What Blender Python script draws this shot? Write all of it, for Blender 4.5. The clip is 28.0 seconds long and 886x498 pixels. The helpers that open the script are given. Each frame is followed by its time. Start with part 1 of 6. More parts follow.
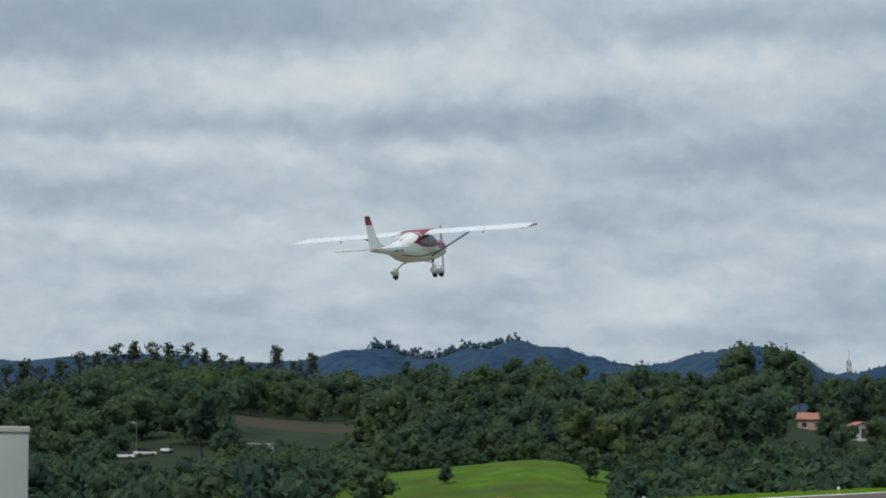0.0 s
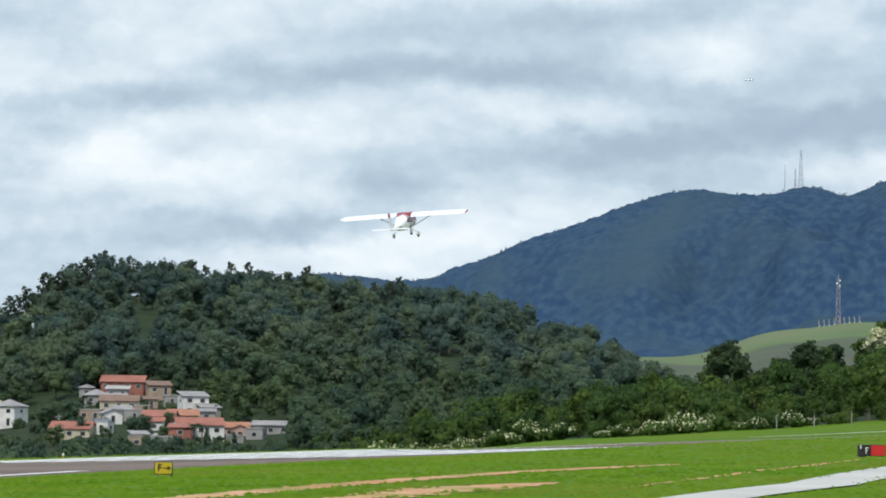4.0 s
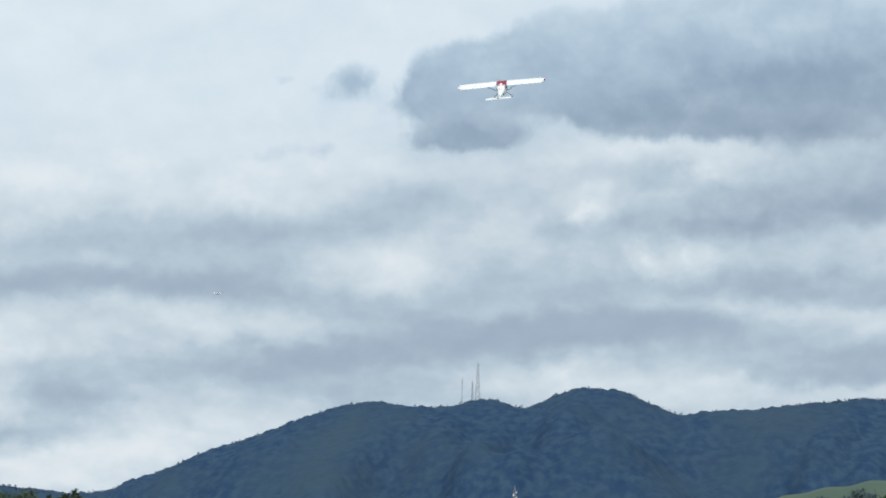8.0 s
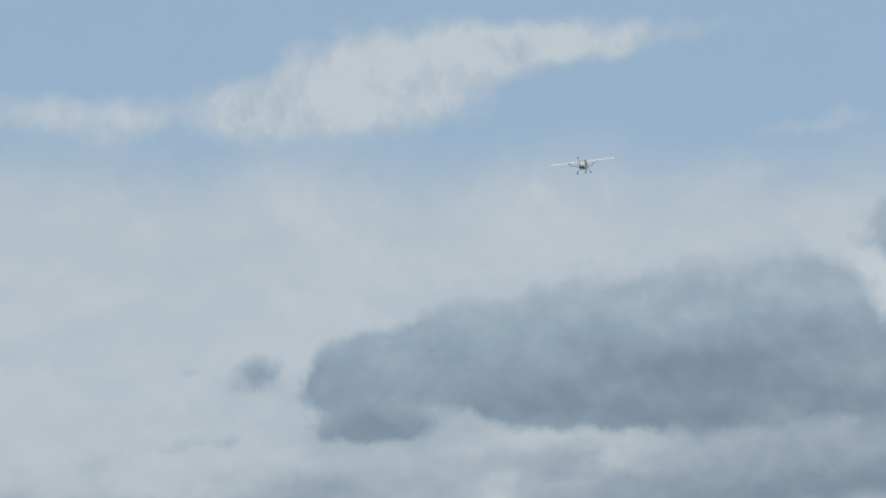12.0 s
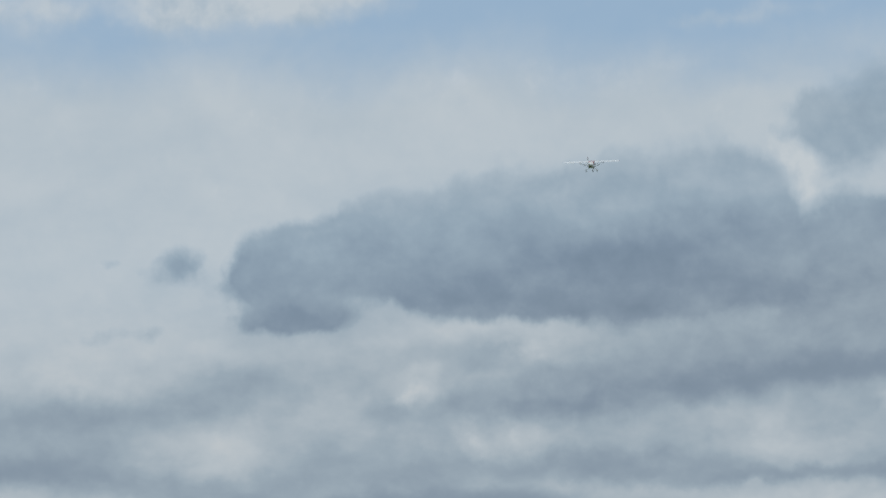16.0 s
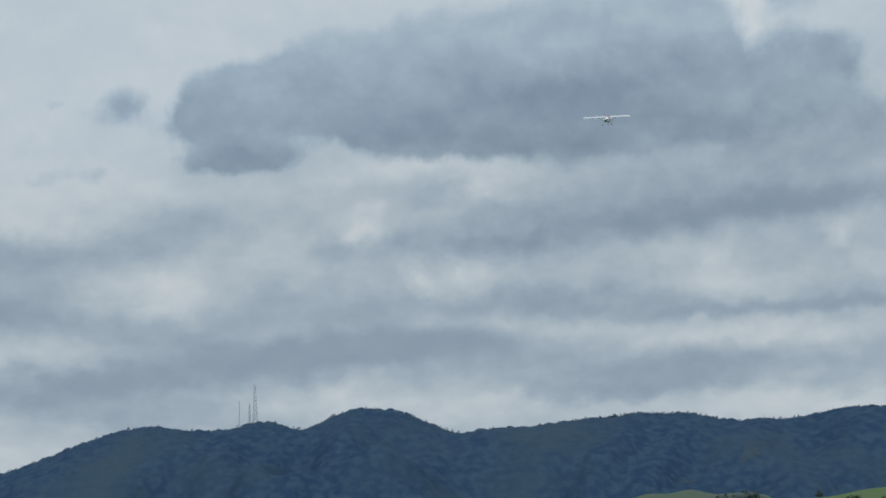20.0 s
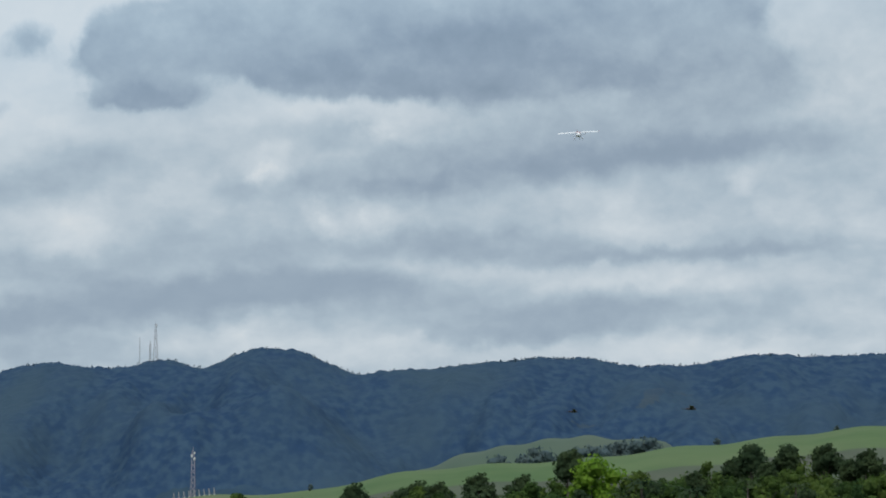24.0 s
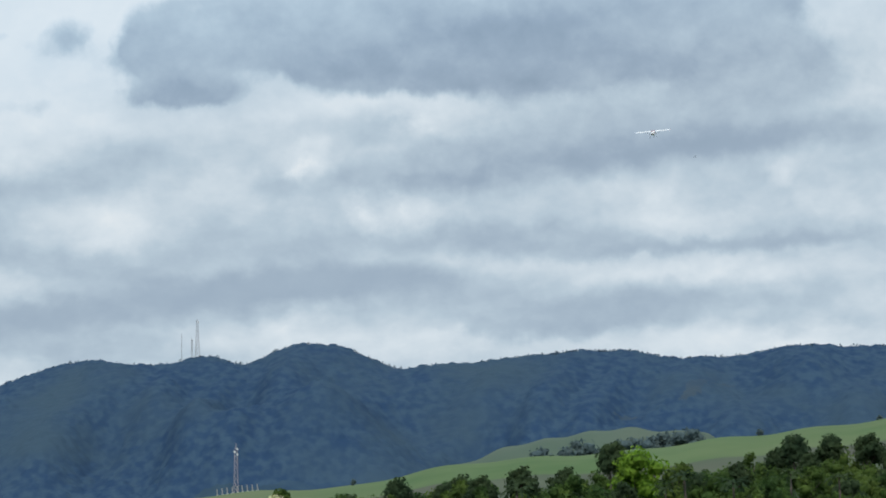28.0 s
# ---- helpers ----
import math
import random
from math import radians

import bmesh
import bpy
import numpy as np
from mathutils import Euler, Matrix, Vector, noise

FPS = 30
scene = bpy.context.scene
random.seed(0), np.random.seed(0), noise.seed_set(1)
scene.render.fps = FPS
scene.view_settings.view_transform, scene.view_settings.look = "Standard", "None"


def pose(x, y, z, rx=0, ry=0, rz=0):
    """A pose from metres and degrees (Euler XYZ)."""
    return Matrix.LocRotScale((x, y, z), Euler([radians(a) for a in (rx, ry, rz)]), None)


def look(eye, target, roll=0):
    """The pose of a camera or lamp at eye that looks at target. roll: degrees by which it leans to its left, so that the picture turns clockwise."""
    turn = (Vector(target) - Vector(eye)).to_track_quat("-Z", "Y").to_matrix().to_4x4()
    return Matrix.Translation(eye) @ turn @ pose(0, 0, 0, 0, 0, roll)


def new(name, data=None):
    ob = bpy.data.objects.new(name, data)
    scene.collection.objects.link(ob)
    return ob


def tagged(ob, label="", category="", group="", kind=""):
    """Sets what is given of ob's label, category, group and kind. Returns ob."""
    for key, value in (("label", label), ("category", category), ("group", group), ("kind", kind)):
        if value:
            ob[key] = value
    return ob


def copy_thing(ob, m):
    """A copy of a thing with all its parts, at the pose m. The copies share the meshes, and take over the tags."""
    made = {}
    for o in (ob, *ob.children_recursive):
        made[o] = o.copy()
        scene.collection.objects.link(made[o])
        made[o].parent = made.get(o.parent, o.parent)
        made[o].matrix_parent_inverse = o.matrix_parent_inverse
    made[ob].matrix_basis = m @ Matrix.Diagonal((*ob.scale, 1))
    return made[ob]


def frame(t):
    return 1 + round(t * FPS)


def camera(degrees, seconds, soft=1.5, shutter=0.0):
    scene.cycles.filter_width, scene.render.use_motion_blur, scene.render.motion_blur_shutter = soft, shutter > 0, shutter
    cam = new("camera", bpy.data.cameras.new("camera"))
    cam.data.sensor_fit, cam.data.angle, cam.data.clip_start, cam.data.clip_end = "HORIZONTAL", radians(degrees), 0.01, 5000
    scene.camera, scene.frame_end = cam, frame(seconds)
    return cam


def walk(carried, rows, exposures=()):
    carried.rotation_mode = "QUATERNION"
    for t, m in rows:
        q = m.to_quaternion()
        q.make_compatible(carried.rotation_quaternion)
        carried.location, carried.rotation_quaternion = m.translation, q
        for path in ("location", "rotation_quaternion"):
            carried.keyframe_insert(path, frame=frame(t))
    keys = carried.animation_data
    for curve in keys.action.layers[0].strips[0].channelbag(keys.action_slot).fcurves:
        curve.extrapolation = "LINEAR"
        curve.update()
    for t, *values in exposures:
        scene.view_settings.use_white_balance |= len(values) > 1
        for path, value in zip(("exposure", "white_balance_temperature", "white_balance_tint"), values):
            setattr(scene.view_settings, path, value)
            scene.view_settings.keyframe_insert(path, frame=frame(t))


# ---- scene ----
# The camera stands on one spot beside an airfield and follows a light aircraft with a long lens.
# Bearings are in degrees clockwise from +Y; elevations in degrees above the camera's level.
EYE = Vector((0.0, 0.0, 2.7))
RUNWAY = 14.0  # bearing of the runway


def ray(az, el):
    a, e = radians(az), radians(el)
    return Vector((math.cos(e) * math.sin(a), math.cos(e) * math.cos(a), math.sin(e)))


PATH = [  # seconds, bearing, elevation, roll
    (0, -29.483, 3.416, 0.512), (0.5, -24.799, 3.218, 0.264), (1, -21.683, 3.184, 0.421), (1.5, -17.942, 3.160, 0.713),
    (2, -14.849, 3.113, 0.797), (2.5, -12.930, 2.836, 0.713), (3, -10.320, 2.935, 0.685), (3.5, -8.551, 3.109, 0.835),
    (4, -6.572, 3.400, 0.895), (4.5, -5.106, 3.639, 1.049), (6.5, -1.964, 5.321, 1.177), (7, -1.433, 5.899, 1.265),
    (7.5, -1.038, 6.621, 0.898), (8, -0.669, 7.379, 0.577), (8.5, -0.100, 8.054, 0.000), (9, 0.448, 8.884, -0.440),
    (9.5, 0.594, 10.150, -0.869), (10, -0.282, 11.802, -0.685), (10.5, -0.281, 12.327, -0.192), (11, -0.073, 12.568, -0.252),
    (11.5, 0.810, 12.537, -0.180), (12, 1.088, 12.752, -0.201), (12.5, 1.285, 12.495, 0.120), (14.5, 2.095, 11.657, -0.226),
    (15, 2.350, 11.523, -0.409), (15.5, 2.496, 11.177, -0.435), (16, 2.540, 10.743, -0.466), (16.5, 2.569, 10.284, -0.388),
    (17, 2.611, 9.809, -0.179), (17.5, 2.609, 9.392, -0.342), (18, 2.696, 8.995, -0.636), (18.5, 2.895, 8.605, -0.888),
    (19, 3.174, 8.299, -0.887), (19.5, 3.400, 8.033, -0.997), (20, 3.525, 7.749, -1.044), (20.5, 3.473, 7.510, -1.039),
    (22.5, 4.295, 6.906, -0.464), (23, 4.698, 6.839, -0.243), (23.5, 5.094, 6.771, -0.093), (24, 5.306, 6.664, -0.159),
    (24.5, 5.367, 6.575, -0.541), (25, 5.245, 6.422, -0.910), (25.5, 5.067, 6.275, -1.084), (26, 5.026, 6.172, -1.011),
    (26.5, 4.932, 6.290, -0.791), (27, 4.782, 6.411, -0.819), (27.5, 4.699, 6.477, -0.800), (28, 4.557, 6.554, -0.703),
]
cam = camera(16.234, 28.0, soft=1.9)
walk(cam, [(t, look(EYE, EYE + ray(a, e), k)) for t, a, e, k in PATH],
     exposures=[(0, -0.2), (1, 0.06), (2, 0.1), (3, 0.12), (4, 0.32), (4.5, 0.34), (6.5, 0.34), (8, 0.08), (8.9, -0.1), (10, -0.26), (12.5, -0.47), (17, -0.46), (19, -0.38), (20, -0.38), (22.5, -0.24), (25, -0.02), (26, 0.1), (28, 0.08)])


# ---------------------------------------------------------------- colours and sky
def lin(r, g, b):
    f = lambda c: c / 12.92 if c <= 0.04045 else ((c + 0.055) / 1.055) ** 2.4
    return (f(r / 255), f(g / 255), f(b / 255), 1.0)


# Clouds: bearing, elevation, half width, half height, lean, strength (below nought: darker)
FAR_LEFT = [
    (-35.1, 7.61, 4.42, 0.68, 5, -0.675), (-28.29, 5.78, 3.46, 0.31, 2, -0.6075), (-35.08, 5.69, 2.3, 0.21, 3, -0.27), (-34.33, 4.51, 1.36, 0.52, 0, -0.27),
    (-30.48, 4.67, 0.94, 0.36, 0, -0.27), (-24.64, 7.6, 3.47, 0.42, 2, -0.405), (-23.6, 5.27, 2.62, 0.31, 8, -0.405), (-25.67, 4.08, 2.61, 0.42, 8, -0.2025),
    (-28.47, 2.39, 1.25, 0.31, 0, -0.405), (-34.3, 2.33, 1.56, 0.21, 4, -0.405), (-37.02, 4.31, 1.05, 0.26, 0, -0.27), (-22.77, 2.01, 2.61, 0.42, 4, -0.3375),
]
FAR_LEFT_LIGHT = [
    (-28.51, 7.39, 0.63, 0.52, 20, 0.405), (-31.44, 6.43, 2.1, 0.52, 8, 0.405), (-24.12, 6.88, 2.62, 0.31, 3, 0.405), (-34.24, 5.03, 2.62, 0.31, 0, 0.27),
    (-32.66, 3.81, 2.09, 0.31, 0, 0.2025), (-29.33, 5.2, 1.05, 0.21, 0, 0.27), (-26.18, 2.41, 1.56, 0.31, 0, 0.27), (-23.08, 3.15, 2.09, 0.31, 4, 0.162),
    (-36.43, 6.44, 2.1, 0.31, 5, 0.27),
]
LEFT = [
    (-18.61, 7.37, 3.15, 0.36, 3, -0.6), (-19.94, 6.05, 2.1, 0.36, 3, -0.3), (-12.11, 6.12, 1.68, 0.21, 3, -0.3), (-14.19, 5.37, 0.73, 0.42, 0, -0.24),
    (-17.81, 3.18, 4.7, 0.42, 0, -0.18), (-20.4, 2.72, 2.61, 0.42, 0, -0.24), (-22.19, 4.75, 1.05, 0.31, 0, -0.144), (-15.86, 4.88, 0.58, 0.29, 15, 0.42),
    (-12.83, 4.97, 0.73, 0.29, 20, 0.48), (-12.09, 4.62, 1.25, 0.21, 10, 0.3), (-18.04, 4.43, 0.63, 0.31, 0, 0.36), (-19.48, 3.57, 1.15, 0.31, 0, 0.3),
    (-16.58, 4.56, 0.63, 0.31, 10, 0.24), (-14.2, 6.36, 2.62, 0.42, 0, 0.24), (-19.44, 6.79, 1.57, 0.31, 5, 0.18),
]
MIDDLE = [
    (-7.69, 7.47, 2.1, 0.63, 5, -0.25), (-7.15, 6.65, 3.46, 0.26, 3, -0.35), (-11.83, 6.07, 2.1, 0.21, 0, -0.3), (-7.63, 4.56, 0.94, 0.26, 0, -0.35),
    (-9.39, 3.79, 3.13, 0.26, 4, -0.4), (-11.26, 3.86, 1.04, 0.21, 0, -0.2), (-10.77, 5.01, 2.09, 0.63, 0, 0.25), (-9.17, 3.18, 1.57, 0.31, 0, 0.25),
    (-7.4, 3.52, 2.09, 0.42, 10, 0.2),
]
MIDDLE_LOW = [
    (-6.54, 7.54, 2.63, 0.31, 5, -0.2), (-8.08, 6.66, 2.62, 0.21, 0, -0.25), (-3.9, 6.47, 2.62, 0.23, -6, -0.3), (-4.59, 5, 1.26, 0.21, 0, -0.2),
    (-8.7, 3.74, 1.25, 0.21, 4, -0.3), (-6.97, 4.57, 1.05, 0.26, 3, -0.2), (-8.16, 9.24, 4.22, 1.56, 0, 0.3), (-5.53, 8.51, 3.16, 0.63, 0, 0.2),
    (-4.82, 5.88, 1.36, 0.23, -3, 0.3), (-8.56, 5.81, 1.57, 0.42, 0, 0.2), (-5.6, 4.03, 2.09, 0.52, 15, 0.25),
]
LOW_DARK = [
    (4.5, 7.2, 5.5, 1.3, 0, -0.25),     (-0.53, 5.63, 4.4, 0.29, 5, -0.75), (2.61, 5.95, 1.57, 0.21, 5, -0.25), (4.64, 7.89, 1.58, 0.29, 2, -0.4), (8.75, 8.41, 3.16, 0.31, 4, -0.5),
    (10.53, 8.61, 1.37, 0.23, 4, -0.3), (5.77, 6.72, 1.78, 0.25, 0, -0.5), (9.42, 6.49, 2.62, 0.11, 3, -0.45), (2.62, 6.73, 1.05, 0.21, 0, -0.2),
    (-2.6, 4.75, 2.4, 0.45, 5, -0.35), (3.6, 5.5, 1.8, 0.3, 2, -0.22), (7.62, 5.48, 1.36, 0.31, 0, -0.35), (6.26, 5.1, 1.26, 0.14, 0, -0.3), (0.01, 6.87, 0.63, 0.31, 0, -0.2),
]
LOW_DARK_FINE = [
    (-4.3, 7.5, 1.8, 0.4, 3, -0.3),     (-1.24, 8.34, 0.95, 0.36, 15, -0.25), (-2.07, 8.03, 0.84, 0.31, 10, -0.15), (1.81, 8.78, 0.74, 0.17, 3, -0.2), (1.59, 7.79, 0.42, 0.21, 0, -0.2),
    (10.47, 6.85, 1.05, 0.31, 0, -0.15), (9.9, 5.42, 2.09, 0.31, 0, -0.2), (3.5, 8.91, 0.63, 0.26, 10, -0.15),
]
LOW_LIGHT = [
    (-1.66, 6.99, 1.16, 0.44, 0, 0.4), (2.02, 8.1, 0.47, 0.4, 40, 0.4), (3.26, 7.14, 0.95, 0.31, 0, 0.25), (4.21, 7.23, 0.84, 0.31, 0, 0.25),
    (8.3, 7.33, 0.79, 0.4, 0, 0.38), (9.64, 6.88, 0.84, 0.26, 0, 0.3), (5.76, 6.26, 1.26, 0.16, 0, 0.35), (8.78, 6.02, 1.57, 0.19, 0, 0.3),
    (7.11, 5.91, 0.73, 0.26, 0, 0.2), (1.55, 5.08, 1.57, 0.42, 5, 0.2), (4.16, 4.83, 1.36, 0.21, 0, 0.3),
]
LOW_LIGHT_FINE = [
    (9.88, 4.8, 2.61, 0.21, 0, 0.35), (3.3, 9.33, 0.74, 0.26, 0, 0.3), (4.46, 9.1, 0.48, 0.31, 0, 0.3), (-3.11, 8.76, 1.58, 0.31, 10, 0.15),
    (0.33, 7.49, 0.84, 0.31, 0, 0.2), (10.81, 7.82, 0.29, 0.17, 30, 0.4), (5.79, 7.4, 1.26, 0.21, 5, 0.15),
]
BANK = [
    (-0.68, 10.14, 0.95, 0.78, 10, 1), (0.16, 10.45, 1.17, 0.83, 10, 1), (1.65, 10.86, 1.59, 1.09, 8, 1), (3.35, 10.95, 1.8, 1.3, 5, 1),
    (5.15, 10.98, 2.02, 1.41, 5, 1), (6.95, 11.15, 1.81, 1.56, 5, 1), (8.13, 11.7, 0.96, 1.2, 0, 1), (-0.26, 9.36, 1.32, 0.31, 3, 1),
    (3.76, 10.12, 2.33, 0.68, 3, 1), (6.41, 10.18, 2.65, 0.94, 4, 1), (9.04, 10.53, 2.12, 0.89, 5, 1), (10.51, 10.79, 1.38, 1.09, 5, 1),
    (7.32, 8.6, 3.48, 0.57, 5, 0.9), (4.26, 8.03, 1.79, 0.5, 2, 0.6), (10.6, 9.5, 2.2, 0.7, 6, 0.9),
]
BANK_WISP = [
    (10.16, 12.77, 1.28, 1.04, 20, 0.75), (10.81, 13.36, 1.29, 0.94, 20, 0.75), (9.64, 12.94, 0.64, 0.52, 40, 0.6), (-2.32, 10.44, 0.75, 0.36, 3, 0.85),
    (-3.63, 10.45, 0.37, 0.13, 0, 0.4), (-3.61, 9.08, 1.37, 0.28, 10, 0.5), (-1.73, 9.98, 0.58, 0.31, 10, 0.35), (-0.99, 8.27, 0.95, 0.47, 15, 0.5),
    (-4.3, 7.6, 2.2, 0.6, 3, 0.6), (1.53, 8.68, 0.84, 0.36, 5, 0.3),
]
BANK_DARK = [
    (4.82, 10.31, 2.33, 0.63, 4, -0.3), (6.41, 10.39, 1.8, 0.57, 5, -0.25), (2.49, 9.87, 1.38, 0.31, 3, -0.25), (-0.26, 9.31, 1.27, 0.25, 3, -0.3),
    (8.5, 9.82, 1.69, 0.26, 6, -0.2), (8.25, 8.32, 2.11, 0.23, 4, -0.3), (4.36, 7.82, 1.47, 0.23, 2, -0.25), (5.87, 9.67, 1.59, 0.26, 0, -0.2),
]
BANK_LIGHT = [
    (9.09, 12.24, 0.38, 0.63, 30, 0.5), (9.49, 11.4, 0.58, 0.27, 10, 0.4), (1.84, 8.05, 0.32, 0.23, 40, 0.4), (3.96, 8.81, 0.74, 0.29, 0, 0.3),
    (3.31, 7.21, 0.63, 0.47, 0, 0.25), (0.81, 13.78, 5.37, 0.57, 0, 0.08), (6.49, 14.13, 3.22, 0.42, 2, 0.12),
]
WHITE_PUFF = [
    (-0.45, 16.1, 1.1, 0.55, 8, 1), (0.9, 16.15, 1.0, 0.5, 6, 1), (-1.9, 15.5, 1.0, 0.42, 10, 0.9), (2.4, 16.35, 1.3, 0.4, 6, 0.9),
    (4.3, 16.6, 1.5, 0.24, 6, 0.7), (-0.2, 15.1, 1.6, 0.32, 8, 0.8), (-5.8, 15.1, 2.6, 0.36, 3, 0.8), (8.2, 14.9, 1.2, 0.16, 5, 0.6),
]


BANK_LEAN, BANK_FOOT = 0.0765, 9.212  # the bank's base rises to the right


def make_world():
    world = bpy.data.worlds.new("cloudy_sky")
    scene.world = world
    world.use_nodes = True
    nt = world.node_tree
    nodes, links = nt.nodes, nt.links
    nodes.clear()

    def math_node(op, a, b=None, c=None):
        n = nodes.new("ShaderNodeMath")
        n.operation = op
        for k, v in enumerate((a, b, c)):
            if v is None:
                continue
            if isinstance(v, (int, float)):
                n.inputs[k].default_value = v
            else:
                links.new(v, n.inputs[k])
        return n.outputs[0]

    co = nodes.new("ShaderNodeTexCoord").outputs["Generated"]
    sep = nodes.new("ShaderNodeSeparateXYZ")
    links.new(co, sep.inputs[0])
    az = math_node("MULTIPLY", math_node("ARCTAN2", sep.outputs[0], sep.outputs[1]), 57.29578)
    el = math_node("MULTIPLY", math_node("ARCSINE", sep.outputs[2]), 57.29578)
    flat = nodes.new("ShaderNodeCombineXYZ")
    links.new(az, flat.inputs[0])
    links.new(el, flat.inputs[1])
    # towards the horizon the layers lie closer together
    deep = nodes.new("ShaderNodeCombineXYZ")
    links.new(az, deep.inputs[0])
    links.new(math_node("MULTIPLY", math_node("LOGARITHM", math_node("MAXIMUM", math_node("MULTIPLY_ADD", el, 0.2, 1.0), 0.1), 2.71828), 9.0), deep.inputs[1])

    def noise_at(scale_x, scale_y, detail, rough, seed, distort=0.0, up=0.0):
        m = nodes.new("ShaderNodeMapping")
        m.inputs["Location"].default_value = (seed, seed * 1.7 + up * scale_y, 0)
        m.inputs["Scale"].default_value = (scale_x, scale_y, 1)
        links.new(deep.outputs[0], m.inputs[0])
        n = nodes.new("ShaderNodeTexNoise")
        n.noise_dimensions = "2D"
        n.inputs["Scale"].default_value = 1.0
        n.inputs["Detail"].default_value = detail
        n.inputs["Roughness"].default_value = rough
        n.inputs["Distortion"].default_value = distort
        links.new(m.outputs[0], n.inputs["Vector"])
        return n

    # ragged edges: the coordinates are pushed about by noise of two sizes
    place = flat.outputs[0]
    for sx, sy, detail, px, py, seed in ((0.45, 0.7, 2.0, 0.9, 0.35, 3.0), (1.8, 2.4, 7.0, 0.6, 0.36, 8.0)):
        push = nodes.new("ShaderNodeVectorMath")
        push.operation = "MULTIPLY_ADD"
        links.new(noise_at(sx, sy, detail, 0.55, seed).outputs["Color"], push.inputs[0])
        push.inputs[1].default_value = (px, py, 0)
        push.inputs[2].default_value = (-px / 2, -py / 2, 0)
        add = nodes.new("ShaderNodeVectorMath")
        add.operation = "ADD"
        links.new(place, add.inputs[0])
        links.new(push.outputs[0], add.inputs[1])
        place = add.outputs[0]

    # billows: rounded puffs of two sizes
    bil = nodes.new("ShaderNodeTexVoronoi")
    bil.voronoi_dimensions = "2D"
    bil.feature = "SMOOTH_F1"
    bil.inputs["Scale"].default_value = 1.0
    bil.inputs["Detail"].default_value = 2.5
    bil.inputs["Roughness"].default_value = 0.55
    bil.inputs["Smoothness"].default_value = 0.35
    squash = nodes.new("ShaderNodeMapping")
    squash.inputs["Scale"].default_value = (0.75, 1.15, 1)
    links.new(place, squash.inputs[0])
    links.new(squash.outputs[0], bil.inputs["Vector"])
    puff = math_node("SUBTRACT", 0.55, bil.outputs["Distance"])

    def swells(rows, grow):
        """The sum of soft swells, one for each cloud of a list."""
        total = None
        for a, e, w, h, lean, gain in rows:
            m = nodes.new("ShaderNodeMapping")
            m.vector_type = "TEXTURE"
            m.inputs["Location"].default_value = (a, e, 0)
            m.inputs["Rotation"].default_value = (0, 0, radians(lean))
            m.inputs["Scale"].default_value = (w * grow, h * grow, 1)
            links.new(place, m.inputs[0])
            g = nodes.new("ShaderNodeTexGradient")
            g.gradient_type = "SPHERICAL"
            links.new(m.outputs[0], g.inputs[0])
            soft = nodes.new("ShaderNodeMapRange")
            soft.interpolation_type = "SMOOTHSTEP"
            soft.inputs[4].default_value = gain
            links.new(g.outputs["Fac"], soft.inputs[0])
            total = soft.outputs[0] if total is None else math_node("ADD", total, soft.outputs[0])
        return total

    def step(x, x0, x1, y0=0.0, y1=1.0):
        n = nodes.new("ShaderNodeMapRange")
        n.interpolation_type = "SMOOTHSTEP"
        links.new(x, n.inputs[0])
        for k, v in enumerate((x0, x1, y0, y1)):
            n.inputs[1 + k].default_value = v
        return n.outputs[0]

    # layers of cloud: each is lit from above, so it is compared with itself a little higher up
    big = noise_at(0.1, 0.42, 3.0, 0.45, 11.0, 0.2)
    fine = noise_at(0.22, 0.85, 5.0, 0.52, 5.0, 0.2)
    fine_up = noise_at(0.22, 0.85, 5.0, 0.52, 5.0, 0.2, 0.4)
    tuft = noise_at(0.8, 1.6, 7.0, 0.58, 7.0, 0.1)
    tuft_up = noise_at(0.8, 1.6, 7.0, 0.58, 7.0, 0.1, 0.22)
    ragged = math_node("SUBTRACT", noise_at(1.5, 2.6, 8.0, 0.62, 2.0).outputs["Fac"], 0.5)
    relief = math_node("SUBTRACT", tuft.outputs["Fac"], tuft_up.outputs["Fac"])
    # the low broken layer: pale tops and dark bases, with an edge where one meets the other
    field = math_node("MULTIPLY_ADD", big.outputs["Fac"], 0.38, -0.13)
    field = math_node("MULTIPLY_ADD", math_node("SUBTRACT", fine.outputs["Fac"], fine_up.outputs["Fac"]), 0.5, field)
    field = math_node("MULTIPLY_ADD", puff, 0.26, math_node("SUBTRACT", field, 0.07))
    field = math_node("MULTIPLY_ADD", relief, 0.26, field)
    for rows in (LOW_DARK, LOW_DARK_FINE, LOW_LIGHT, LOW_LIGHT_FINE, MIDDLE_LOW, MIDDLE, LEFT, FAR_LEFT, FAR_LEFT_LIGHT):
        field = math_node("ADD", field, swells(rows, 2.1))
    value = step(field, -0.95, 0.75, 0.34, 0.95)
    value = math_node("MULTIPLY_ADD", relief, 0.08, value)
    # a paler even veil high up
    high = step(math_node("MULTIPLY_ADD", math_node("MAXIMUM", az, -5.0), -0.12, el), 8.0, 11.0)
    even = math_node("MULTIPLY_ADD", relief, 0.12, math_node("MULTIPLY_ADD", fine.outputs["Fac"], 0.2, 0.78))
    value = math_node("MULTIPLY_ADD", math_node("SUBTRACT", even, value), high, value)

    # the grey bank stands before the veil: dark along its leaning base, paler towards its tops
    where = nodes.new("ShaderNodeSeparateXYZ")
    links.new(place, where.inputs[0])
    lift = math_node("SUBTRACT", where.outputs[1], math_node("MULTIPLY_ADD", where.outputs[0], BANK_LEAN, BANK_FOOT))

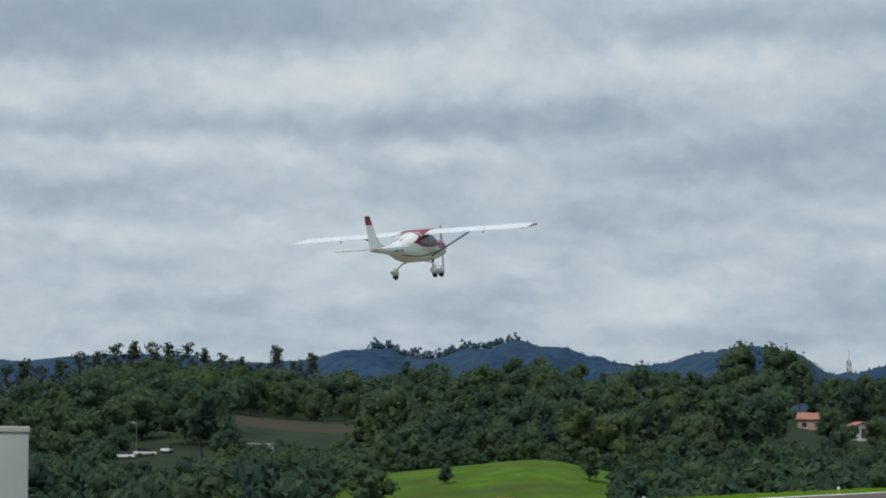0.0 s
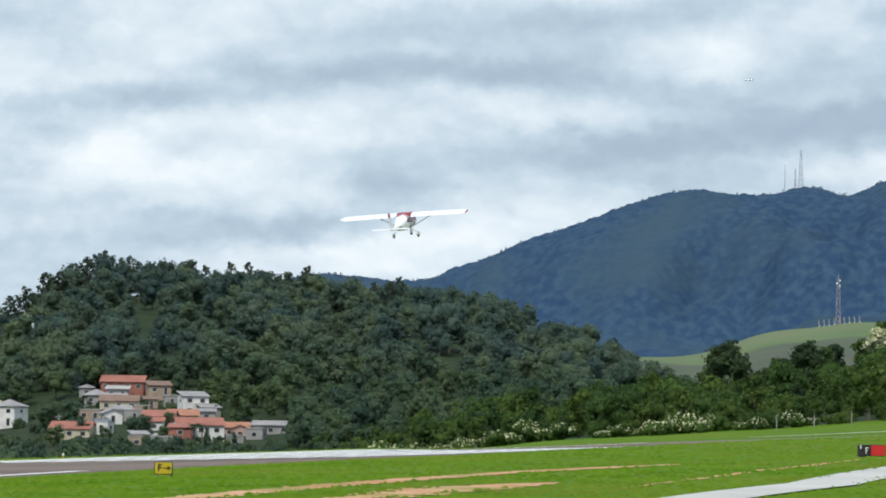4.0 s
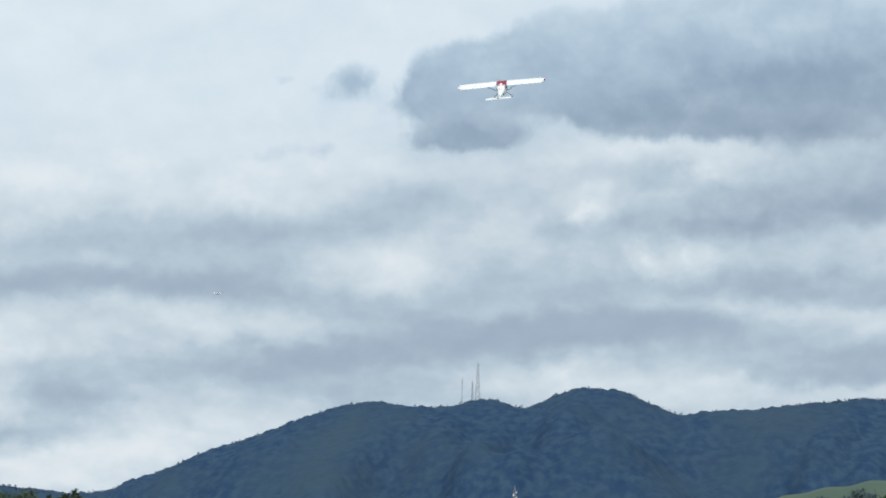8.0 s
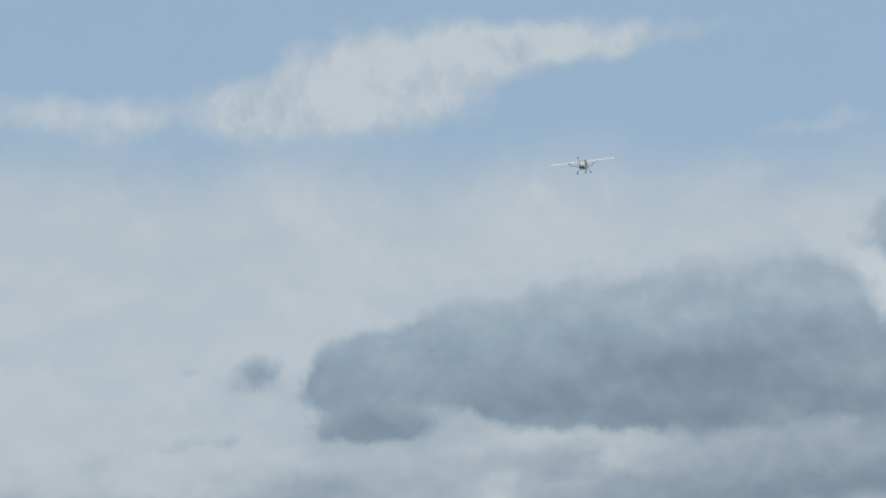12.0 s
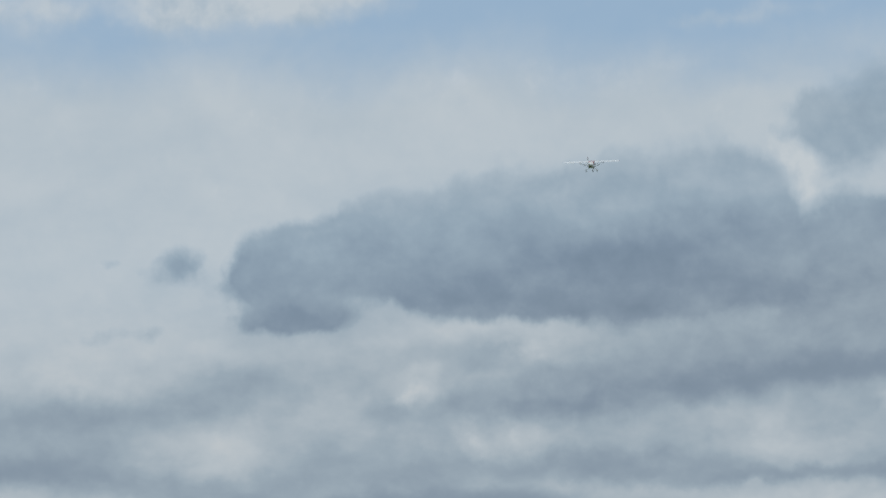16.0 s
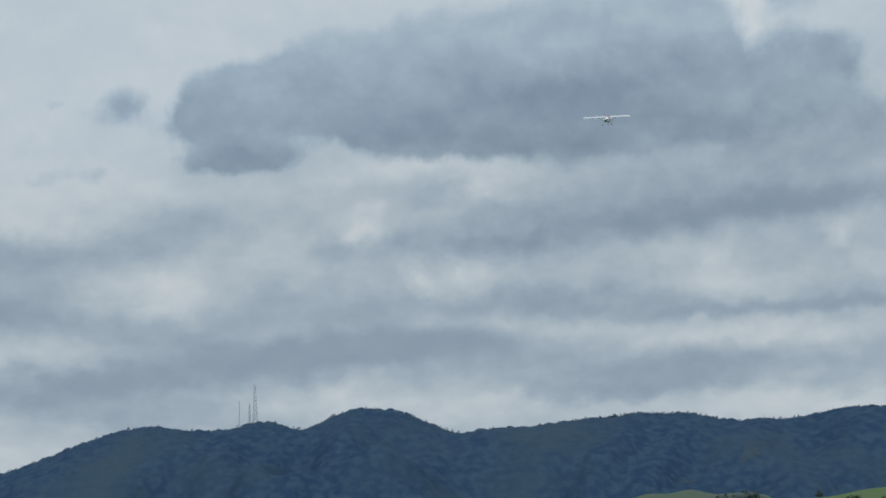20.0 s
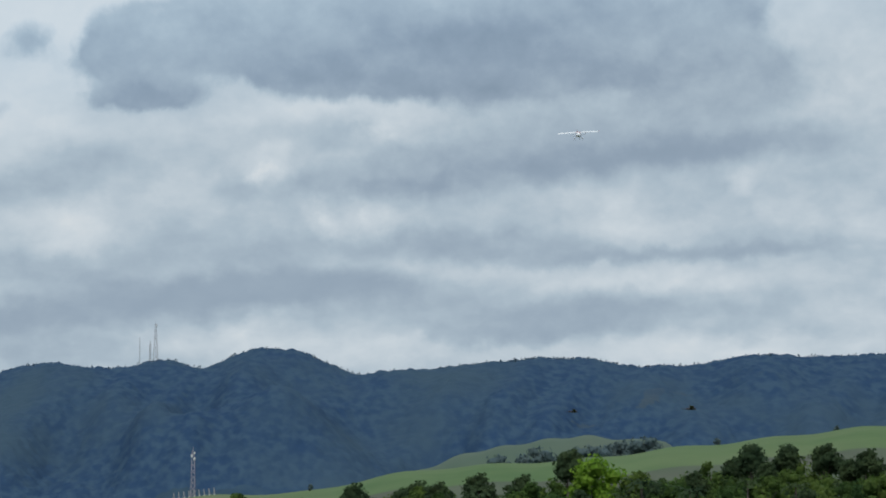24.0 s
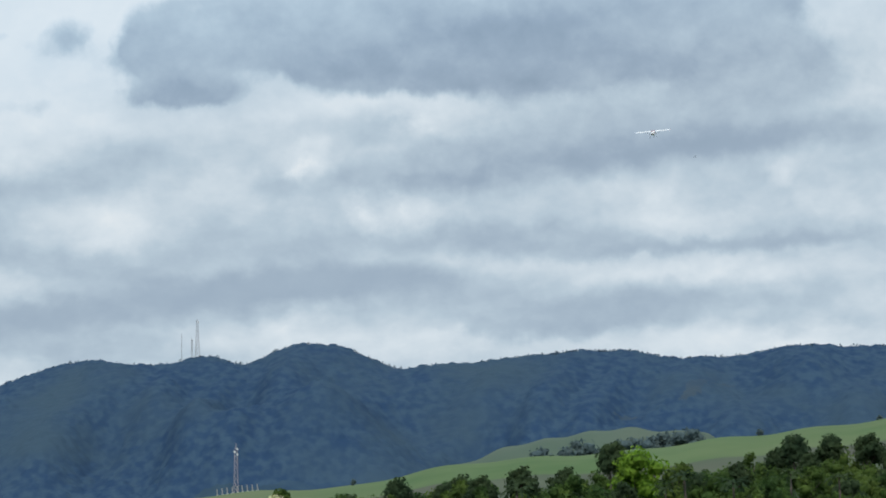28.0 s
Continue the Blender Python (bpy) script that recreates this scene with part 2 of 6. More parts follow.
    def bank(rows, under, top, depth, edge0, edge1):
        tone = step(lift, 0.4, 0.4 + depth, under, top)
        tone = math_node("MULTIPLY_ADD", puff, 0.12, math_node("SUBTRACT", tone, 0.025))
        tone = math_node("MULTIPLY_ADD", relief, 0.28, tone)
        form = math_node("MULTIPLY_ADD", puff, 0.34, math_node("SUBTRACT", swells(rows, 1.6), 0.06))
        mask = step(math_node("MULTIPLY_ADD", ragged, 0.42, form), edge0, edge1)
        return math_node("MULTIPLY_ADD", math_node("SUBTRACT", tone, value), mask, value)

    value = bank(BANK_WISP, 0.46, 0.66, 3.0, 0.1, 0.8)
    value = bank(BANK, 0.48, 0.76, 3.0, 0.17, 0.76)
    value = math_node("MULTIPLY_ADD", swells(BANK_DARK, 2.0), 0.36, value)
    value = math_node("MULTIPLY_ADD", step(math_node("MULTIPLY_ADD", ragged, 0.9, swells(BANK_LIGHT, 1.7)), 0.08, 0.7), 0.22, value)
    # blue sky above the veil, with a white heap of cloud before it
    heap = step(math_node("MULTIPLY_ADD", ragged, 0.3, math_node("MULTIPLY_ADD", puff, 0.4, swells(WHITE_PUFF, 2.4))), 0.0, 1.1)
    value = math_node("MULTIPLY_ADD", heap, math_node("MULTIPLY_ADD", relief, 0.7, 0.08), value)
    rise = math_node("MULTIPLY_ADD", fine.outputs["Fac"], -1.6, math_node("ADD", where.outputs[1], 0.8))
    clear = math_node("MULTIPLY", step(rise, 13.2, 15.2, 0.0, 0.8), step(el, 19.0, 27.0, 1.0, 0.3))
    gap = math_node("MULTIPLY", clear, math_node("MULTIPLY_ADD", heap, -0.9, 1.0))
    ramp = nodes.new("ShaderNodeValToRGB")
    links.new(value, ramp.inputs[0])
    stops = [(0.0, (125, 144, 162)), (0.3, (152, 169, 186)), (0.55, (180, 196, 208)), (0.8, (209, 219, 226)), (1.0, (232, 235, 236))]
    while len(ramp.color_ramp.elements) < len(stops):
        ramp.color_ramp.elements.new(0.5)
    for e, (p, c) in zip(ramp.color_ramp.elements, stops):
        e.position, e.color = p, lin(*c)
    sky = nodes.new("ShaderNodeTexSky")
    sky.sky_type = "NISHITA"
    sky.sun_disc = False
    sky.sun_elevation = radians(54)
    sky.sun_rotation = radians(190)
    tint = nodes.new("ShaderNodeMix")
    tint.data_type, tint.blend_type = "RGBA", "MULTIPLY"
    tint.inputs[0].default_value = 1.0
    links.new(sky.outputs[0], tint.inputs[6])
    tint.inputs[7].default_value = (0.1, 0.1, 0.1, 1)
    blue = nodes.new("ShaderNodeMix")
    blue.data_type = "RGBA"
    blue.inputs[0].default_value = 0.75
    links.new(tint.outputs[2], blue.inputs[6])
    blue.inputs[7].default_value = lin(182, 214, 242)
    mix = nodes.new("ShaderNodeMix")
    mix.data_type = "RGBA"
    links.new(gap, mix.inputs[0])
    links.new(ramp.outputs[0], mix.inputs[6])
    links.new(blue.outputs[2], mix.inputs[7])
    cool = nodes.new("ShaderNodeMix")
    cool.data_type, cool.blend_type = "RGBA", "MULTIPLY"
    links.new(math_node("MULTIPLY_ADD", high, 0.6, 0.16), cool.inputs[0])
    links.new(mix.outputs[2], cool.inputs[6])
    cool.inputs[7].default_value = (0.88, 0.96, 1.03, 1)
    back = nodes.new("ShaderNodeBackground")
    back.inputs["Strength"].default_value = 1.0
    links.new(cool.outputs[2], back.inputs["Color"])
    end = nodes.new("ShaderNodeOutputWorld")
    links.new(back.outputs[0], end.inputs["Surface"])


make_world()
sun = new("sun", bpy.data.lights.new("sun", "SUN"))
sun.data.energy, sun.data.angle, sun.data.color = 2.5, radians(4), (1.0, 0.95, 0.88)
sun.matrix_world = look(ray(190, 54) * 100, (0, 0, 0))


# ---------------------------------------------------------------- materials
def material(name, colour, other=None, scale=1.0, detail=4.0, rough=0.8, metal=0.0, spec=0.3, bump_height=0.0, bump_scale=None,
             island=0.0, patch=None, patch_scale=0.02, contrast=(0.35, 0.65), transmission=0.0, coat=0.0, leafy=0.0, deep=1.0):
    """A two-tone surface: noise at `scale` mixes colour and other; patch is a third tone in large blotches."""
    mat = bpy.data.materials.new(name)
    mat.use_nodes = True
    nt = mat.node_tree
    nodes, links = nt.nodes, nt.links
    bsdf = nodes["Principled BSDF"]
    bsdf.inputs["Roughness"].default_value = rough
    bsdf.inputs["Metallic"].default_value = metal
    bsdf.inputs["Specular IOR Level"].default_value = spec
    bsdf.inputs["Transmission Weight"].default_value = transmission
    bsdf.inputs["Coat Weight"].default_value = coat
    colour = (*colour[:3], 1)
    if other is None:
        other = (*[c * 0.85 for c in colour[:3]], 1)
    other = (*other[:3], 1)
    geo = nodes.new("ShaderNodeNewGeometry")
    where = nodes.new("ShaderNodeMapping")
    where.inputs["Scale"].default_value = (1, deep, 1)
    links.new(geo.outputs["Position"], where.inputs[0])

    def field(s, d):
        n = nodes.new("ShaderNodeTexNoise")
        n.inputs["Scale"].default_value = s
        n.inputs["Detail"].default_value = d
        links.new(where.outputs[0], n.inputs["Vector"])
        return n.outputs["Fac"]

    def blend(f, a, b, lo, hi):
        r = nodes.new("ShaderNodeMapRange")
        links.new(f, r.inputs[0])
        r.inputs[1].default_value, r.inputs[2].default_value = lo, hi
        m = nodes.new("ShaderNodeMix")
        m.data_type = "RGBA"
        links.new(r.outputs[0], m.inputs[0])
        for k, v in ((6, a), (7, b)):
            if isinstance(v, tuple):
                m.inputs[k].default_value = v
            else:
                links.new(v, m.inputs[k])
        return m.outputs[2]

    out = blend(field(scale, detail), colour, other, *contrast)
    if patch is not None:
        out = blend(field(patch_scale, 3.0), out, (*patch[:3], 1), 0.45, 0.7)
    if island:
        hsv = nodes.new("ShaderNodeHueSaturation")
        links.new(out, hsv.inputs["Color"])
        r = nodes.new("ShaderNodeMapRange")
        links.new(geo.outputs["Random Per Island"], r.inputs[0])
        r.inputs[3].default_value, r.inputs[4].default_value = 1 - island, 1 + island
        links.new(r.outputs[0], hsv.inputs["Value"])
        out = hsv.outputs[0]
    links.new(out, bsdf.inputs["Base Color"])
    if leafy:
        thin = nodes.new("ShaderNodeBsdfTranslucent")
        links.new(out, thin.inputs["Color"])
        both = nodes.new("ShaderNodeMixShader")
        both.inputs[0].default_value = leafy
        links.new(bsdf.outputs[0], both.inputs[1])
        links.new(thin.outputs[0], both.inputs[2])
        links.new(both.outputs[0], nodes["Material Output"].inputs["Surface"])
    if bump_height:
        b = nodes.new("ShaderNodeBump")
        b.inputs["Distance"].default_value = bump_height
        b.inputs["Strength"].default_value = 0.6
        links.new(field(bump_scale or scale * 4, 5.0), b.inputs["Height"])
        links.new(b.outputs[0], bsdf.inputs["Normal"])
    return mat


M = {
    "grass": material("airfield_grass", (0.058, 0.125, 0.006), (0.085, 0.16, 0.01), 0.5, 12, 0.95, spec=0.05, bump_height=0.05, bump_scale=3.0, patch=(0.1, 0.14, 0.015), patch_scale=0.06, contrast=(0.3, 0.7)),
    "blade": material("grass_blades", (0.058, 0.125, 0.006), (0.095, 0.17, 0.01), 0.3, 6, 0.95, spec=0.03, island=0.1, patch=(0.105, 0.145, 0.016), patch_scale=0.07),
    "meadow": material("meadow_grass", (0.052, 0.11, 0.01), (0.09, 0.16, 0.018), 0.25, 10, 0.95, spec=0.05, bump_height=0.4, bump_scale=0.7, patch=(0.058, 0.08, 0.02), patch_scale=0.07),
    "pasture": material("pasture", (0.066, 0.116, 0.045), (0.09, 0.136, 0.057), 0.02, 8, 0.9, spec=0.1, patch=(0.12, 0.145, 0.075), patch_scale=0.006),
    "floor": material("woodland_floor", (0.016, 0.03, 0.014), (0.03, 0.044, 0.02), 0.1, 6, 0.9, spec=0.1),
    # Distance haze is painted into the mountain's ground and forest colours as blue.
    "hazed_mountain": material("hazed_mountain", (0.021, 0.047, 0.094), (0.036, 0.069, 0.11), 0.05, 9, 0.9, spec=0.03, patch=(0.034, 0.06, 0.074), patch_scale=0.0045),
    "leaf_mist": material("forest_with_blue_haze", (0.021, 0.047, 0.094), (0.036, 0.069, 0.11), 0.09, 4, 0.9, spec=0.03, patch=(0.038, 0.068, 0.098), patch_scale=0.007, contrast=(0.4, 0.62), deep=0.3),
    # Crest leaves are paled and blued in colour to stand for haze.
    "leaf_far": material("leaves_with_blue_haze", (0.1, 0.16, 0.22), (0.125, 0.185, 0.235), 0.05, 4, 0.9, spec=0.03, island=0.12, leafy=0.5),
    # Leaf green with haze mixed into the colour, greyer and bluer.
    "leaf_haze": material("haze_greyed_leaves", (0.075, 0.112, 0.122), (0.098, 0.136, 0.132), 0.05, 5, 0.9, spec=0.03, island=0.2, leafy=0.3),
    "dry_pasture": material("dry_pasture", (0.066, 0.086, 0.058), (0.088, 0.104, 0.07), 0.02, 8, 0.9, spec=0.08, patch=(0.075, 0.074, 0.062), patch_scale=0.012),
    # Pasture green dulled in colour to paint the haze over the far slope.
    "haze_dulled_pasture": material("haze_dulled_pasture", (0.062, 0.096, 0.07), (0.08, 0.11, 0.08), 0.01, 8, 0.9, spec=0.08, patch=(0.085, 0.105, 0.082), patch_scale=0.004),
    # Bare strips on the mountain, tinted blue with the same painted haze.
    "clearing": material("haze_blue_clearing", (0.042, 0.066, 0.09), (0.034, 0.06, 0.092), 0.03, 6, 0.9, spec=0.05, deep=0.35),
    "bare_field": material("bare_field", (0.066, 0.052, 0.038), (0.05, 0.054, 0.032), 0.08, 8, 0.95, spec=0.05),
    "asphalt": material("runway_asphalt", (0.13, 0.1, 0.084), (0.18, 0.145, 0.125), 0.4, 8, 0.9, spec=0.1, patch=(0.09, 0.07, 0.06), patch_scale=0.05),
    "road": material("service_road_concrete", (0.42, 0.41, 0.385), (0.34, 0.33, 0.31), 0.6, 8, 0.8, patch=(0.46, 0.45, 0.42), patch_scale=0.12),
    "concrete": material("taxiway_concrete", (0.42, 0.41, 0.38), (0.5, 0.49, 0.46), 0.5, 8, 0.8, patch=(0.34, 0.33, 0.31), patch_scale=0.08),
    "post_grey": material("weathered_concrete_post", (0.2, 0.2, 0.19), (0.28, 0.27, 0.25), 0.8, 6, 0.85),
    "line": material("runway_paint", (0.85, 0.85, 0.83), (0.62, 0.62, 0.6), 0.9, 8, 0.6, contrast=(0.45, 0.75)),
    "dirt": material("red_dirt", (0.4, 0.2, 0.1), (0.5, 0.31, 0.19), 0.4, 8, 0.95, spec=0.1, bump_height=0.04, bump_scale=2.0, patch=(0.2, 0.19, 0.05), patch_scale=0.35),
    # Both greens are shifted paler and bluer, haze put into the leaf colour.
    "leaf": material("woodland_leaves_hazed", (0.052, 0.09, 0.068), (0.096, 0.144, 0.086), 0.085, 3, 0.85, spec=0.06, island=0.1, patch=(0.112, 0.158, 0.068), patch_scale=0.022, leafy=0.5),
    "leaf_hill": material("hill_forest_leaves_hazed", (0.06, 0.1, 0.094), (0.094, 0.138, 0.106), 0.06, 3, 0.88, spec=0.04, island=0.1, patch=(0.15, 0.195, 0.1), patch_scale=0.02, leafy=0.5),
    "leaf_fresh": material("thicket_leaves", (0.03, 0.066, 0.02), (0.068, 0.12, 0.028), 0.16, 3, 0.75, spec=0.1, island=0.25, patch=(0.105, 0.155, 0.034), patch_scale=0.06, leafy=0.45),
    "leaf_dark": material("dark_green_leaves", (0.032, 0.058, 0.03), (0.06, 0.09, 0.04), 0.12, 3, 0.85, spec=0.06, island=0.15, leafy=0.45),
    "leaf_grey": material("eucalyptus_leaves", (0.045, 0.066, 0.048), (0.07, 0.092, 0.058), 0.2, 4, 0.8, spec=0.1, island=0.25, leafy=0.4),
    "leaf_lime": material("lime_green_leaves", (0.1, 0.21, 0.015), (0.16, 0.27, 0.03), 0.3, 4, 0.7, spec=0.15, island=0.35, leafy=0.4),
    "flower": material("cream_blossom", (0.55, 0.54, 0.36), (0.36, 0.4, 0.2), 0.8, 4, 0.8, spec=0.1, island=0.2),
    "bark": material("bark", (0.075, 0.062, 0.05), (0.15, 0.13, 0.105), 0.8, 5, 0.9, spec=0.1),
    "white_paint": material("aircraft_white", (0.82, 0.82, 0.8), (0.74, 0.74, 0.72), 1.2, 4, 0.28, spec=0.5, coat=0.5),
    "red_paint": material("aircraft_red", (0.28, 0.006, 0.024), (0.23, 0.005, 0.02), 1.5, 4, 0.4, spec=0.25, coat=0.1),
    "black": material("black_rubber", (0.015, 0.015, 0.015), (0.03, 0.03, 0.03), 3, 4, 0.8),
    "stripe": material("dark_stripe", (0.03, 0.02, 0.03), None, 3, 4, 0.4),
    "cabin_glass": material("tinted_canopy", (0.02, 0.022, 0.025), (0.03, 0.032, 0.035), 2, 3, 0.06, spec=0.6),
    "metal": material("bare_metal", (0.55, 0.55, 0.56), (0.42, 0.42, 0.43), 3, 4, 0.35, metal=0.9),
    "yellow": material("sign_yellow", (0.5, 0.36, 0.015), (0.42, 0.3, 0.015), 3, 4, 0.5),
    "red_sign": material("sign_red", (0.55, 0.02, 0.02), (0.45, 0.02, 0.02), 3, 4, 0.5),
    "sign_black": material("sign_black", (0.012, 0.012, 0.012), (0.03, 0.03, 0.03), 3, 4, 0.6),
    "wall_white": material("white_render", (0.7, 0.69, 0.66), (0.55, 0.54, 0.51), 0.5, 8, 0.85, bump_height=0.01, bump_scale=8),
    "mast": material("mast_steel", (0.13, 0.13, 0.14), (0.2, 0.19, 0.2), 0.3, 4, 0.6),
    "mast_red": material("mast_red_bands", (0.42, 0.36, 0.37), (0.36, 0.27, 0.28), 0.35, 4, 0.6),
}


# ---------------------------------------------------------------- mesh helpers
def mesh_from(name, verts, faces, mats, index=None, flat=True):
    verts, faces = np.asarray(verts, np.float32), np.asarray(faces, np.int32)
    me = bpy.data.meshes.new(name)
    me.vertices.add(len(verts))
    me.vertices.foreach_set("co", verts.ravel())
    n, k = faces.shape
    me.loops.add(n * k)
    me.loops.foreach_set("vertex_index", faces.ravel())
    me.polygons.add(n)
    me.polygons.foreach_set("loop_start", np.arange(0, n * k, k, dtype=np.int32))
    me.polygons.foreach_set("loop_total", np.full(n, k, np.int32))
    if index is not None:
        me.polygons.foreach_set("material_index", np.asarray(index, np.int32))
    me.polygons.foreach_set("use_smooth", np.full(n, not flat))
    for m in mats:
        me.materials.append(m)
    me.update(calc_edges=True)
    return me


def part(name, bm, mat, parent=None, label="", smooth_faces=False):
    """Link a bmesh as one mesh object, under a thing or a part where one is given."""
    me = bpy.data.meshes.new(name)
    bmesh.ops.recalc_face_normals(bm, faces=bm.faces)
    bm.to_mesh(me)
    bm.free()
    for m in mat if isinstance(mat, (list, tuple)) else [mat]:
        me.materials.append(m)
    if smooth_faces:
        me.polygons.foreach_set("use_smooth", [True] * len(me.polygons))
    ob = new(name, me)
    if parent is not None:
        ob.parent = parent
    if label:
        tagged(ob, label)
    return ob


def box(bm, x0, x1, y0, y1, z0, z1, bevel=0.0):
    ret = bmesh.ops.create_cube(bm, size=1.0)
    vs = ret["verts"]
    for v in vs:
        v.co = Vector(((x0 + x1) / 2 + v.co.x * (x1 - x0), (y0 + y1) / 2 + v.co.y * (y1 - y0), (z0 + z1) / 2 + v.co.z * (z1 - z0)))
    if bevel:
        es = {e for v in vs for e in v.link_edges}
        bmesh.ops.bevel(bm, geom=list(es), offset=bevel, segments=2, affect="EDGES", profile=0.5)
    return vs


def tube(bm, a, b, ra, rb=None, sides=8, squash=1.0):
    a, b = Vector(a), Vector(b)
    rb = ra if rb is None else rb
    m = (b - a).to_track_quat("Z", "Y").to_matrix()
    rings = []
    for p, r in ((a, ra), (b, rb)):
        rings.append([bm.verts.new(p + m @ Vector((r * math.cos(k * math.tau / sides), r * squash * math.sin(k * math.tau / sides), 0))) for k in range(sides)])
    for k in range(sides):
        bm.faces.new((rings[0][k], rings[0][(k + 1) % sides], rings[1][(k + 1) % sides], rings[1][k]))
    bm.faces.new(rings[0][::-1])
    bm.faces.new(rings[1])


def loft(bm, rings, caps=True):
    """Skin a list of rings of points with equal counts."""
    made = [[bm.verts.new(p) for p in r] for r in rings]
    n = len(made[0])
    faces = []
    for a, b in zip(made, made[1:]):
        for k in range(n):
            faces.append(bm.faces.new((a[k], a[(k + 1) % n], b[(k + 1) % n], b[k])))
    if caps:
        faces.append(bm.faces.new(made[0][::-1]))
        faces.append(bm.faces.new(made[-1]))
    return faces


# ---------------------------------------------------------------- the lie of the land
def smooth(t):
    t = np.clip(t, 0.0, 1.0)
    return t * t * (3 - 2 * t)


def ridge(az, first, step, heights, wide=0.75):
    """A rolling crest: one rounded summit every `step` degrees of bearing."""
    out = np.zeros_like(az)
    for k, h in enumerate(heights):
        out += h * np.exp(-(((az - first - k * step) / (wide * step)) ** 2))
    return out


def bump(r, centre, front, back):
    return np.exp(-(((r - centre) / np.where(r < centre, front, back)) ** 2))


AIRFIELD = (2.604, -0.557, -1.704, -3.82, 2.947, -0.501, -0.283, 3.858)
# rolling crests: first bearing, step, heights of the summits, distance, depth in front, depth behind
MOUND = (-32, 1.5, (0.2, 3.1, 3.6, 4.6, 2.9), 470, 45, 60)
LEFT_WOOD = (-42, 2, (16.5, 9, 8.6, 15.4, 18.7, 14.8, 15.2, 18.4, 14.2, 18.5, 13.3, 17), 900, 330, 200)
GREEN_HILL = (-18.6, 0.8, (19.1, 22.3, 24.4, 18.1, 2.6), 1080, 120, 120)
WOODED_HILL = (-16.5, 1.25, (16.8, 31.6, 40.3, 52.1, 50.6, 49.7, 46.4, 41.4, 40.4, 30, 14, 8, -6.2), 1280, 330, 260)
THICKET = (-8, 1.6, (2.3, -2.7, 0.5, 2.9, 6.1, 8.6, 12.4, 12.6, 14.6, 14.7, 18.3, 15.3, 20.7, 18.4, 19.8, 19.9, 22.1, 13.4), 700, 240, 130)
PASTURE = (-4, 1.7, (36.8, 31, 45.7, 49.4, 49.5, 58.7, 61.5, 63, 68.2, 71.7, 76, 76.5, 76.9, 76.9), 1750, 420, 420)
FAR_PASTURE = (4, 0.8, (74.4, 71.9, 83.7, 87.5, 91.7, 94, 89.4, 94.9), 2400, 300, 300)
MOUNTAIN = (-11.2, 0.55, (119.8, 101, 117, 117.6, 129.9, 124.8, 123, 118, 118.3, 129.8, 135.1, 148.7, 155.5, 163.5, 172.3, 181.2, 187.6, 192, 184.1, 186.8, 188.7, 198.3, 174.9, 203.1, 202.4, 200.5, 193.5, 177.5, 185, 184.1, 186.4, 191, 190.5, 195.9, 191.8, 195, 184.2, 189.2, 187.5, 187.3, 195.4, 196.3, 193.2, 193.4, 193.8, 192.4, 192.8, 192.3, 192, 190.4, 189.3, 188.4, 186.3, 186.6, 182.5, 187.5, 172.2, 210.1), 4300, 800, 350)
BLUE_HILLS = (-40, 0.85, (82.1, 80, 77.7, 78.7, 81.8, 83.8, 83.7, 82.9, 78.6, 76.8, 85.6, 97.8, 79, 93.3, 103.1, 96.4, 82.2, 74.8, 91.8, 97.6, 96.6, 63, 82.3, 85.7, 95.2, 102.1, 104.3, 88.5, 103.8, 62.5), 4200, 600, 350)

HILLS = (MOUND, LEFT_WOOD, GREEN_HILL, WOODED_HILL, THICKET, PASTURE, FAR_PASTURE, MOUNTAIN, BLUE_HILLS)


def land(az, r):
    """Height of the ground above the origin at a bearing and a distance."""
    az, r = np.asarray(az, float), np.asarray(r, float)
    t = np.radians(az - RUNWAY)
    s, d = r * np.cos(t), r * np.sin(t)
    sc, dc = np.clip(s, 60, 420), np.clip(d, -100, -45)
    near, wide = np.exp(-sc / 40), np.exp(-sc / 120)
    basis = (np.ones_like(sc), sc / 100, near, wide, dc / 100, dc * sc / 1e4, dc / 100 * near, dc / 100 * wide)
    z = sum(k * b for k, b in zip(AIRFIELD, basis))
    z = z - smooth((-96 - d) / 90) * 13 * smooth((-4 - az) / 7)
    for first, step, heights, centre, front, back in HILLS:
        z = z + ridge(az, first, step, heights, 1.0 if centre > 4250 else 0.75) * bump(r, centre, front, back)
    # a low grass bank along the near edge of the runway
    z = z + 0.38 * np.exp(-(((d + 50) / 5.5) ** 2)) * smooth((s - 104) / 100) * (s < 420)
    # a spur before the mountain, and soft gullies down its slopes
    z = z + ridge(az, -2.0, 0.9, (-28, -5, 28, 44, 46, 40, 30, 0, -34)) * bump(r, 3650, 220, 130)
    z = z + bump(r, 3800, 330, 260) * (11.0 * np.sin(az * 1.9 + r * 0.009 + 1.5 * np.sin(az * 0.6)) + 7.0 * np.sin(az * 4.3 - r * 0.013 + 2.0 * np.sin(az * 0.9))) * (r > 2900)
    return z + EYE.z


def land_xy(x, y):
    return land(np.degrees(np.arctan2(x, y)), np.hypot(x, y))


def on_runway(s, d):
    """Plan position from metres along the runway's bearing and metres to its right, both from the camera."""
    c, k = math.cos(radians(RUNWAY)), math.sin(radians(RUNWAY))
    return s * k + d * c, s * c - d * k


def at(az, r, lift=0.0):
    return Vector((r * math.sin(radians(az)), r * math.cos(radians(az)), float(land(az, r)) + lift))


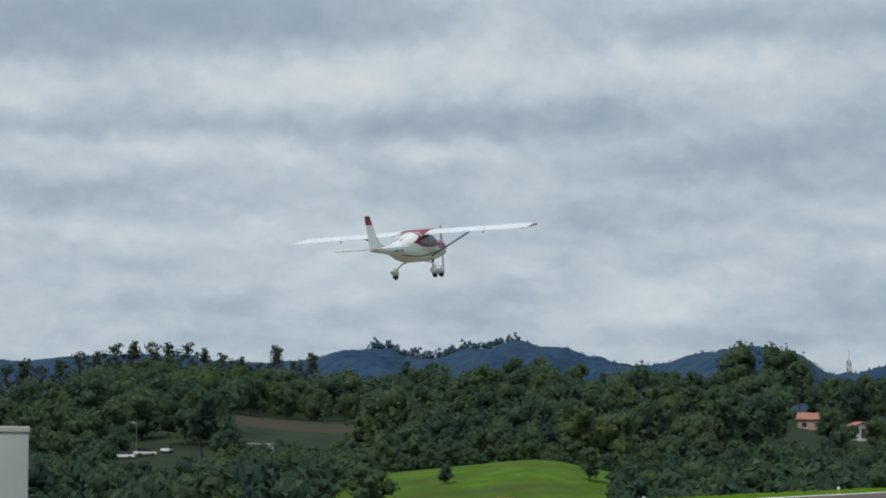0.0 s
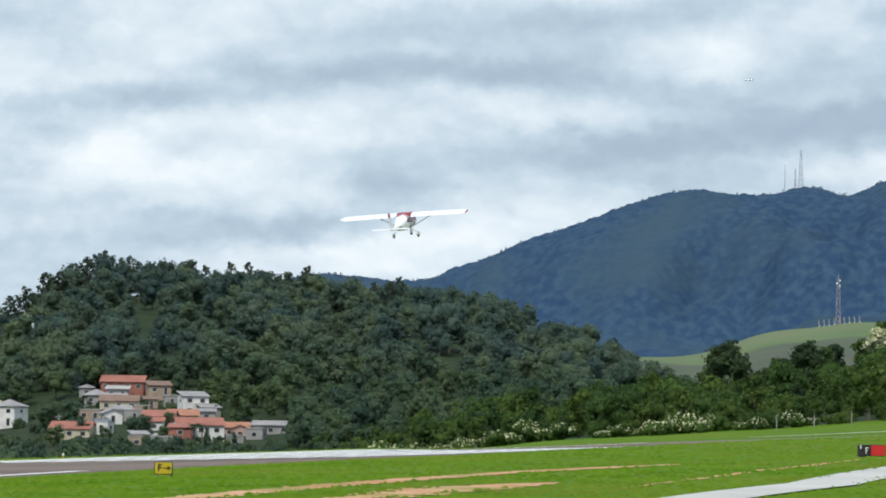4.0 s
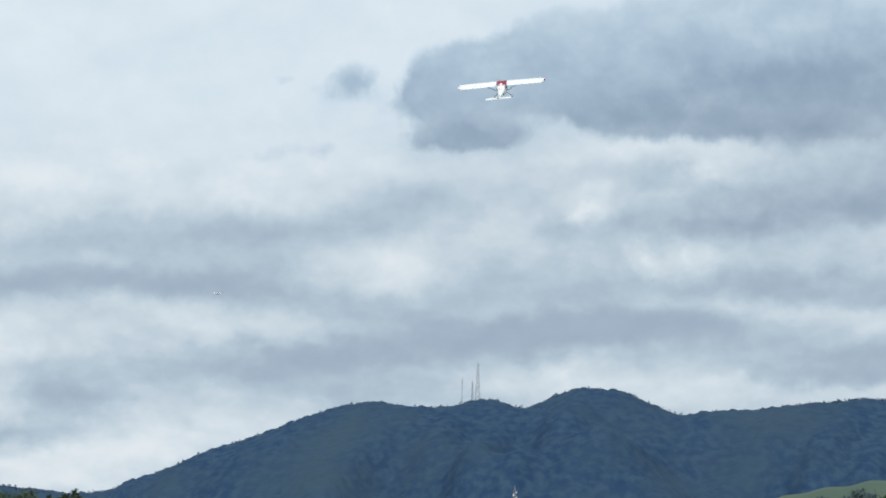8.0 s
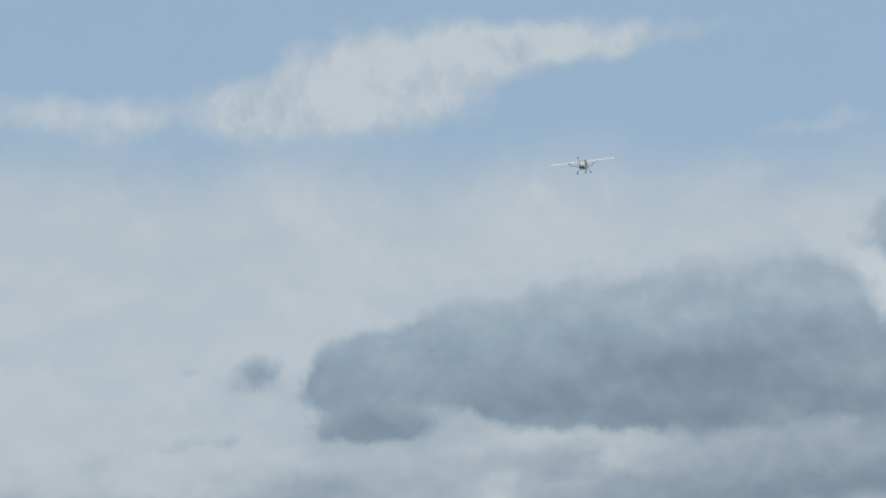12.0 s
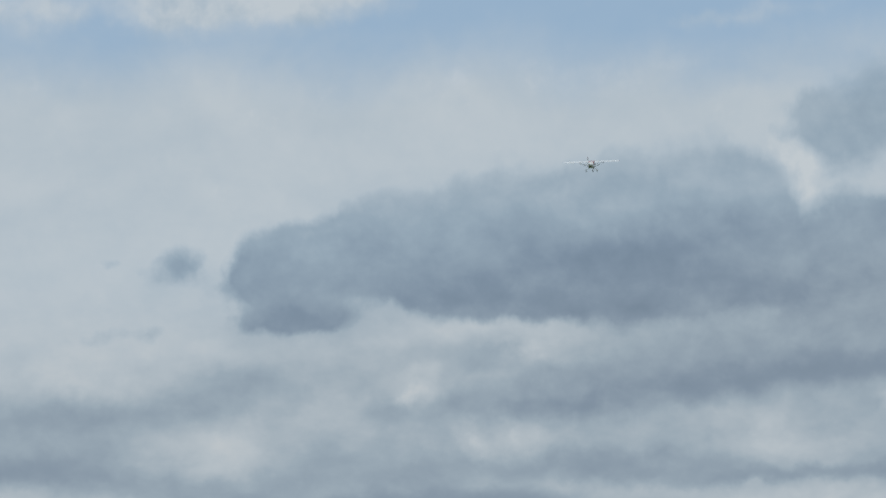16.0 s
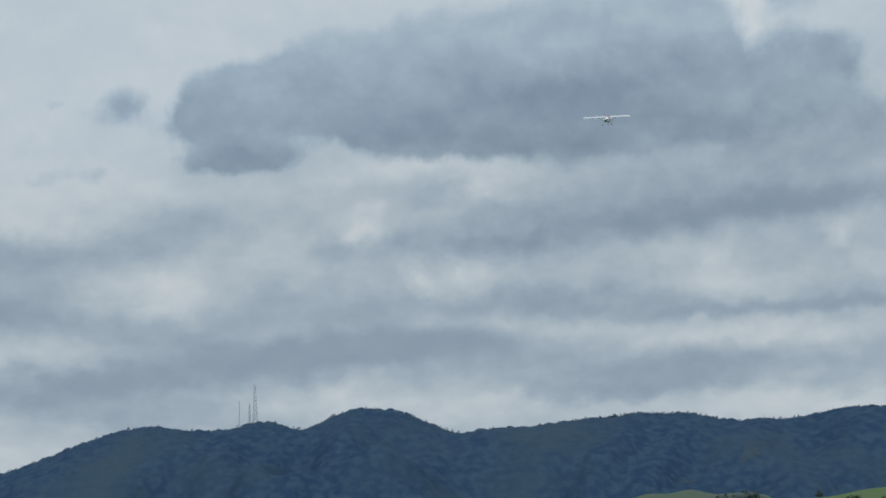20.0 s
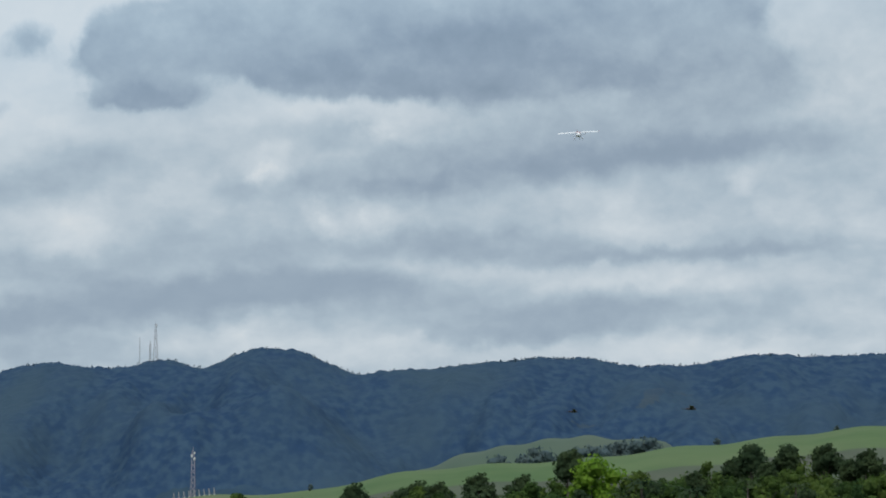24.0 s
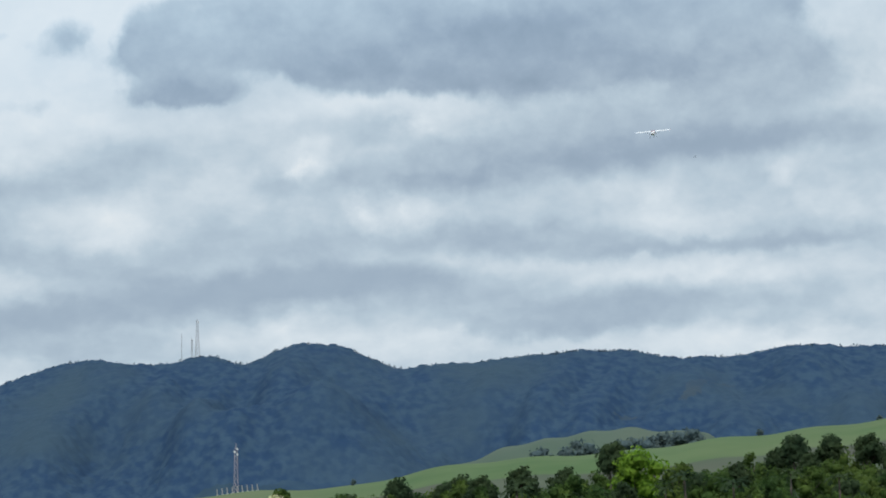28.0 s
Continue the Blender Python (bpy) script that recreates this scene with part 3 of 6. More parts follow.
def on_clearing(az, r):
    """Bare strips on the mountain's slope."""
    slant = az - 8.38 - (r - 3810) / 112
    upper = (np.abs(slant + 0.12 * np.sin(r * 0.05)) < 0.1 + 0.08 * np.sin(r * 0.021 + az * 5)) & (r > 3850) & (r < 3960)
    lower = (np.abs(slant + 0.55 + 0.1 * np.sin(r * 0.06)) < 0.1 * np.sin(r * 0.03 + az * 4)) & (r > 3800) & (r < 3900)
    return upper | lower


def make_ground():
    az = np.concatenate([np.arange(-180, -50, 4.0), np.arange(-50, -40, 0.6), np.arange(-40, -14, 0.14), np.arange(-14, 16.5, 0.1), np.arange(16.5, 30, 0.6), np.arange(30, 180, 4.0)])
    r = np.concatenate([[0.02, 1.0], np.geomspace(6, 80, 22)[:-1], np.arange(80, 420, 5.0), np.geomspace(420, 3000, 90)[:-1], np.arange(3000, 3400, 25.0), np.arange(3400, 4330, 20.0), np.arange(4330, 4420, 22.0), np.geomspace(4420, 4900, 6)])
    A, R = np.meshgrid(az, r)
    Z = land(A, R)
    verts = np.stack([R * np.sin(np.radians(A)), R * np.cos(np.radians(A)), Z], -1).reshape(-1, 3)
    na, nr = len(az), len(r)
    i, j = np.meshgrid(np.arange(nr - 1), np.arange(na), indexing="ij")
    k = (j + 1) % na
    faces = np.stack([i * na + j, i * na + k, (i + 1) * na + k, (i + 1) * na + j], -1).reshape(-1, 4)
    # land use by bearing and distance; the farthest classes have haze painted into their colours
    ca, cr = A[i, j].ravel(), R[i, j].ravel()
    cd = cr * np.sin(np.radians(ca - RUNWAY))
    use = np.zeros(len(ca), int)
    use[(cd < -108) & (ca < -7)] = 1
    use[(cr > 395) & (ca > -9)] = 1
    mound = (np.abs(ca + 28.2 + 0.25 * np.sin(cr * 0.09) + 0.15 * np.sin(cr * 0.23)) < 3.6) & (cr > 300) & (cr < 540)
    use[mound] = 2
    use[(np.abs(ca + 17.3) < 1.7) & (cr > 930) & (cr < 1200)] = 2
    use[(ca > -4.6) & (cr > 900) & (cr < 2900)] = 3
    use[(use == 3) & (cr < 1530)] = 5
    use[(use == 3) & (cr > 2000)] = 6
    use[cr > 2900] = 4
    use[(ca > -33.3) & (ca < -30.9) & (cr > 690) & (cr < 745)] = 7
    use[on_clearing(ca, cr)] = 8
    use[(np.abs(ca) > 60)] = 0
    # the middle, under the camera
    faces = np.vstack([faces, [[int(np.searchsorted(az, q)) for q in (90, 0, -90, -180)]]])
    use = np.append(use, 0)
    me = mesh_from("ground", verts, faces, [M["grass"], M["floor"], M["meadow"], M["pasture"], M["hazed_mountain"], M["dry_pasture"], M["haze_dulled_pasture"], M["bare_field"], M["clearing"]], use, flat=False)
    return tagged(new("ground", me), "green airfield grass running into wooded valley and hills", "ground", kind="structure")


make_ground()


def drape(name, s0, s1, d0, d1, mat, lift, label, category, wobble=0.0, seed=0, ds=4.0, skew=0.0):
    """A strip that lies on the ground between two lines beside the runway's axis."""
    n = max(2, int((s1 - s0) / ds))
    cross = max(2, int(abs(d1 - d0) / 4) + 1)
    rim = 0.3 if lift < 0.07 else 0.0
    verts, faces = [], []
    for k in range(n + 1):
        s = s0 + (s1 - s0) * k / n
        taper = math.sin(math.pi * min(max(k / n, 0.02), 0.98)) ** 0.5 if wobble else 1.0
        mid, half = (d0 + d1) / 2 + skew * (k / n - 0.5), (d1 - d0) / 2
        if wobble:
            mid += wobble * (noise.noise((s * 0.06, seed, 0.3)))
            half *= taper * (0.75 + 0.7 * noise.noise((s * 0.13, seed + 7.1, 0.9)))
        for q in range(-1, cross + 2):
            d = mid - half + 2 * half * min(max(q, 0), cross) / cross + rim * ((q > cross) - (q < 0))
            x, y = on_runway(s, d)
            verts.append((x, y, float(land_xy(x, y)) + (lift if 0 <= q <= cross else lift - 0.004 - rim * 0.6)))
    c = cross + 3
    for k in range(n):
        for q in range(cross + 2):
            faces.append((k * c + q, k * c + q + 1, (k + 1) * c + q + 1, (k + 1) * c + q))
    ob = new(name, mesh_from(name, verts, faces, [mat], flat=False))
    return tagged(ob, label, category, kind="structure")


drape("runway", -60, 290, -88.6, -59.0, M["asphalt"], 0.06, "worn grey asphalt runway across the airfield", "runway")
drape("runway_edge_line_near", -60, 116, -59.9, -59.05, M["line"], 0.075, "white painted runway edge line, worn", "line")
drape("runway_edge_line_far", -60, 290, -88.2, -87.2, M["line"], 0.075, "white painted runway edge line, worn", "line")


# ---------------------------------------------------------------- foliage
PHI = (1 + 5 ** 0.5) / 2
ICO_V = np.array([(-1, PHI, 0), (1, PHI, 0), (-1, -PHI, 0), (1, -PHI, 0), (0, -1, PHI), (0, 1, PHI), (0, -1, -PHI), (0, 1, -PHI), (PHI, 0, -1), (PHI, 0, 1), (-PHI, 0, -1), (-PHI, 0, 1)])
ICO_V = ICO_V / np.linalg.norm(ICO_V[0])
ICO_F = np.array([(0, 11, 5), (0, 5, 1), (0, 1, 7), (0, 7, 10), (0, 10, 11), (1, 5, 9), (5, 11, 4), (11, 10, 2), (10, 7, 6), (7, 1, 8), (3, 9, 4), (3, 4, 2), (3, 2, 6), (3, 6, 8), (3, 8, 9), (4, 9, 5), (2, 4, 11), (6, 2, 10), (8, 6, 7), (9, 8, 1)])


def join(pieces):
    """Several (verts, triangles, material index) as one."""
    V, F, I, base = [], [], [], 0
    for v, f, i in pieces:
        V.append(v), F.append(f + base), I.append(np.full(len(f), i) if np.isscalar(i) else i)
        base += len(v)
    return np.concatenate(V), np.concatenate(F), np.concatenate(I)


def leaves(rng, centre, radius, count, size, index, flatten=1.0):
    """Small leaf sprays round a lobe of a crown."""
    d = rng.normal(size=(count, 3))
    d[:, 2] += 0.35
    d /= np.linalg.norm(d, axis=1)[:, None]
    p = d * radius * rng.uniform(0.62, 1.16, (count, 1))
    p[:, 2] *= flatten
    p += centre
    nrm = d + rng.normal(scale=0.5, size=(count, 3))
    nrm /= np.linalg.norm(nrm, axis=1)[:, None]
    t = np.cross(nrm, rng.normal(size=(count, 3)))
    t /= np.linalg.norm(t, axis=1)[:, None] + 1e-9
    b = np.cross(nrm, t)
    s = size * rng.uniform(0.6, 1.4, (count, 1))
    V = np.stack([p + t * s, p - t * s * 0.5 + b * s * 0.85, p - t * s * 0.5 - b * s * 0.85], 1).reshape(-1, 3)
    return V, np.arange(count * 3).reshape(-1, 3), index


def core(rng, centre, radius, index, flatten=1.0):
    v = ICO_V * radius * rng.uniform(0.8, 1.05, (12, 1))
    v = v * (1, 1, flatten) + centre
    return v, ICO_F.copy(), index


def stem(points, radii, index, sides=5):
    V, F = [], []
    for k, (p, r) in enumerate(zip(points, radii)):
        for q in range(sides):
            a = math.tau * q / sides
            V.append((p[0] + r * math.cos(a), p[1] + r * math.sin(a), p[2]))
        if k:
            for q in range(sides):
                a, b = (k - 1) * sides + q, (k - 1) * sides + (q + 1) % sides
                F += [(a, b, b + sides), (a, b + sides, a + sides)]
    return np.array(V), np.array(F), index


def broad_crown(rng, h, spread, lobes, per, size, low=0.35, index=0):
    out = []
    for k in range(lobes):
        a = k * 2.4 + rng.uniform(-0.5, 0.5)
        q = rng.uniform(0.15, 0.8) * spread
        z = h * (low + (0.86 - low) * (k + 0.5) / lobes)
        q *= 1.0 - 0.55 * max(0.0, (z / h - 0.6) / 0.4)
        rho = spread * rng.uniform(0.38, 0.56)
        c = np.array((q * math.cos(a), q * math.sin(a), z))
        out.append(core(rng, c, rho * 0.76, index, 0.85))
        out.append(leaves(rng, c, rho, per, size, index, 0.85))
    return out


def broad_wood(rng, h, spread, index=1):
    lean = rng.uniform(-0.05, 0.05, 2) * h
    out = [stem([(0, 0, -0.6), (lean[0] * 0.5, lean[1] * 0.5, h * 0.3), (lean[0], lean[1], h * 0.62)], [h * 0.03, h * 0.022, h * 0.008], index)]
    for k in range(3):
        a = k * 2.1 + rng.uniform(0, 1)
        out.append(stem([(lean[0] * 0.5, lean[1] * 0.5, h * 0.28), (spread * 0.5 * math.cos(a), spread * 0.5 * math.sin(a), h * 0.6)], [h * 0.014, h * 0.005], index, 4))
    return out


def euc_parts(rng, h, spread, per, size):
    """A tall gum tree: bare forked limbs that carry separate flat tufts."""
    wood = [stem([(0, 0, -0.6), (0.2, 0.1, h * 0.35), (rng.uniform(-0.6, 0.6), 0, h * 0.7), (0, 0, h * 0.9)], [h * 0.016, h * 0.012, h * 0.008, h * 0.003], 1)]
    crown = []
    for k in range(15):
        a = k * 2.4 + rng.uniform(-0.4, 0.4)
        up = (k + 0.5) / 15
        q = spread * rng.uniform(0.2, 0.85) * math.sin(math.pi * (0.25 + 0.68 * up))
        z0, z1 = h * (0.34 + 0.42 * up), h * (0.46 + 0.5 * up)
        tip = (q * math.cos(a), q * math.sin(a), z1)
        wood.append(stem([(0.1, 0, z0), (tip[0] * 0.5, tip[1] * 0.5, z0 * 0.4 + z1 * 0.6), tip], [h * 0.006, h * 0.004, h * 0.002], 1, 4))
        rho = spread * rng.uniform(0.22, 0.36)
        crown.append(core(rng, np.array(tip), rho * 0.5, 0, 0.7))
        crown.append(leaves(rng, np.array(tip), rho, per, size, 0, 0.75))
    return crown, wood


def cone_parts(rng, h, spread, per, size):
    wood = [stem([(0, 0, -0.6), (0, 0, h * 0.9)], [h * 0.02, h * 0.004], 1)]
    crown = []
    for k in range(8):
        z = h * (0.2 + 0.74 * k / 7)
        rho = spread * (1.0 - 0.72 * k / 7) * (0.75 if k == 0 else 1)
        for q in range(2 if k < 5 else 1):
            a = k * 1.9 + q * math.pi
            c = np.array((rho * 0.35 * math.cos(a), rho * 0.35 * math.sin(a), z))
            crown.append(core(rng, c, rho * 0.75, 0, 0.9))
            crown.append(leaves(rng, c, rho * 0.85, per, size, 0, 0.95))
    return crown, wood


def palm_parts(rng, h):
    wood = [stem([(0, 0, -0.5), (0.15, 0, h * 0.5), (0.1, 0.1, h)], [0.22, 0.17, 0.14], 1, 6)]
    V, F = [], []
    for k in range(16):
        a, droop = k * 2.4, rng.uniform(0.2, 1.2)
        L = rng.uniform(2.0, 2.8)
        pts = [np.array((0.1 + math.cos(a) * L * t, 0.1 + math.sin(a) * L * t, h + L * (0.55 * t - droop * t * t))) for t in (0, 0.35, 0.7, 1.0)]
        side = np.array((-math.sin(a), math.cos(a), 0))
        for p, q in zip(pts, pts[1:]):
            for sgn in (-1, 1):
                b = len(V)
                V += [p, q, (p + q) / 2 + side * sgn * 0.42 - np.array((0, 0, 0.16))]
                F.append((b, b + 1, b + 2))
    return [(np.array(V), np.array(F), 0)], wood


def shrub_parts(rng, spread, per, size, bloom):
    crown = []
    for k in range(7):
        a, q = k * 2.4, spread * rng.uniform(0.1, 0.75)
        c = np.array((q * math.cos(a), q * math.sin(a), spread * rng.uniform(0.25, 0.62)))
        rho = spread * rng.uniform(0.3, 0.45)
        crown.append(core(rng, c, rho * 0.9, 0))
        crown.append(leaves(rng, c, rho, per, size, 0))
        if bloom:
            crown.append(leaves(rng, c + (0, 0, rho * 0.3), rho * 1.05, int(per * bloom), size * 0.9, 2, 0.8))
    return crown


def scatter(rng, az0, az1, r0, r1, gap, keep=lambda a, r: True):
    out, r = [], r0
    while r < r1:
        n = int(radians(az1 - az0) * r / gap)
        for k in range(n):
            a = az0 + (az1 - az0) * (k + rng.uniform(0.05, 0.95)) / n
            q = r + rng.uniform(-0.5, 0.5) * gap
            if keep(a, q):
                out.append((a, q))
        r += gap
    return out


def wood_of(name, spots, kinds, mats, label, rng, grow=(0.75, 1.25), brow=None):
    """A wood that nobody could count, as one mesh. brow: the elevation over which its tops don't rise, by bearing."""
    pieces = []
    for a, r in spots:
        v, f, i = kinds[rng.randint(len(kinds))]
        t, s = rng.uniform(0, math.tau), rng.uniform(*grow)
        if brow is not None:
            room = EYE.z + r * math.tan(radians(brow(a) + rng.uniform(-0.12, 0.05))) - float(land(a, r))
            s = min(s, room / (v[:, 2].max() * 1.1))
            if s < 0.3:
                continue
        c, k = math.cos(t) * s, math.sin(t) * s
        z = s * rng.uniform(0.85, 1.15)
        p = at(a, r, -0.3)
        w = np.stack([v[:, 0] * c - v[:, 1] * k + p.x, v[:, 0] * k + v[:, 1] * c + p.y, v[:, 2] * z + p.z], 1)
        pieces.append((w, f, i))
    ob = new(name, mesh_from(name, *join(pieces)[:2], mats, join([(p[0][:1], p[1], p[2]) for p in pieces])[2], flat=False))
    return tagged(ob, label, "trees", kind="stuff")


rng = np.random.RandomState(4)
# ---------------------------------------------------------------- woods that nobody could count
KINDS_FAR = [join(broad_crown(rng, h, s, n, 52, 0.6, low) + broad_wood(rng, h, s)) for h, s, n, low in ((12, 4.8, 8, 0.35), (13, 5.8, 9, 0.4), (9, 4.8, 7, 0.3), (15, 4.8, 9, 0.3), (8, 3.8, 6, 0.25))]
KINDS_LOW = [join(broad_crown(rng, h, s, 7, 48, 0.46, 0.2) + broad_wood(rng, h, s)) for h, s in ((6.5, 3.6), (5, 3.2), (8, 4.0), (4, 2.9))]
KINDS_NEAR = [join(broad_crown(rng, h, s, n, 78, 0.3, low) + broad_wood(rng, h, s)) for h, s, n, low in ((5.5, 3.4, 8, 0.08), (7, 3.0, 7, 0.1), (4.5, 3.2, 6, 0.08), (3.2, 3.2, 5, 0.08), (8, 2.4, 7, 0.12), (5.5, 4.2, 8, 0.15))]
KINDS_HILL = [join(broad_crown(rng, h, s, n, 82, 0.54, low) + broad_wood(rng, h, s)) for h, s, n, low in ((11, 6.2, 7, 0.25), (12.5, 7.0, 8, 0.3), (8, 5.2, 6, 0.2), (12, 3.9, 7, 0.2), (13.5, 4.6, 8, 0.2), (10.5, 4.8, 6, 0.2))]
WOODS = [M["leaf"], M["bark"]]
HILL_WOODS = [M["leaf_hill"], M["bark"]]


def in_clearing(a, r):
    return (-33.4 < a < -30.8 and r < 750) or (-35.4 < a < -34.2 and r < 640)


def near_houses(a, r):
    return (-23.2 < a < -20.3 and 560 < r < 745) or (-20.8 < a < -18.7 and 520 < r < 760) or (-19.0 < a < -17.2 and 640 < r < 955)


wood_of("hill_forest", scatter(rng, -16.6, -1.5, 960, 1305, 14.2, lambda a, r: (r > 1000 or a > -15.0) and not (a < -15.6 and r < 1150)), KINDS_HILL, HILL_WOODS, "dense dark green forest covering the rounded hill", rng, (0.7, 1.25))
wood_of("ridge_forest", scatter(rng, -43, -17.0, 590, 950, 15.8, lambda a, r: (not near_houses(a, r) or rng.uniform() < 0.1) and not in_clearing(a, r)), KINDS_HILL, WOODS, "dense dark green woodland on the low ridge", rng, (0.6, 1.15), lambda a: max(0.8, 1.46 - 0.3 * max(0.0, -36 - a)))
wood_of("valley_trees", scatter(rng, -43, -8.5, 225, 640, 13.2, lambda a, r: not (-31.6 < a < -26.2 and r < 535)), KINDS_LOW, WOODS, "mixed green trees filling the valley beyond the runway", rng, (0.8, 1.7), lambda a: -0.6 if -36.0 < a < -34.2 else -0.28)
wood_of("clearing_scrub", scatter(rng, -33.5, -30.7, 430, 688, 7.6), KINDS_LOW, WOODS, "low tangled scrub below the bare field", rng, (0.5, 1.1), lambda a: -0.1)
wood_of("roadside_scrub", scatter(rng, -36.2, -34.0, 420, 600, 7.6), KINDS_LOW, WOODS, "low green scrub before the parked cars", rng, (0.4, 0.9), lambda a: -0.48)
wood_of("field_edge_trees", scatter(rng, -36.0, -30.2, 752, 880, 12.0), KINDS_HILL, WOODS, "dark trees along the upper edge of the bare field", rng, (0.6, 1.05), lambda a: 1.36)
wood_of("mound_shrubs", scatter(rng, -33.0, -24.0, 505, 548, 6.5), KINDS_LOW, WOODS, "low dark shrubs along the edge of the meadow", rng, (0.35, 0.8))
wood_of("hollow_woods", scatter(rng, -24.4, -16.4, 500, 780, 8.6), KINDS_LOW, WOODS, "green trees in the hollow below the houses", rng, (0.5, 1.3), lambda a: -0.09 if -22.0 < a < -18.8 else 0.02)
wood_of("slope_trees", scatter(rng, -43, -24.2, 535, 600, 11.5, lambda a, r: not in_clearing(a, r)) + scatter(rng, -9.3, -3.0, 640, 965, 13.0) + scatter(rng, -11.0, -9.2, 885, 965, 10.0) + scatter(rng, -16.3, -8.6, 955, 1010, 12.0), KINDS_FAR, WOODS, "dark green trees on the lower slopes", rng, (0.55, 1.0))
wood_of("green_hill_trees", scatter(rng, -19.6, -15.5, 700, 1000, 9.0, lambda a, r: not near_houses(a, r) or rng.uniform() < 0.15), KINDS_FAR, WOODS, "dark green trees round the foot of the green hill", rng, (0.5, 1.0), lambda a: 0.72 - 0.25 * (a + 17))
wood_of("hill_bushes", scatter(rng, -18.6, -15.5, 950, 1095, 8.0, lambda a, r: rng.uniform() < 0.3), KINDS_LOW, WOODS, "scattered dark bushes over the green hill", rng, (0.2, 0.6))
wood_of("village_scrub", scatter(rng, -16.4, -8.6, 600, 806, 9.5), KINDS_LOW, WOODS, "dense dark scrub below the village", rng, (0.5, 1.05), lambda a: -0.05)
wood_of("village_gardens", scatter(rng, -16.4, -8.6, 806, 960, 10.0, lambda a, r: rng.uniform() < 0.7), KINDS_LOW, WOODS, "green garden trees between the village houses", rng, (0.4, 0.85))
wood_of("thicket", scatter(rng, -9.5, 15.5, 402, 710, 11.6), KINDS_NEAR, [M["leaf_fresh"], M["bark"]], "tangled bright green thicket at the airfield's edge", rng, (0.6, 1.3))
wood_of("thicket_fringe", scatter(rng, -4.0, 15.5, 397, 408, 4.6), KINDS_NEAR, [M["leaf_fresh"], M["bark"]], "low green shrubs along the foot of the thicket", rng, (0.3, 0.6))
wood_of("thicket_trees", scatter(rng, -9.5, 15.5, 430, 740, 19.0, lambda a, r: rng.uniform() < 0.7), KINDS_FAR, [M["leaf_dark"], M["bark"]], "darker trees standing among the thicket", rng, (0.28, 0.55))
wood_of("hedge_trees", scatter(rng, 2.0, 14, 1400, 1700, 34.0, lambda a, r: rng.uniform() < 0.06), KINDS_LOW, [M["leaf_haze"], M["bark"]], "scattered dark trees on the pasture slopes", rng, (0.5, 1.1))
KINDS_CREST = [join(broad_crown(rng, h, s, 4, 16, 0.9, 0.3) + [stem([(0, 0, -2), (0, 0, h * 0.6)], [0.4, 0.2], 0, 3)]) for h, s in ((9, 4.2), (11, 4.0), (7, 3.6), (13, 3.4))]
# the mountain's forest: a closed canopy of rounded crowns over the slope


def slope_forest(name, az0, az1, r0, r1, label, crown=8.0, tall=5.2, fine=1.0):
    az = np.linspace(az0, az1, int(radians(az1 - az0) * (r0 + r1) / 2 / 3.2 * fine))
    r = np.arange(r0, r1, 3.6 / fine)
    A, R = np.meshgrid(az, r)
    u, w = np.radians(A) * R / crown, R / crown
    cu, cw = np.floor(u), np.floor(w)
    pick = lambda i, j, k: np.modf(np.abs(np.sin(i * 127.1 + j * 311.7 + k * 74.7)) * 43758.5453)[0]
    top = np.zeros_like(u)
    for i in (-1, 0, 1):
        for j in (-1, 0, 1):
            gu, gw = cu + i, cw + j
            d2 = (u - gu - pick(gu, gw, 1)) ** 2 + (w - gw - pick(gu, gw, 2)) ** 2
            top = np.maximum(top, np.sqrt(np.clip(1 - d2, 0, 1)) * (0.4 + 0.6 * pick(gu, gw, 3) + 0.55 * (pick(gu, gw, 4) > 0.88)))
    rough = 0.5 + 0.5 * np.sin(A * 3.1 + R * 0.011) * np.sin(A * 5.3 - R * 0.017)
    Z = land(A, R) - 3.0 + (2.6 + tall * top * (0.55 + 0.45 * rough)) * smooth((R - r0) / 60) * smooth((r1 - R) / 14)
    verts = np.stack([R * np.sin(np.radians(A)), R * np.cos(np.radians(A)), Z], -1).reshape(-1, 3)
    na = len(az)
    i, j = np.meshgrid(np.arange(len(r) - 1), np.arange(na - 1), indexing="ij")
    faces = np.stack([i * na + j, i * na + j + 1, (i + 1) * na + j + 1, (i + 1) * na + j], -1).reshape(-1, 4)
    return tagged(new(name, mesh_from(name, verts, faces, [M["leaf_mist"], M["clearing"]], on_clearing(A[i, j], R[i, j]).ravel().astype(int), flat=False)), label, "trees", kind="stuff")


slope_forest("mountain_forest", -11.5, 14.5, 3420, 4270, "forest crowns covering the mountain's slopes, blue haze painted into their colour")
slope_forest("distant_hill_forest", -40, -9, 3560, 4225, "forest crowns on the distant hills, blue haze painted into their colour", 12.0, 5.5, 0.6)
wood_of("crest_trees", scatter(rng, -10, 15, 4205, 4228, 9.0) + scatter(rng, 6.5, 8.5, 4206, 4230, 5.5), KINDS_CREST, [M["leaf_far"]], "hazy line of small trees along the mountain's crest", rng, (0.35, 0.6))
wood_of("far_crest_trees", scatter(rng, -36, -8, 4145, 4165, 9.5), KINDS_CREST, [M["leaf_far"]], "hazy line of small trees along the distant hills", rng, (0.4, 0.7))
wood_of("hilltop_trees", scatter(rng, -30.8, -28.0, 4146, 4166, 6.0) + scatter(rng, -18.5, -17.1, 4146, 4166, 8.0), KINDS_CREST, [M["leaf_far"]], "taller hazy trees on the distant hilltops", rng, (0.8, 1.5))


# ---------------------------------------------------------------- single trees
def as_mesh(name, pieces, mats):
    v, f, i = join(pieces)
    return mesh_from(name, v, f, mats, i)


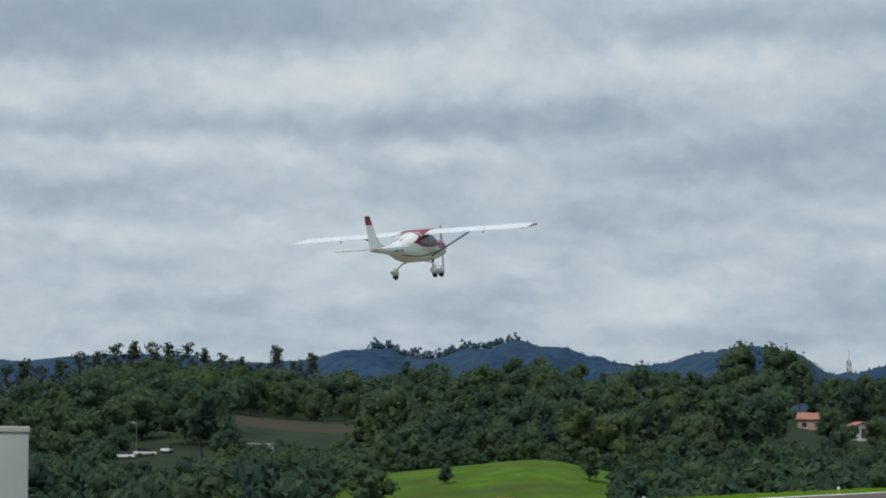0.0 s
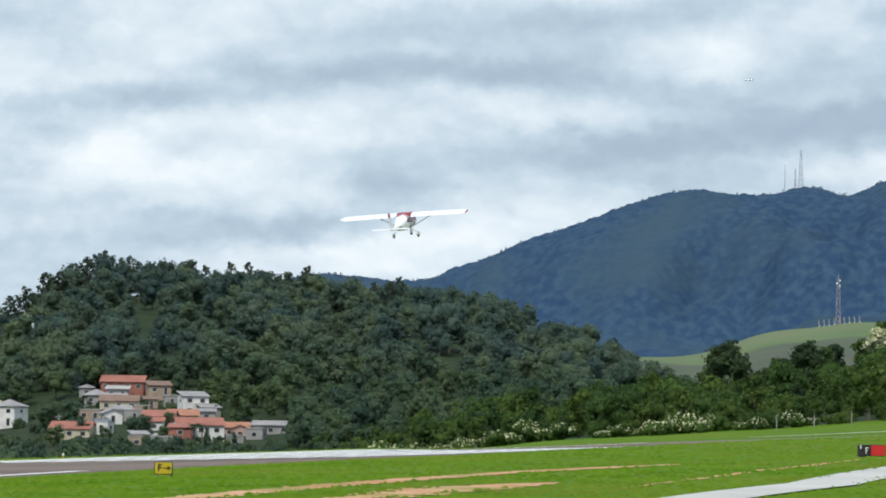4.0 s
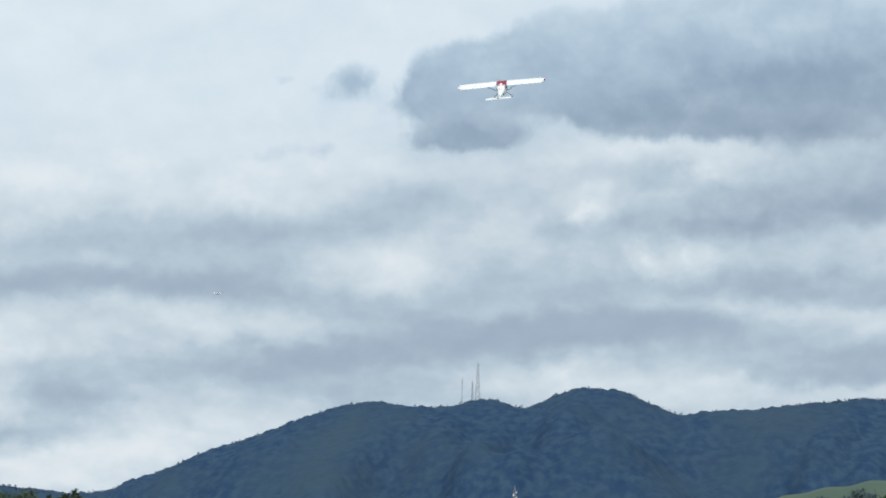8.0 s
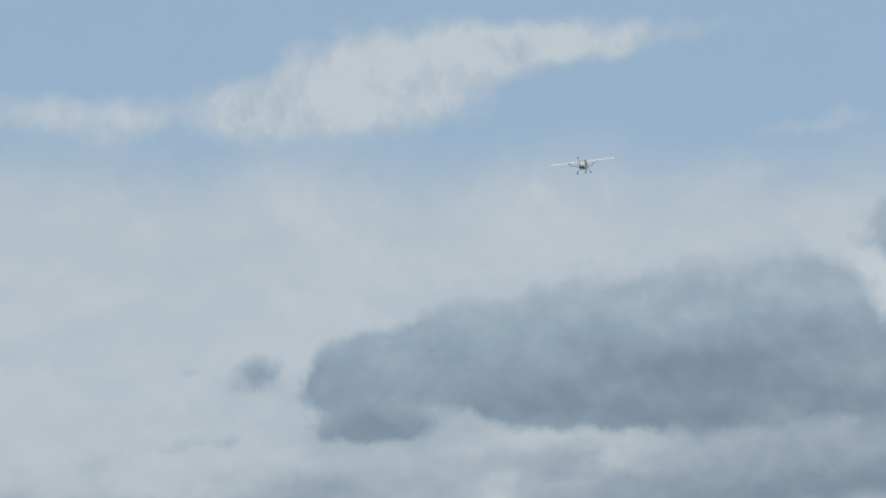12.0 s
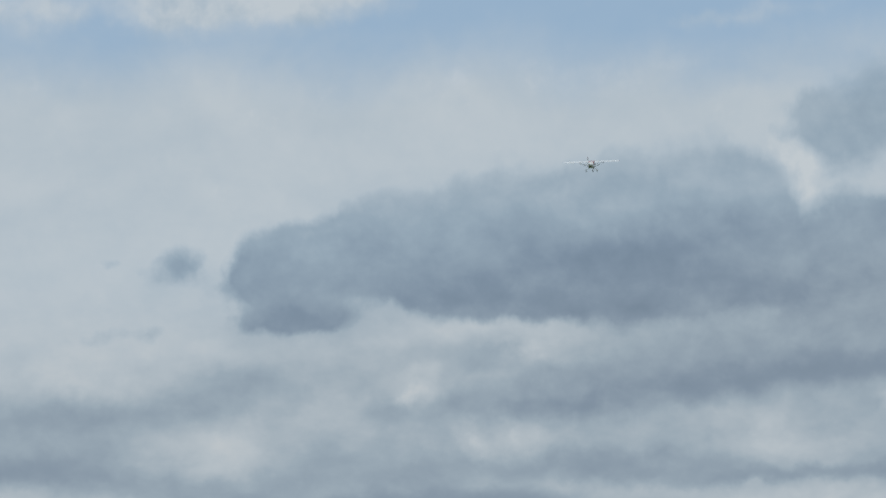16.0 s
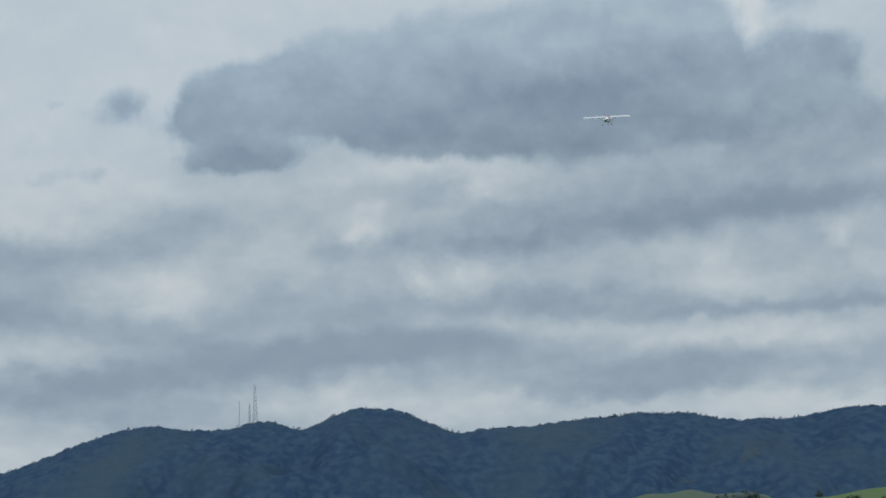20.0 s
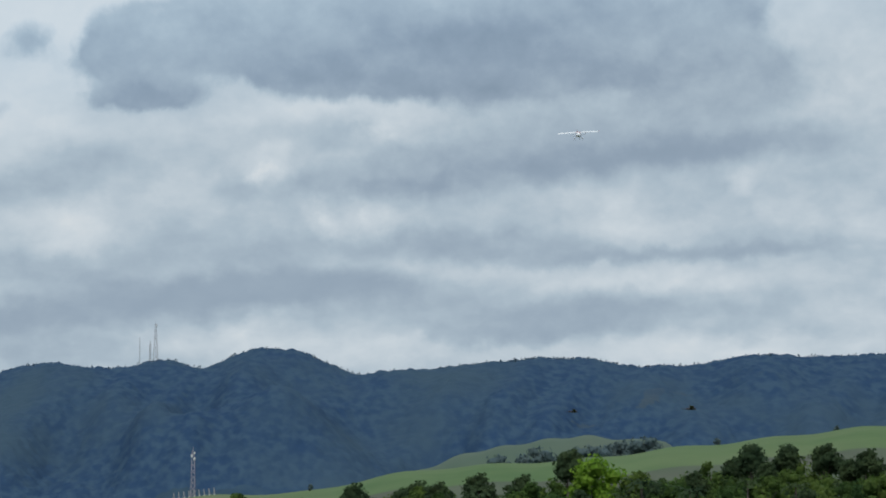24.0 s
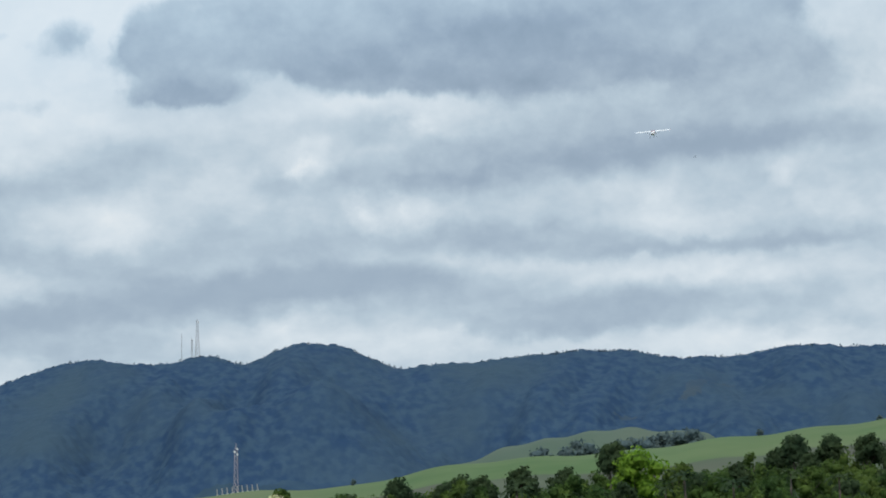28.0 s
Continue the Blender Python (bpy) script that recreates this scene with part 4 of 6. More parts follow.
def make_tree(name, crown, wood, leaf, label, category="tree", extra=None):
    """One tree, out of sight below ground until it is copied to its places; the first place takes the tree itself."""
    thing = tagged(new(name), label, category)
    c = new("crown", as_mesh("crown", crown, [leaf, M["bark"], extra or M["flower"]]))
    c.parent = thing
    if wood:
        w = new("trunk", as_mesh("trunk", [(v, f, 0) for v, f, i in wood], [M["bark"]]))
        w.parent = thing
    return thing


def plant(thing, spots, group):
    """Set a tree at its first spot and copies of it at the others: bearing, distance, size, turn."""
    tagged(thing, group=group)
    first = True
    for a, r, size, turn in spots:
        p = at(a, r, -0.1)
        m = Matrix.Translation(p) @ pose(0, 0, 0, 0, 0, turn)
        if first:
            thing.matrix_basis = m @ Matrix.Diagonal((size, size, size, 1))
            first = False
        else:
            copy = copy_thing(thing, m)
            copy.scale = (size, size, size)
    return thing


def reach(a, r, el, h, turn=0.0):
    """A spot whose tree of height h reaches up to an elevation."""
    return a, r, (EYE.z + r * math.tan(radians(el)) - at(a, r).z) / h, turn


tr = np.random.RandomState(11)
gums = [make_tree("eucalyptus_tree", *euc_parts(tr, 18, s, 30, 0.42), M["leaf_grey"], "tall slender eucalyptus with open tufted crown on the wooded hill") for s in (4.2, 3.6, 4.8)]
spots = [[], [], []]
for k, a in enumerate(np.arange(-15.9, -7.2, 0.155)):
    spots[k % 3].append((a, 1235 + tr.uniform(-35, 30), tr.uniform(0.62, 1.08) * (1.15 if a < -12.7 else 0.85), tr.uniform(0, 360)))
for g, s in zip(gums, spots):
    plant(g, s, "eucalyptus on the wooded hill")
gums = [make_tree("eucalyptus_tree", *euc_parts(tr, 18, s, 30, 0.42), M["leaf_grey"], "tall dark eucalyptus with tufted crown on the low ridge") for s in (4.4, 5.2)]
spots = [[], []]
for k, a in enumerate(np.concatenate([np.arange(-37.8, -31.6, 0.33), np.arange(-31.0, -18.6, 0.9)])):
    r, size = 880 + tr.uniform(-40, 30), tr.uniform(0.6, 1.0) * (1.15 if a < -31.6 else 0.66)
    top = 1.2 + 0.45 * size - 0.3 * max(0.0, -36 - a)
    spots[k % 2].append((a, r, min(size, max(0.3, reach(a, r, top, 18.5)[2])), tr.uniform(0, 360)))
for g, s in zip(gums, spots):
    plant(g, s, "eucalyptus on the low ridge")

plant(make_tree("umbrella_tree", broad_crown(tr, 9, 4.0, 12, 70, 0.34, 0.2), broad_wood(tr, 9, 4.0), M["leaf"], "lone spreading tree on top of the green hill"), [(-16.62, 1078, 0.9, 20)], "lone hilltop tree")
plant(make_tree("round_tree", broad_crown(tr, 5.2, 1.9, 9, 50, 0.28, 0.2), broad_wood(tr, 5.2, 1.9), M["leaf"], "small dark round tree standing in the meadow"), [(-26.75, 452, 1.0, 0), (-29.4, 448, 0.62, 90), (-17.2, 1040, 1.0, 30), (-17.5, 1030, 1.2, 70), (-18.0, 1020, 0.9, 10), (-16.9, 1062, 0.5, 40)], "meadow trees")
plant(make_tree("cypress_tree", *cone_parts(tr, 11, 2.6, 40, 0.4), M["leaf"], "dense dark conical tree beside the houses"), [(-19.72, 640, 1.15, 0), (-15.75, 800, 0.75, 50), (-30.15, 870, 1.25, 0), (-29.75, 872, 1.15, 40), (-10.85, 815, 0.5, 20)], "conical trees")
plant(make_tree("large_crowned_tree", broad_crown(tr, 13, 5.5, 12, 60, 0.5, 0.2), broad_wood(tr, 13, 5.5), M["leaf"], "large dark spreading tree among the houses and woods"),
      [(-13.75, 862, 0.78, 0), (-13.35, 872, 0.7, 60), (-24.0, 850, 1.35, 10), (-23.3, 842, 1.4, 120), (-10.35, 868, 0.42, 200), (-12.05, 858, 0.38, 20), (-11.55, 868, 0.36, 70), (-16.1, 905, 0.8, 40), (-22.35, 690, 0.6, 90), (-21.3, 660, 0.5, 140), (-18.5, 812, 0.9, 33), reach(-17.6, 852, 1.1, 13, 77), reach(-18.25, 840, 0.92, 13, 10), reach(-17.05, 860, 0.85, 13, 45), reach(-16.5, 850, 0.7, 13, 145), reach(-19.1, 800, 0.8, 13, 200)], "large crowned trees")
plant(make_tree("palm_tree", *palm_parts(tr, 6.5), M["leaf_dark"], "feathery palm with a slim trunk"),
      [(-11.1, 812, 0.95, 0), (-10.95, 818, 0.85, 60), (4.75, 560, 1.1, 0), (5.95, 575, 1.2, 50), (8.6, 520, 1.0, 100), (10.9, 530, 1.0, 160), (-5.9, 418, 0.8, 30), (1.8, 470, 0.8, 200), reach(5.85, 520, 2.2, 7.2, 20), reach(8.95, 520, 2.45, 7.2, 70), reach(9.85, 505, 2.3, 7.2, 110), reach(11.75, 500, 2.35, 7.2, 10), reach(7.1, 500, 2.05, 7.2, 200)], "palms")
plant(make_tree("dark_canopy_tree", broad_crown(tr, 8, 2.7, 11, 70, 0.28, 0.5), broad_wood(tr, 8, 2.7), M["leaf_dark"], "dark round-crowned tree standing above the thicket"),
      [reach(3.65, 640, 2.4, 8), reach(5.9, 610, 2.58, 8, 40), reach(7.6, 640, 3.08, 8.4, 80), reach(10.95, 600, 3.1, 8, 120), reach(10.62, 610, 2.85, 8, 10), reach(11.63, 612, 3.13, 8.4, 150), reach(12.27, 610, 3.14, 8.4, 60), reach(13.05, 600, 2.98, 8, 20), reach(12.7, 605, 2.8, 8, 70), reach(9.9, 600, 2.6, 8, 20),
       reach(4.82, 590, 2.44, 8), reach(5.15, 575, 2.42, 8, 50), reach(4.5, 580, 2.3, 8, 90), reach(6.75, 600, 2.55, 8, 10), reach(2.75, 560, 2.1, 8, 10), reach(0.1, 560, 1.85, 8, 44), reach(-1.38, 520, 1.85, 8, 44), reach(9.2, 590, 2.4, 8, 130), reach(8.7, 580, 2.5, 8, 100), reach(11.2, 590, 2.75, 8, 75)], "trees above the thicket")
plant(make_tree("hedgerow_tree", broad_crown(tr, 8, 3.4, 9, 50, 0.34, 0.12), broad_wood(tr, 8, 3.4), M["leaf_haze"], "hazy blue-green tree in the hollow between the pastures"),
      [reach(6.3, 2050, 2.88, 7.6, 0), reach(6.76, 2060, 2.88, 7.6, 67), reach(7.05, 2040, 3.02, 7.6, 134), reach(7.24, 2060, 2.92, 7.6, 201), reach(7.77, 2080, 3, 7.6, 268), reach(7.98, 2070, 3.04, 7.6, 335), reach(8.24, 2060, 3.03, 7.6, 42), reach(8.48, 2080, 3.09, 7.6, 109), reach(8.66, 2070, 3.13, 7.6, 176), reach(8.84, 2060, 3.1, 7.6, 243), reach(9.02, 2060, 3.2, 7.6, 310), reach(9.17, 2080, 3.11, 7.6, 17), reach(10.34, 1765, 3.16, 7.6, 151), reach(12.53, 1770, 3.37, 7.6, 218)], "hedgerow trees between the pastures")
plant(make_tree("lime_green_tree", broad_crown(tr, 8, 3.4, 12, 80, 0.3, 0.2), broad_wood(tr, 8, 3.4), M["leaf_lime"], "bright lime-green leafy tree above the thicket"), [reach(8.06, 560, 2.86, 8)], "lime green tree")
plant(make_tree("blossoming_tree", [p for k in range(2) for p in euc_parts(tr, 9, 3.2, 40, 0.34)[0]], euc_parts(tr, 9, 3.2, 4, 0.3)[1], M["flower"], "spreading tree covered in pale cream blossom"), [(1.42, 640, 1.0, 0)], "blossoming tree")
plant(make_tree("flat_topped_tree", euc_parts(tr, 10, 3.0, 60, 0.36)[0], euc_parts(tr, 10, 3.0, 4, 0.3)[1], M["leaf_fresh"], "flat-topped green tree behind the blossom"), [(1.52, 668, 1.05, 30)], "flat-topped tree")
bloom = [make_tree("blossoming_shrub", shrub_parts(tr, s, 40, 0.24, 0.5), None, M["leaf_fresh"], "low green shrub with clusters of cream flowers at the airfield's edge", "shrub") for s in (3.0, 3.8)]
spots = [[], []]
for k, a in enumerate(np.concatenate([np.arange(-9.4, -6.2, 0.26), np.arange(-6.1, -4.2, 0.3), np.arange(-3.6, -1.5, 0.28), np.arange(-1.0, 0.3, 0.3)])):
    tall = 0.75 + 0.45 * math.exp(-(((a + 7.6) / 0.9) ** 2)) + 0.4 * math.exp(-(((a + 2.2) / 0.5) ** 2)) + 0.3 * math.exp(-(((a + 5.1) / 0.6) ** 2))
    spots[k % 2].append((a, 396 + tr.uniform(-3, 4), tall * tr.uniform(0.6, 0.85), tr.uniform(0, 360)))
for g, s in zip(bloom, spots):
    plant(g, s, "blossoming shrubs at the airfield's edge")


# ---------------------------------------------------------------- the light aircraft
SECTIONS = [  # along the body: y, top, bottom, half width, squareness
    (2.32, -0.46, -0.72, 0.14, 2.0), (2.24, -0.38, -0.8, 0.24, 2.2), (1.95, -0.31, -0.87, 0.35, 2.5), (1.5, -0.26, -0.93, 0.42, 2.7),
    (1.1, -0.22, -0.97, 0.46, 2.8), (0.85, -0.12, -0.98, 0.48, 2.8), (0.55, 0.01, -1.0, 0.5, 2.8), (0.2, 0.06, -1.0, 0.51, 2.8),
    (-0.5, 0.07, -1.0, 0.51, 2.8), (-0.9, 0.02, -0.98, 0.48, 2.7), (-1.3, -0.09, -0.92, 0.43, 2.6), (-1.7, -0.2, -0.82, 0.36, 2.5),
    (-2.1, -0.3, -0.71, 0.28, 2.4), (-2.7, -0.34, -0.63, 0.21, 2.3), (-3.3, -0.37, -0.58, 0.15, 2.2), (-3.8, -0.39, -0.54, 0.1, 2.1), (-4.12, -0.4, -0.51, 0.06, 2.0)]


def body_at(y):
    rows = SECTIONS
    if y >= rows[0][0]:
        return rows[0]
    for a, b in zip(rows, rows[1:]):
        if b[0] <= y <= a[0]:
            t = (a[0] - y) / (a[0] - b[0])
            return tuple(p + (q - p) * t for p, q in zip(a, b))
    return rows[-1]


def body_point(y, angle, out=0.0):
    """A point on the skin: angle 0 is the right side, 90 the top."""
    _, top, low, half, n = body_at(y)
    c, s = math.cos(radians(angle)), math.sin(radians(angle))
    x = half * math.copysign(abs(c) ** (2 / n), c)
    z = (top + low) / 2 + (top - low) / 2 * math.copysign(abs(s) ** (2 / n), s)
    k = math.hypot(x, z - (top + low) / 2) or 1
    return Vector((x * (1 + out / k), y, z + (z - (top + low) / 2) * out / k))


def body_angle(y, z):
    _, top, low, half, n = body_at(y)
    v = max(-0.999, min(0.999, (z - (top + low) / 2) / ((top - low) / 2)))
    return math.degrees(math.asin(math.copysign(abs(v) ** (n / 2), v)))


def skin_patch(bm, ys, lower, upper, out, sides=(1, -1), steps=4):
    """A sheet laid on the skin between two heights (functions of y), on either side."""
    for sgn in sides:
        grid = []
        for y in ys:
            a0, a1 = body_angle(y, lower(y)), body_angle(y, upper(y))
            row = []
            for k in range(steps + 1):
                p = body_point(y, a0 + (a1 - a0) * k / steps, out)
                p.x *= sgn
                row.append(bm.verts.new(p))
            grid.append(row)
        for a, b in zip(grid, grid[1:]):
            for k in range(steps):
                bm.faces.new((a[k], a[k + 1], b[k + 1], b[k]))


def foil(x, y_lead, chord, z, thick, n=9, incidence=0.0):
    """A wing section at x, from the leading edge back."""
    pts = []
    for k in range(n):
        t = (1 - math.cos(math.pi * k / (n - 1))) / 2
        pts.append((t, thick * chord * (1.48 * math.sqrt(t) - 0.63 * t - 1.76 * t * t + 1.42 * t ** 3 - 0.51 * t ** 4) * 1.25))
    rise = lambda t: incidence * (y_lead - chord * t - 0.2)
    up = [Vector((x, y_lead - chord * t, z + h + rise(t))) for t, h in pts]
    low = [Vector((x, y_lead - chord * t, z - h * 0.45 + rise(t))) for t, h in pts[1:-1]]
    return up + low[::-1]


def fairing(bm, c, length, width, height):
    """A teardrop wheel fairing."""
    rings = []
    for t, r in ((0.0, 0.12), (0.06, 0.5), (0.2, 0.88), (0.36, 1.0), (0.55, 0.86), (0.78, 0.5), (0.95, 0.2), (1.0, 0.06)):
        y = c[1] + length * (0.4 - t)
        rings.append([Vector((c[0] + width / 2 * r * math.cos(k * math.tau / 12), y, c[2] + height / 2 * r * math.sin(k * math.tau / 12) + 0.06 * t)) for k in range(12)])
    loft(bm, rings)


def wheel(bm, c, r, w):
    for x0, x1, q0, q1 in ((-w / 2, -w / 4, r * 0.8, r), (-w / 4, w / 4, r, r), (w / 4, w / 2, r, r * 0.8)):
        tube(bm, (c[0] + x0, c[1], c[2]), (c[0] + x1, c[1], c[2]), q0, q1, 16)


def make_aircraft():
    plane = tagged(new("light_aircraft"), "white high-wing light aircraft with red cabin roof and fin tip, airborne", "aircraft")
    # body
    bm = bmesh.new()
    ys = sorted({y for y, *_ in SECTIONS} | {1.6, 1.3, 1.0, 0.72, 0.48, 0.2, -0.2, -0.6, -1.0, -1.4, -1.85, -2.4, -3.0, -3.6}, reverse=True)
    rings = [[body_point(y, k * 10) for k in range(36)] for y in ys]
    faces = loft(bm, rings)
    body = part("fuselage", bm, [M["white_paint"]], plane, "glossy white tapering fuselage", True)
    # red over the engine cowling and the cabin roof
    bm = bmesh.new()
    skin_patch(bm, [2.3, 2.22, 2.05, 1.85, 1.6, 1.35, 1.1, 0.9], lambda y: -0.62 + 0.04 * (2.2 - y), lambda y: body_at(y)[1] - 0.002, 0.006, steps=7)
    part("cowling_top", bm, M["red_paint"], plane, "glossy red engine cowling top", True)
    bm = bmesh.new()
    skin_patch(bm, [0.9, 0.7, 0.5, 0.3, 0.0, -0.3, -0.6, -0.9, -1.2, -1.5, -1.75], lambda y: -0.5 + 0.24 * max(0, -0.5 - y), lambda y: body_at(y)[1] - 0.002, 0.006, steps=8)
    part("cabin_shell", bm, M["red_paint"], plane, "glossy red cabin roof and pillars", True)
    for sgn in (1, -1):
        bm = bmesh.new()
        skin_patch(bm, [0.6, 0.35, 0.1, -0.12], lambda y: -0.43, lambda y: -0.09, 0.014, (sgn,))
        part("door_window", bm, M["cabin_glass"], plane, "dark tinted side window", True)
        bm = bmesh.new()
        skin_patch(bm, [-0.2, -0.45, -0.7, -0.95], lambda y: -0.43 + 0.2 * max(0, -0.2 - y), lambda y: -0.09 - 0.22 * max(0, -0.4 - y), 0.014, (sgn,))
        part("rear_window", bm, M["cabin_glass"], plane, "dark tinted rear side window", True)
    for sgn in (1, -1):
        bm = bmesh.new()
        skin_patch(bm, [1.08, 0.95, 0.82, 0.68], lambda y: -0.4 + 0.1 * (1.08 - y), lambda y: body_at(y)[1] - 0.01, 0.016, (sgn,), steps=6)
        part("windscreen", bm, M["cabin_glass"], plane, "curved dark windscreen", True)
        # The sky's reflection in the rear roof window, laid on as white paint.
        bm = bmesh.new()
        skin_patch(bm, [-0.75, -0.9, -1.1, -1.3, -1.5, -1.62], lambda y: body_at(y)[1] - 0.24 + 0.2 * abs(y + 1.2), lambda y: body_at(y)[1] - 0.004, 0.012, (sgn,))
        part("rear_roof_reflection", bm, M["white_paint"], plane, "rear roof window with the sky's reflection painted on in white", True)
    wave = lambda y: -0.7 + 0.075 * math.sin((y - 0.3) * 1.5)
    for sgn in (1, -1):
        bm = bmesh.new()
        skin_patch(bm, [1.3 - 0.2 * k for k in range(17)], lambda y: wave(y) - 0.028, wave, 0.008, (sgn,), 2)
        part("side_stripe", bm, M["stripe"], plane, "thin dark curved stripe along the fuselage")
        for k in (0, 1, 3, 4, 5):
            bm = bmesh.new()
            skin_patch(bm, [-2.0 - 0.1 * k, -2.06 - 0.1 * k], lambda q: -0.58, lambda q: -0.5, 0.008, (sgn,), 2)
            part("marking_bar", bm, M["stripe"], plane, "dark marking bar on the fuselage")
    # wing, with the movable surfaces behind it
    bm = bmesh.new()
    stations = ((-4.4, 0.92, 0.42), (-4.25, 1.02, 0.5), (-3.4, 1.0, 0.58), (-1.2, 1.0, 0.6), (0, 1.0, 0.6), (1.2, 1.0, 0.6), (3.4, 1.0, 0.58), (4.25, 1.02, 0.5), (4.4, 0.92, 0.42))
    loft(bm, [foil(x, lead, c, 0.035 - 0.005 * abs(x), 0.12 if abs(x) < 4.3 else 0.07, 9, 0.08) for x, c, lead in stations])
    part("wing", bm, M["white_paint"], plane, "long straight white wing", True)
    bm = bmesh.new()
    loft(bm, [foil(x, 0.625, 1.02, 0.043, 0.128, 9, 0.08) for x in (-0.52, -0.25, 0, 0.25, 0.52)])
    part("wing_centre", bm, M["red_paint"], plane, "glossy red cabin roof between the wings", True)
    for name, x0, x1 in (("aileron", 2.1, 4.2), ("flap", 0.6, 2.06)):
        for sgn in (1, -1):
            bm = bmesh.new()
            rings = []
            for x in (x0, x1):
                z = -0.015 - 0.005 * x
                rings.append([Vector((sgn * x, -0.405, z + 0.012)), Vector((sgn * x, -0.78, z - 0.03)), Vector((sgn * x, -0.78, z - 0.042)), Vector((sgn * x, -0.405, z - 0.02))])
            loft(bm, rings)
            part(name, bm, M["white_paint"], plane)
    for sgn in (1, -1):
        bm = bmesh.new()
        loft(bm, [foil(sgn * x, lead, c, 0.035 - 0.005 * x, t, 9, 0.08) for x, c, lead, t in ((4.4, 0.94, 0.43, 0.08), (4.47, 0.8, 0.3, 0.07), (4.52, 0.5, 0.1, 0.05))])
        part("wing_tip", bm, M["red_paint" if sgn > 0 else "white_paint"], plane, "dark red wing tip" if sgn > 0 else "", True)
        bm = bmesh.new()
        tube(bm, (sgn * 2.15, 0.12, 0.02), (sgn * 0.5, 0.15, -0.82), 0.055, 0.055, 10, 0.45)
        part("wing_strut", bm, M["mast"], plane, "slim grey wing strut", True)
        bm = bmesh.new()
        tube(bm, (sgn * 2.7, -0.3, 0.02), (sgn * 2.7, -0.46, -0.14), 0.02, 0.02, 6)
        part("hinge_arm", bm, M["metal"], plane)
    # tail
    bm = bmesh.new()
    rings = []
    for z, lead, trail, w in ((-0.5, -2.5, -4.0, 0.05), (-0.36, -2.75, -4.02, 0.05), (-0.24, -3.25, -4.05, 0.048), (0.0, -3.52, -4.1, 0.045), (0.4, -3.84, -4.2, 0.035)):
        rings.append([Vector((0, lead, z)), Vector((w, lead - 0.12, z)), Vector((w * 0.7, trail, z)), Vector((-w * 0.7, trail, z)), Vector((-w, lead - 0.12, z))])
    loft(bm, rings)
    part("fin", bm, M["white_paint"], plane, "white swept tail fin")
    bm = bmesh.new()
    rings = []
    for z, lead, trail, w in ((0.404, -3.845, -4.2, 0.034), (0.68, -4.02, -4.27, 0.026), (0.72, -4.08, -4.28, 0.015)):
        rings.append([Vector((0, lead, z)), Vector((w, lead - 0.08, z)), Vector((w * 0.7, trail, z)), Vector((-w * 0.7, trail, z)), Vector((-w, lead - 0.08, z))])
    loft(bm, rings)
    part("fin_tip", bm, M["red_paint"], plane, "dark red fin tip")
    bm = bmesh.new()
    loft(bm, [[Vector((0.03, y0, z)), Vector((0.008, y1, z)), Vector((-0.008, y1, z)), Vector((-0.03, y0, z))] for z, y0, y1 in ((-0.5, -4.02, -4.2), (-0.1, -4.1, -4.3), (0.4, -4.215, -4.41))])
    part("rudder", bm, M["white_paint"], plane)
    bm = bmesh.new()
    loft(bm, [[Vector((0.025, y0, z)), Vector((0.008, y1, z)), Vector((-0.008, y1, z)), Vector((-0.025, y0, z))] for z, y0, y1 in ((0.404, -4.215, -4.41), (0.71, -4.29, -4.49))])
    part("rudder_tip", bm, M["red_paint"], plane, "dark red rudder tip")
    for sgn in (1, -1):
        bm = bmesh.new()
        loft(bm, [foil(sgn * x, lead, c, -0.42, 0.08) for x, c, lead in ((0.06, 0.48, -3.62), (1.25, 0.36, -3.74), (1.36, 0.25, -3.8))])
        part("stabilizer", bm, M["white_paint"], plane, "", True)
        bm = bmesh.new()
        loft(bm, [[Vector((sgn * x, -4.08, -0.395)), Vector((sgn * x, -4.3, -0.41)), Vector((sgn * x, -4.3, -0.42)), Vector((sgn * x, -4.08, -0.44))] for x in (0.1, 1.3)])
        part("elevator", bm, M["white_paint"], plane)
    # undercarriage
    for sgn in (1, -1):
        bm = bmesh.new()
        pts = [(0.3, -0.96, 0.07), (0.56, -1.04, 0.06), (0.76, -1.2, 0.05), (0.84, -1.33, 0.045)]
        for (x0, z0, r0), (x1, z1, r1) in zip(pts, pts[1:]):
            tube(bm, (sgn * x0, -0.06, z0), (sgn * x1, -0.06, z1), r0, r1, 8, 0.5)
        leg = part("main_leg", bm, M["white_paint"], plane, "curved white undercarriage leg", True)
        bm = bmesh.new()
        fairing(bm, (sgn * 0.87, -0.06, -1.34), 0.78, 0.2, 0.32)
        part("wheel_fairing", bm, M["white_paint"], plane, "white teardrop wheel fairing", True)
        bm = bmesh.new()
        wheel(bm, (sgn * 0.87, -0.02, -1.41), 0.17, 0.12)
        part("main_wheel", bm, M["black"], plane, "black rubber tyre")
    bm = bmesh.new()
    tube(bm, (0, 1.42, -0.9), (0, 1.52, -1.4), 0.05, 0.045, 8)
    part("nose_leg", bm, M["white_paint"], plane, "short white nose leg", True)
    bm = bmesh.new()
    fairing(bm, (0, 1.52, -1.37), 0.7, 0.2, 0.3)
    part("nose_fairing", bm, M["white_paint"], plane, "white nose wheel fairing", True)
    bm = bmesh.new()
    wheel(bm, (0, 1.56, -1.45), 0.16, 0.12)
    part("nose_wheel", bm, M["black"], plane, "black rubber tyre")
    bm = bmesh.new()
    tube(bm, (0.14, 1.15, -0.95), (0.16, 1.02, -1.08), 0.035, 0.035, 8)
    part("exhaust_pipe", bm, M["stripe"], plane)
    # propeller
    prop = new("propeller")
    prop.parent = plane
